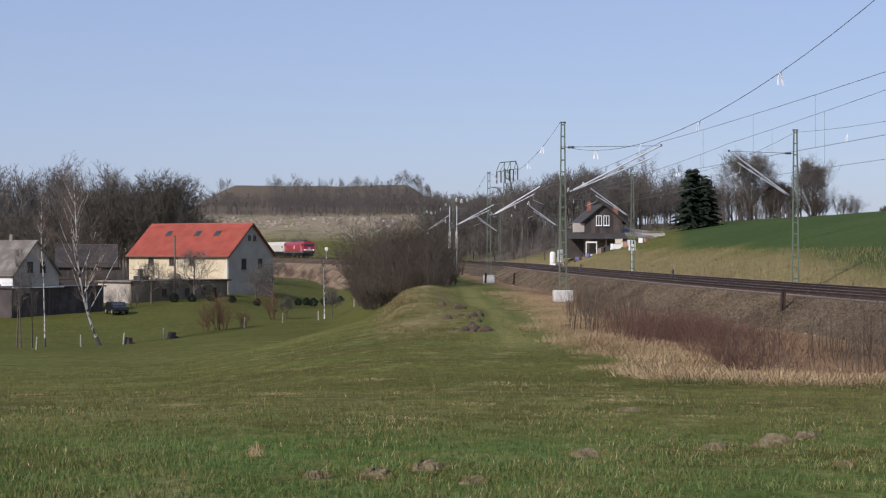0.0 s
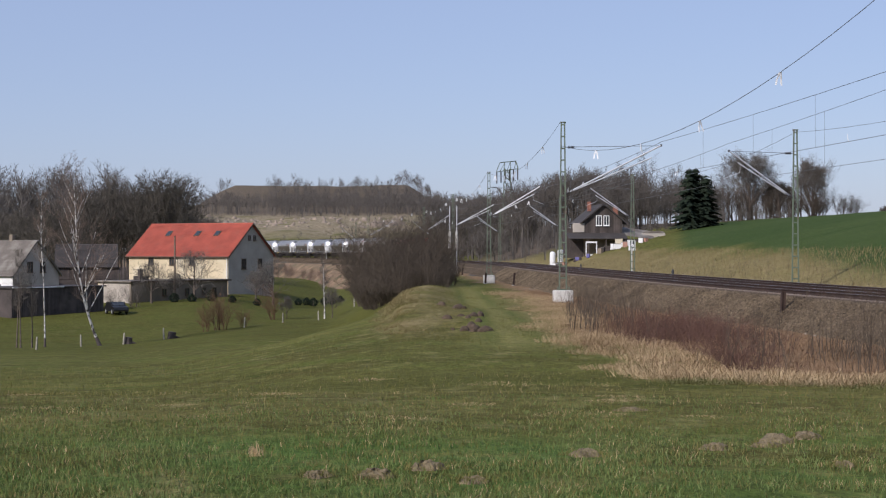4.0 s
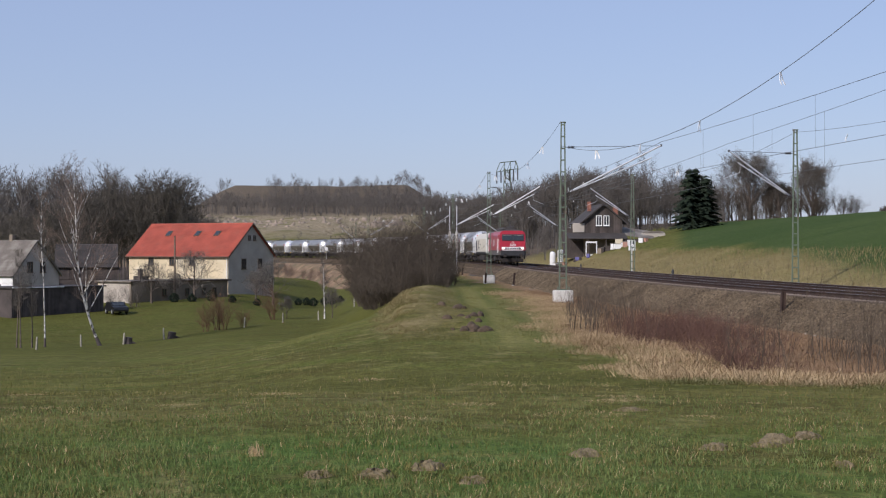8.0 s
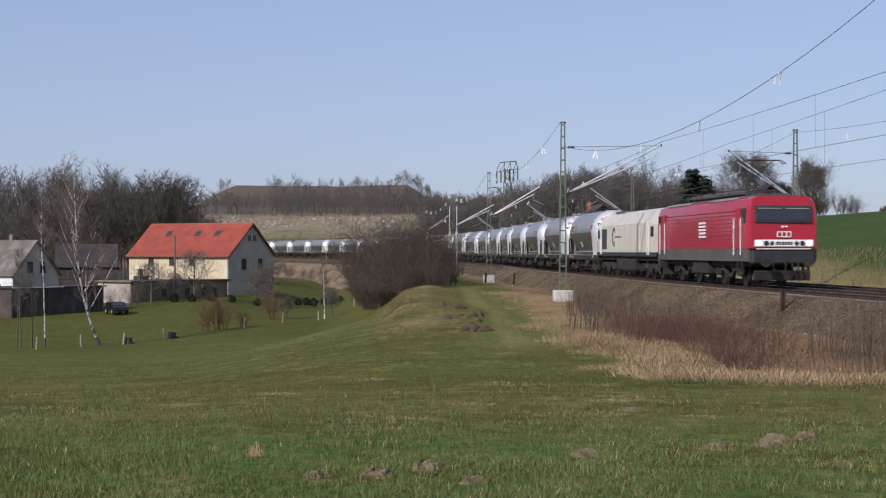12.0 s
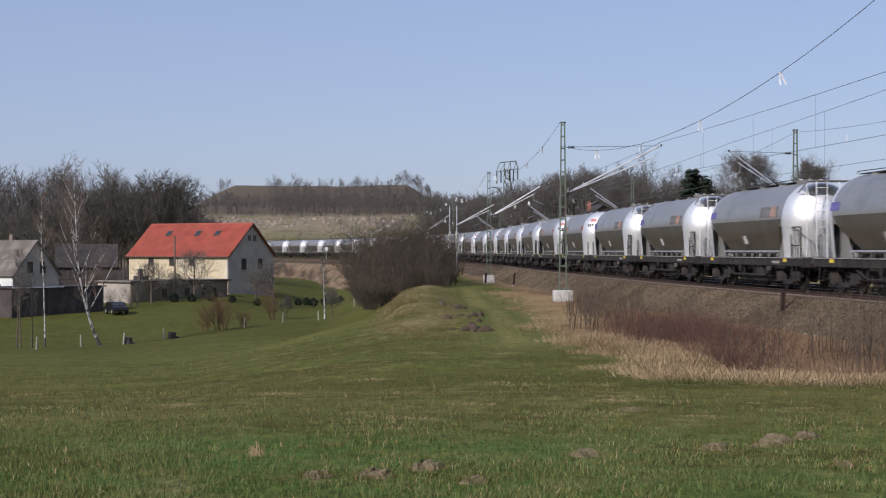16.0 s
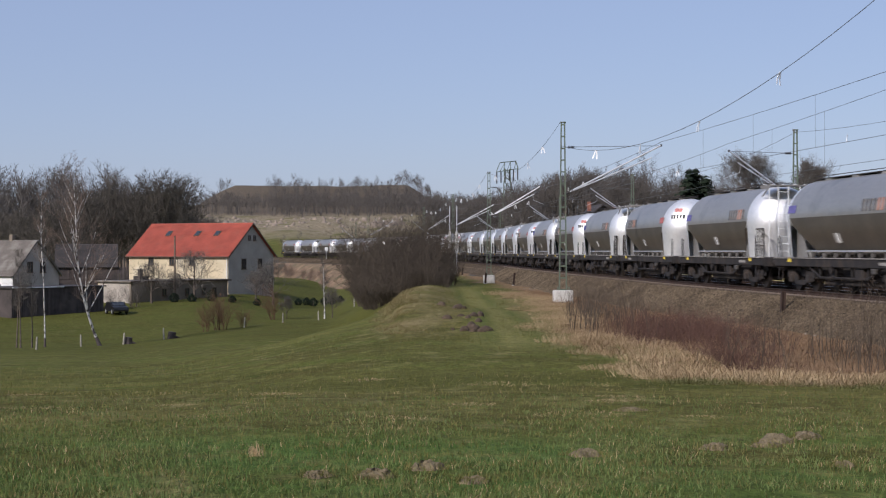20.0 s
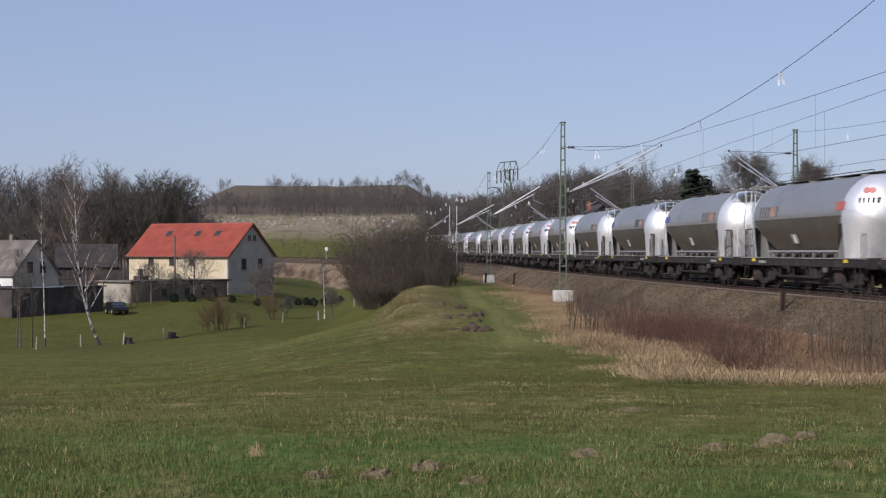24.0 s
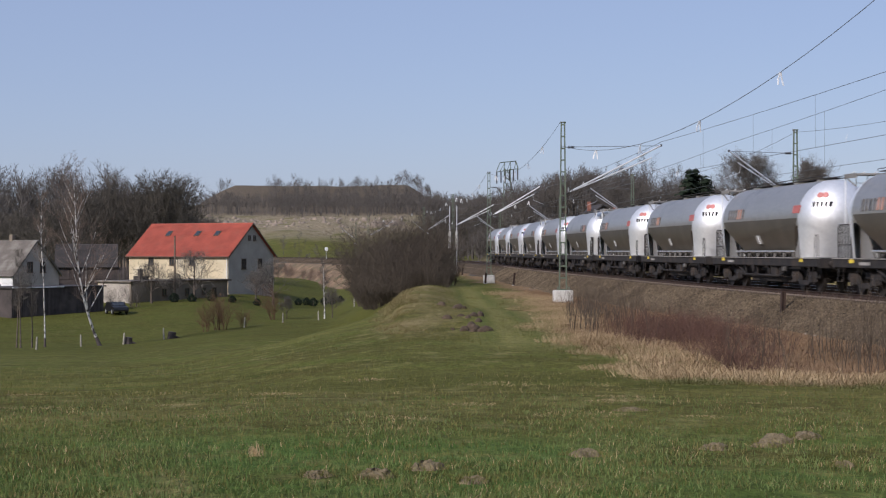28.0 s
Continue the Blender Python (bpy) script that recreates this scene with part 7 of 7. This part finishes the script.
# ---------------------------------------------------------------- grass, straw and brambles
def blades(name, label, xs, ys, hs, widths, lean, material, seed, category="grass", droop=False, aim=None):
    """Upright tapered blades, two quads each, every one leaning its own way."""
    r = np.random.RandomState(seed)
    n = len(xs)
    zs = ground_z(xs, ys) - 0.01
    a = r.uniform(0, 2 * math.pi, n) if aim is None else aim + r.normal(0, 0.5, n)
    b = r.uniform(0, 2 * math.pi, n)
    ln = hs * r.uniform(0.55 if droop else 0.2, 1.0, n) * lean
    dx, dy = np.cos(a) * ln, np.sin(a) * ln
    wx, wy = np.cos(b) * widths / 2, np.sin(b) * widths / 2
    up = np.sqrt(np.maximum(hs ** 2 - ln ** 2, (0.25 * hs) ** 2))
    V = np.zeros((n, 6, 3))
    for j, (k, taper, bend) in enumerate(((0, 1.0, 0), (0.72, 0.8, 0.5), (0.42, 0.15, 1.05)) if droop else ((0, 1.0, 0), (0.55, 0.8, 0.35), (1.0, 0.12, 1.0))):
        cx, cy, cz = xs + dx * bend, ys + dy * bend, zs + up * k
        V[:, 2 * j] = np.stack([cx - wx * taper, cy - wy * taper, cz], -1)
        V[:, 2 * j + 1] = np.stack([cx + wx * taper, cy + wy * taper, cz], -1)
    f = np.array([[0, 1, 3, 2], [2, 3, 5, 4]])
    F = (np.arange(n)[:, None, None] * 6 + f[None]).reshape(-1, 4)
    return tagged(new(name, raw_mesh(name, V.reshape(-1, 3), F, material)), label, category, kind="stuff")


rg = np.random.RandomState(21)


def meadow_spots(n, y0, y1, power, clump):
    """Places in the meadow within the camera's view wedge, thinner with distance from it, gathered in clumps."""
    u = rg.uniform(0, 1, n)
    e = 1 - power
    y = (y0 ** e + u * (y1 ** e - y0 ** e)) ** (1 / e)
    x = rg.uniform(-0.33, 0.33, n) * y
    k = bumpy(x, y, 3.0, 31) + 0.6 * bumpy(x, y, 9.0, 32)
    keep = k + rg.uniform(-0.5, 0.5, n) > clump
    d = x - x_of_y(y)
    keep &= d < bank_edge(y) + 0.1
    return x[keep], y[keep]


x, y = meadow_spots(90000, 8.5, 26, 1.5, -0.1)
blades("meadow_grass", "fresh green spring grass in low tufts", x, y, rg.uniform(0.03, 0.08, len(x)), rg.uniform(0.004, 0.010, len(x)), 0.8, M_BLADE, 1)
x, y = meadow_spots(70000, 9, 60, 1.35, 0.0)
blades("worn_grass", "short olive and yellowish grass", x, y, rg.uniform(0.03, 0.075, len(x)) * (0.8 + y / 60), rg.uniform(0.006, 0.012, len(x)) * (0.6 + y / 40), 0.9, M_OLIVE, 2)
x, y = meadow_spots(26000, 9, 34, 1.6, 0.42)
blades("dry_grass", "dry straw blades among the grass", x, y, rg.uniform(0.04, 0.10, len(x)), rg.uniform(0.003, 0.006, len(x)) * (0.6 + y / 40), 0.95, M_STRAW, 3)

def tussocks(name, label, cx, cy, count, size, tall, material, seed, wide=(0.004, 0.009)):
    """Clumps of long drooping blades round their middles."""
    r = np.random.RandomState(seed)
    n = len(cx)
    sz = np.clip(np.exp(r.normal(-0.1, 0.42, n)), 0.3, 2.2) * size
    k = r.randint(0, n, n * count)
    a, q = r.uniform(0, 2 * math.pi, len(k)), np.sqrt(r.uniform(0, 1, len(k)))
    x, y = cx[k] + np.cos(a) * q * sz[k], cy[k] + np.sin(a) * q * sz[k]
    h = tall * sz[k] / size * r.uniform(0.6, 1.1, len(k)) * (1.35 - 0.5 * q)
    return blades(name, label, x, y, h, r.uniform(*wide, len(k)), 0.98, material, seed + 1, droop=True, aim=a)


# straw fringe along the foot of the railway bank: lumps of fallen grass over a flattened mat
n = 60000
y = 21 + 80 * rg.uniform(0, 1, n) ** 1.3
d0 = bank_edge(y) + 0.3 + 1.3 * S((y - 38) / 14)
x = x_of_y(y) + d0 + rg.uniform(0, 1, n) ** 1.2 * (-4.6 - d0)
y = y + (0.7 * np.sin(1.25 * x + 0.6) + 0.35 * np.sin(3.1 * x)) * S((38 - y) / 6)
blades("bank_mat", "flattened mat of dead grass on the bank", x, y, rg.uniform(0.15, 0.36, n) * (1 - 0.3 * S((y - 42) / 20)), rg.uniform(0.005, 0.011, n), 0.995, M_MAT, 14, droop=True)
n = 330
y = 30 + 68 * rg.uniform(0, 1, n) ** 1.7
d = bank_edge(y) + 0.75 + 0.9 * S((y - 36) / 12) + rg.normal(0, 0.45, n) + 0.5 * bumpy(y, y * 0.3, 1.3, 61)
fx = rg.uniform(4.7, 11.0, 190)
fy = 29.9 + 0.7 * np.sin(1.25 * fx + 0.6) + 0.35 * np.sin(3.1 * fx) + np.abs(rg.normal(0, 0.75, 190))
tussocks("straw_fringe", "lumps of bleached dead grass along the foot of the bank", np.concatenate([x_of_y(y) + d, fx]), np.concatenate([y, fy]), 190, 0.52, 0.22, M_STRAW, 4, (0.006, 0.012))
fx = rg.uniform(4.4, 11.0, 90)
fy = 29.3 + 0.7 * np.sin(1.25 * fx + 0.6) + 0.35 * np.sin(3.1 * fx) + rg.normal(0, 0.35, 90)
tussocks("edge_green", "yellow-green tufts where the bank meets the meadow", fx, fy, 120, 0.45, 0.15, M_FRINGE, 27)
n = 150
y = 22 + 66 * rg.uniform(0, 1, n) ** 1.2
tussocks("tall_tussocks", "taller bleached tussocks at the foot of the bank", x_of_y(y) + bank_edge(y) + 1.1 + 1.0 * S((y - 36) / 12) + rg.normal(0, 0.6, n), y, 150, 0.50, 0.25, M_STRAW, 55)
n = 330
y = 22 + 74 * rg.uniform(0, 1, n)
d = bank_edge(y) + 1.2
tussocks("bank_straw", "matted dead grass on the bank", x_of_y(y) + d + rg.uniform(0, 1, n) * (-4.5 - d), y, 90, 0.6, 0.22, M_MAT, 15)
n = 170
y = 22 + 70 * rg.uniform(0, 1, n)
tussocks("fringe_green", "green tufts among the dead grass at the foot of the bank", x_of_y(y) + bank_edge(y) + 0.7 + rg.normal(0, 0.5, n), y, 110, 0.5, 0.22, M_FRINGE, 25)
# bleached grass on the broken bank and the mound
n = 90
y = rg.uniform(50, 106, n)
tussocks("mound_straw", "bleached tussocks on the broken bank of the mound", y * (-0.030 + rg.normal(0, 0.005, n)), y, 110, 0.42, 0.24, M_MOUND, 35)
n = 500
y = rg.uniform(45, 110, n)
tussocks("mound_grass", "rough grass tufts on the mound", y * rg.uniform(-0.038, 0.022, n), y, 30, 0.40, 0.13, M_OLIVE, 45)
# pale tuft and litter of dry grass in the meadow
rf = np.random.RandomState(36)
blades("straw_tuft", "single pale tuft of dry grass in the meadow", -1.79 + rf.normal(0, 0.032, 70), 14.6 + rf.normal(0, 0.03, 70), rf.uniform(0.07, 0.17, 70), rf.uniform(0.004, 0.007, 70), 0.5, M_STRAW, 37)
lx = np.array([2.87, 3.05, 2.6, 4.9, 1.1, -1.6, 0.4, -4.2, -6.0, 5.3, -2.9, 1.9, -0.6, -7.4, 3.6])
ly = np.array([24.5, 25.6, 23.9, 23.8, 29.5, 32.0, 23.5, 24.0, 22.5, 22.6, 26.5, 21.2, 20.6, 27.0, 20.8])
tussocks("dry_litter", "thin litter of dry grass lying in the meadow", lx, ly, 150, 0.42, 0.06, M_STRAW, 37, (0.004, 0.008))
# rough grass between the far track and the field
n = 13000
y = rg.uniform(50, 190, n)
x = x_of_y(y) + rg.uniform(7.6, 16.0, n)
blades("verge_grass", "rough tan grass between the line and the field", x, y, rg.uniform(0.15, 0.5, n), rg.uniform(0.015, 0.03, n), 0.8, M_VERGE, 8)


def stems(name, label, spots, material, seed, tall, kids, slant=0.4):
    """Thin upright stems with side twigs, joined."""
    r = random.Random(seed)
    segs = []
    shape = dict(levels=1, wander=0.10, lift=0.05, kids=(kids,), angle=(0.3, 0.8), ratio=(0.3, 0.6), thin=0.003)
    zs = ground_z(np.array([s[0] for s in spots]), np.array([s[1] for s in spots]))
    for (x, y), z in zip(spots, zs):
        h = r.uniform(*tall)
        limb_segments(r, (x, y, max(z, -1.3) - 0.05), (r.uniform(-slant, slant), r.uniform(-slant, slant), 1), h, r.uniform(0.005, 0.006 + 0.004 * tall[1]), 1, shape, segs)
    v, f = seg_arrays([q for q in segs if q[4]], 3)
    u, g = seg_arrays([q for q in segs if not q[4]], 1)
    return tagged(new(name, raw_mesh(name, np.concatenate([v, u]), np.concatenate([f, g + len(v)]), material)), label, "undergrowth", kind="stuff")


def bank_spots(n, y0, y1, d0, d1, clump, seed):
    """Places on the bank; d0 counts from its meadow edge where it is above zero, else from the near track."""
    r = np.random.RandomState(seed)
    y = r.uniform(y0, y1, n)
    lo = bank_edge(y) + d0 if d0 > 0 and d1 < 0 else np.full(n, d0)
    x = x_of_y(y) + lo + r.uniform(0, 1, n) * (d1 - lo)
    keep = bumpy(x, y, 1.1, seed) + r.uniform(-0.3, 0.3, n) > clump
    return list(zip(x[keep], y[keep]))


def patch(spots, lo, hi):
    """Keep what lies in a wedge of the camera's view, with a ragged edge."""
    r = random.Random(5)
    return [(x, y) for x, y in spots if lo < x / y + r.gauss(0, 0.015) < hi]


stems("brambles", "reddish bramble thicket on the railway bank", patch(bank_spots(5600, 33, 54, 1.9, -6.6, 0.0, 41), 0.118, 0.205), M_BRAMBLE, 1, (0.25, 0.8), 3, 1.0)
stems("bramble_edge", "reddish brown weeds among dead grass on the bank", bank_spots(1300, 24, 84, 1.8, -4.6, 0.2, 46), M_LEAFBROWN, 5, (0.2, 0.6), 2)
stems("bank_stems", "bare grey weed stems on the railway bank", patch(bank_spots(1500, 24, 40, 2.6, -4.6, 0.08, 42), 0.232, 0.34) + patch(bank_spots(1300, 44, 66, 1.8, -5.4, 0.05, 43), 0.066, 0.118) + patch(bank_spots(900, 30, 40, 1.4, -5.5, 0.05, 48), 0.185, 0.206) + bank_spots(260, 28, 70, 1.5, -4.0, 0.15, 47), M_STEM, 2, (0.6, 1.7), 2, 0.22)
stems("verge_stems", "thin dry stems on the far verge", bank_spots(700, 45, 120, 8.0, 13.0, 0.1, 44), M_STEM, 3, (0.5, 1.3), 1)
stems("mound_stems", "bare stems round the foot of the thicket", [(float(a), float(b)) for a, b in zip(rg.uniform(-6.5, 0.5, 500), rg.uniform(103, 118, 500))], M_THICKET, 4, (0.6, 1.8), 2)


# ---------------------------------------------------------------- soil heaps and clods
def soil_heap(x, y, w, h, seed, material=None):
    r = random.Random(seed)
    t = thing("molehill", "heap of loose brown soil in the grass", "molehill", "molehills", at=pose(x, y, gz(x, y) - 0.02, 0, 0, r.uniform(0, 90)))
    g = Geo()
    rings = []
    for k in range(6):
        u = k / 5
        rr = w / 2 * math.cos(u * 1.35) * (1.15 - 0.15 * u)
        rings.append([(math.cos(a) * rr * (1 + 0.18 * math.sin(3 * a + seed)) + r.uniform(-0.03, 0.03), math.sin(a) * rr * 0.8 + r.uniform(-0.03, 0.03), h * 1.15 * math.sin(u * 1.5) + r.uniform(-0.02, 0.02)) for a in np.linspace(0, 2 * math.pi, 15)[:-1]])
    g.loft(rings)
    part("mound", g, material or M_SOIL, t, smooth=True, angle=60)
    c = Geo()
    for _ in range(60):
        a, q = r.uniform(0, 6.28), math.sqrt(r.random()) * w * 0.55
        s = r.uniform(0.015, 0.055)
        z = h * max(0.0, 1 - (q / (w / 2)) ** 2) * 0.9
        c.box((s * 1.4, s, s), (math.cos(a) * q, math.sin(a) * q * 0.8, z + s * 0.2), s * 0.3, Matrix.Rotation(r.uniform(0, 3), 4, (r.random(), r.random(), 0.5)))
    cl = part("clods", c, material or M_SOIL, t, "crumbled clods")
    tagged(cl, kind="stuff")


HEAPS = []
for i, (x, y, w, h) in enumerate(((-0.57, 12.8, 0.34, 0.09), (-0.14, 13.4, 0.34, 0.09), (1.39, 14.9, 0.42, 0.08), (2.85, 16.0, 0.32, 0.08), (3.64, 16.7, 0.42, 0.12), (3.45, 16.3, 0.32, 0.07), (4.1, 17.2, 0.36, 0.1), (3.73, 14.2, 0.26, 0.06), (-1.06, 12.85, 0.3, 0.06), (0.25, 12.4, 0.3, 0.05), (2.7, 22.0, 0.5, 0.06))):
    soil_heap(x, y, w * 0.88, h * 0.85, 400 + i)
    HEAPS.append((x, y, w))
hx = np.array(HEAPS)
k = rg.randint(0, len(hx), 2600)
a, q = rg.uniform(0, 2 * math.pi, 2600), rg.uniform(0.2, 0.62, 2600)
blades("heap_grass", "grass growing through the edges of the soil heaps", hx[k, 0] + np.cos(a) * q * hx[k, 2], hx[k, 1] + np.sin(a) * q * hx[k, 2] * 0.8, rg.uniform(0.04, 0.10, 2600), rg.uniform(0.004, 0.009, 2600), 0.8, M_OLIVE, 65)
r_ = random.Random(91)
for i in range(26):
    cx, cy = ((0.62, 62.5), (0.72, 57.0), (0.75, 52.0))[i % 3]
    x, y = cx + r_.gauss(0, 0.36), cy + r_.gauss(0, 0.9)
    t = thing("soil_clod", "dark lump of upturned soil on the mound", "clod", "soil clods", at=pose(x, y, gz(x, y) - 0.03, 0, 0, r_.uniform(0, 180)))
    s = r_.uniform(0.07, 0.19)
    g = Geo().loft([[(math.cos(a) * q * s * (1 + 0.3 * math.sin(2 * a + i)), math.sin(a) * q * s * 0.8, z * s + r_.uniform(-0.02, 0.02)) for a in np.linspace(0, 2 * math.pi, 9)[:-1]] for q, z in ((1.3, 0), (1.2, 0.5), (0.75, 0.95), (0.25, 1.15))])
    part("lump", g, M_SOILDARK, t)
    part("root_tuft", Geo().tube([(0.3 * s, 0, s * 0.7), (0.12, 0.03, s * 1.1)], [0.012, 0.004], 4).tube([(-0.4 * s, 0, s * 0.6), (-0.12, 0.02, s * 0.9)], [0.012, 0.004], 4), M_SOILDARK, t)


# ---------------------------------------------------------------- loose stones on the ballast shoulder
def loose_stones(n, seed):
    r = np.random.RandomState(seed)
    y = 33 + 117 * r.uniform(0, 1, n) ** 1.7
    d = r.uniform(-4.15, -2.0, n)
    z = np.interp(d, (-4.05, -3.6, -2.35, -1.9), (-1.25, -0.95, -0.24, -0.19))
    x = x_of_y(y) + d
    base = np.array([(1, 0, 0), (0, 1, 0), (-1, 0, 0), (0, -1, 0), (0, 0, 0.8), (0, 0, -0.8)], dtype=float)
    s = (r.uniform(0.028, 0.060, n) * (0.85 + y / 250))[:, None, None]
    V = base[None] * s * r.uniform(0.6, 1.4, (n, 6, 3)) + r.uniform(-0.2, 0.2, (n, 6, 3)) * s
    a = r.uniform(0, 2 * math.pi, n)[:, None]
    c, q = np.cos(a), np.sin(a)
    V = np.stack([V[:, :, 0] * c - V[:, :, 1] * q + x[:, None], V[:, :, 0] * q + V[:, :, 1] * c + y[:, None], V[:, :, 2] + z[:, None] + 0.012], -1)
    f = np.array([[0, 1, 4], [1, 2, 4], [2, 3, 4], [3, 0, 4], [1, 0, 5], [2, 1, 5], [3, 2, 5], [0, 3, 5]])
    F = (np.arange(n)[:, None, None] * 6 + f[None]).reshape(-1, 3)
    tagged(new("ballast_stones", raw_mesh("ballast_stones", V.reshape(-1, 3), F, M_STONE)), "loose brown stones on the ballast shoulder", "ballast", kind="stuff")


M_STONE = island_mat("broken_stone", (0.034, 0.025, 0.017), (0.225, 0.172, 0.112))
loose_stones(42000, 71)


# ---------------------------------------------------------------- sleepers
def sleepers():
    g = Geo().box((2.5, 0.26, 0.16), (0, 0, 0), 0.02)
    clip = Geo().box((0.28, 0.16, 0.05), (-0.755, 0, 0.095), 0.01).box((0.28, 0.16, 0.05), (0.755, 0, 0.095), 0.01)
    me = g.mesh("sleeper")
    me.materials.append(M_SLEEPER)
    cm = clip.mesh("baseplate")
    cm.materials.append(M_RAIL)
    for d, z, s0, s1, nm in ((0.0, 0.0, 215, 345, "near track"), (FAR_TRACK, -0.04, 225, 345, "far track")):
        t = thing("sleeper_row", "weathered sleepers bedded in ballast under the " + nm, "sleepers", kind="structure")
        s = s0
        while s < s1:
            x, y, a = rail_at(s, d)
            ob = part("sleeper", me, None, t, at=pose(x, y, z - 0.235, 0, 0, math.degrees(a)))
            part("baseplate", cm, None, ob)
            s += 0.65


sleepers()


# ---------------------------------------------------------------- what moves
def train_s(t):
    """Where the leading end of the train stands on the line."""
    return float(np.interp(t, (0.0, 8.0, 11.5, 12.5, 28.0), (14.4, 213.6, 306.6, 332.4, 718.35)))


def motions():
    for ob, back, half in TRAIN:
        rows = []
        for i in range(57):
            t = i * 0.5
            s = train_s(t) - back
            f, r = rail_at(s + half), rail_at(s - half)
            yaw = math.degrees(math.atan2(f[1] - r[1], f[0] - r[0]))
            rows.append((t, pose((f[0] + r[0]) / 2, (f[1] + r[1]) / 2, 0, 0, 0, yaw)))
        walk(ob, rows)
    for r, (x, y, z), i in RIBBONS:
        walk(r, [(k * 0.5, pose(x, y, z, 12 * math.sin(1.9 * k + i), 10 * math.sin(2.7 * k + 2.1 * i), 20 * i % 90 + 16 * math.sin(1.3 * k + i))) for k in range(57)])


motions()
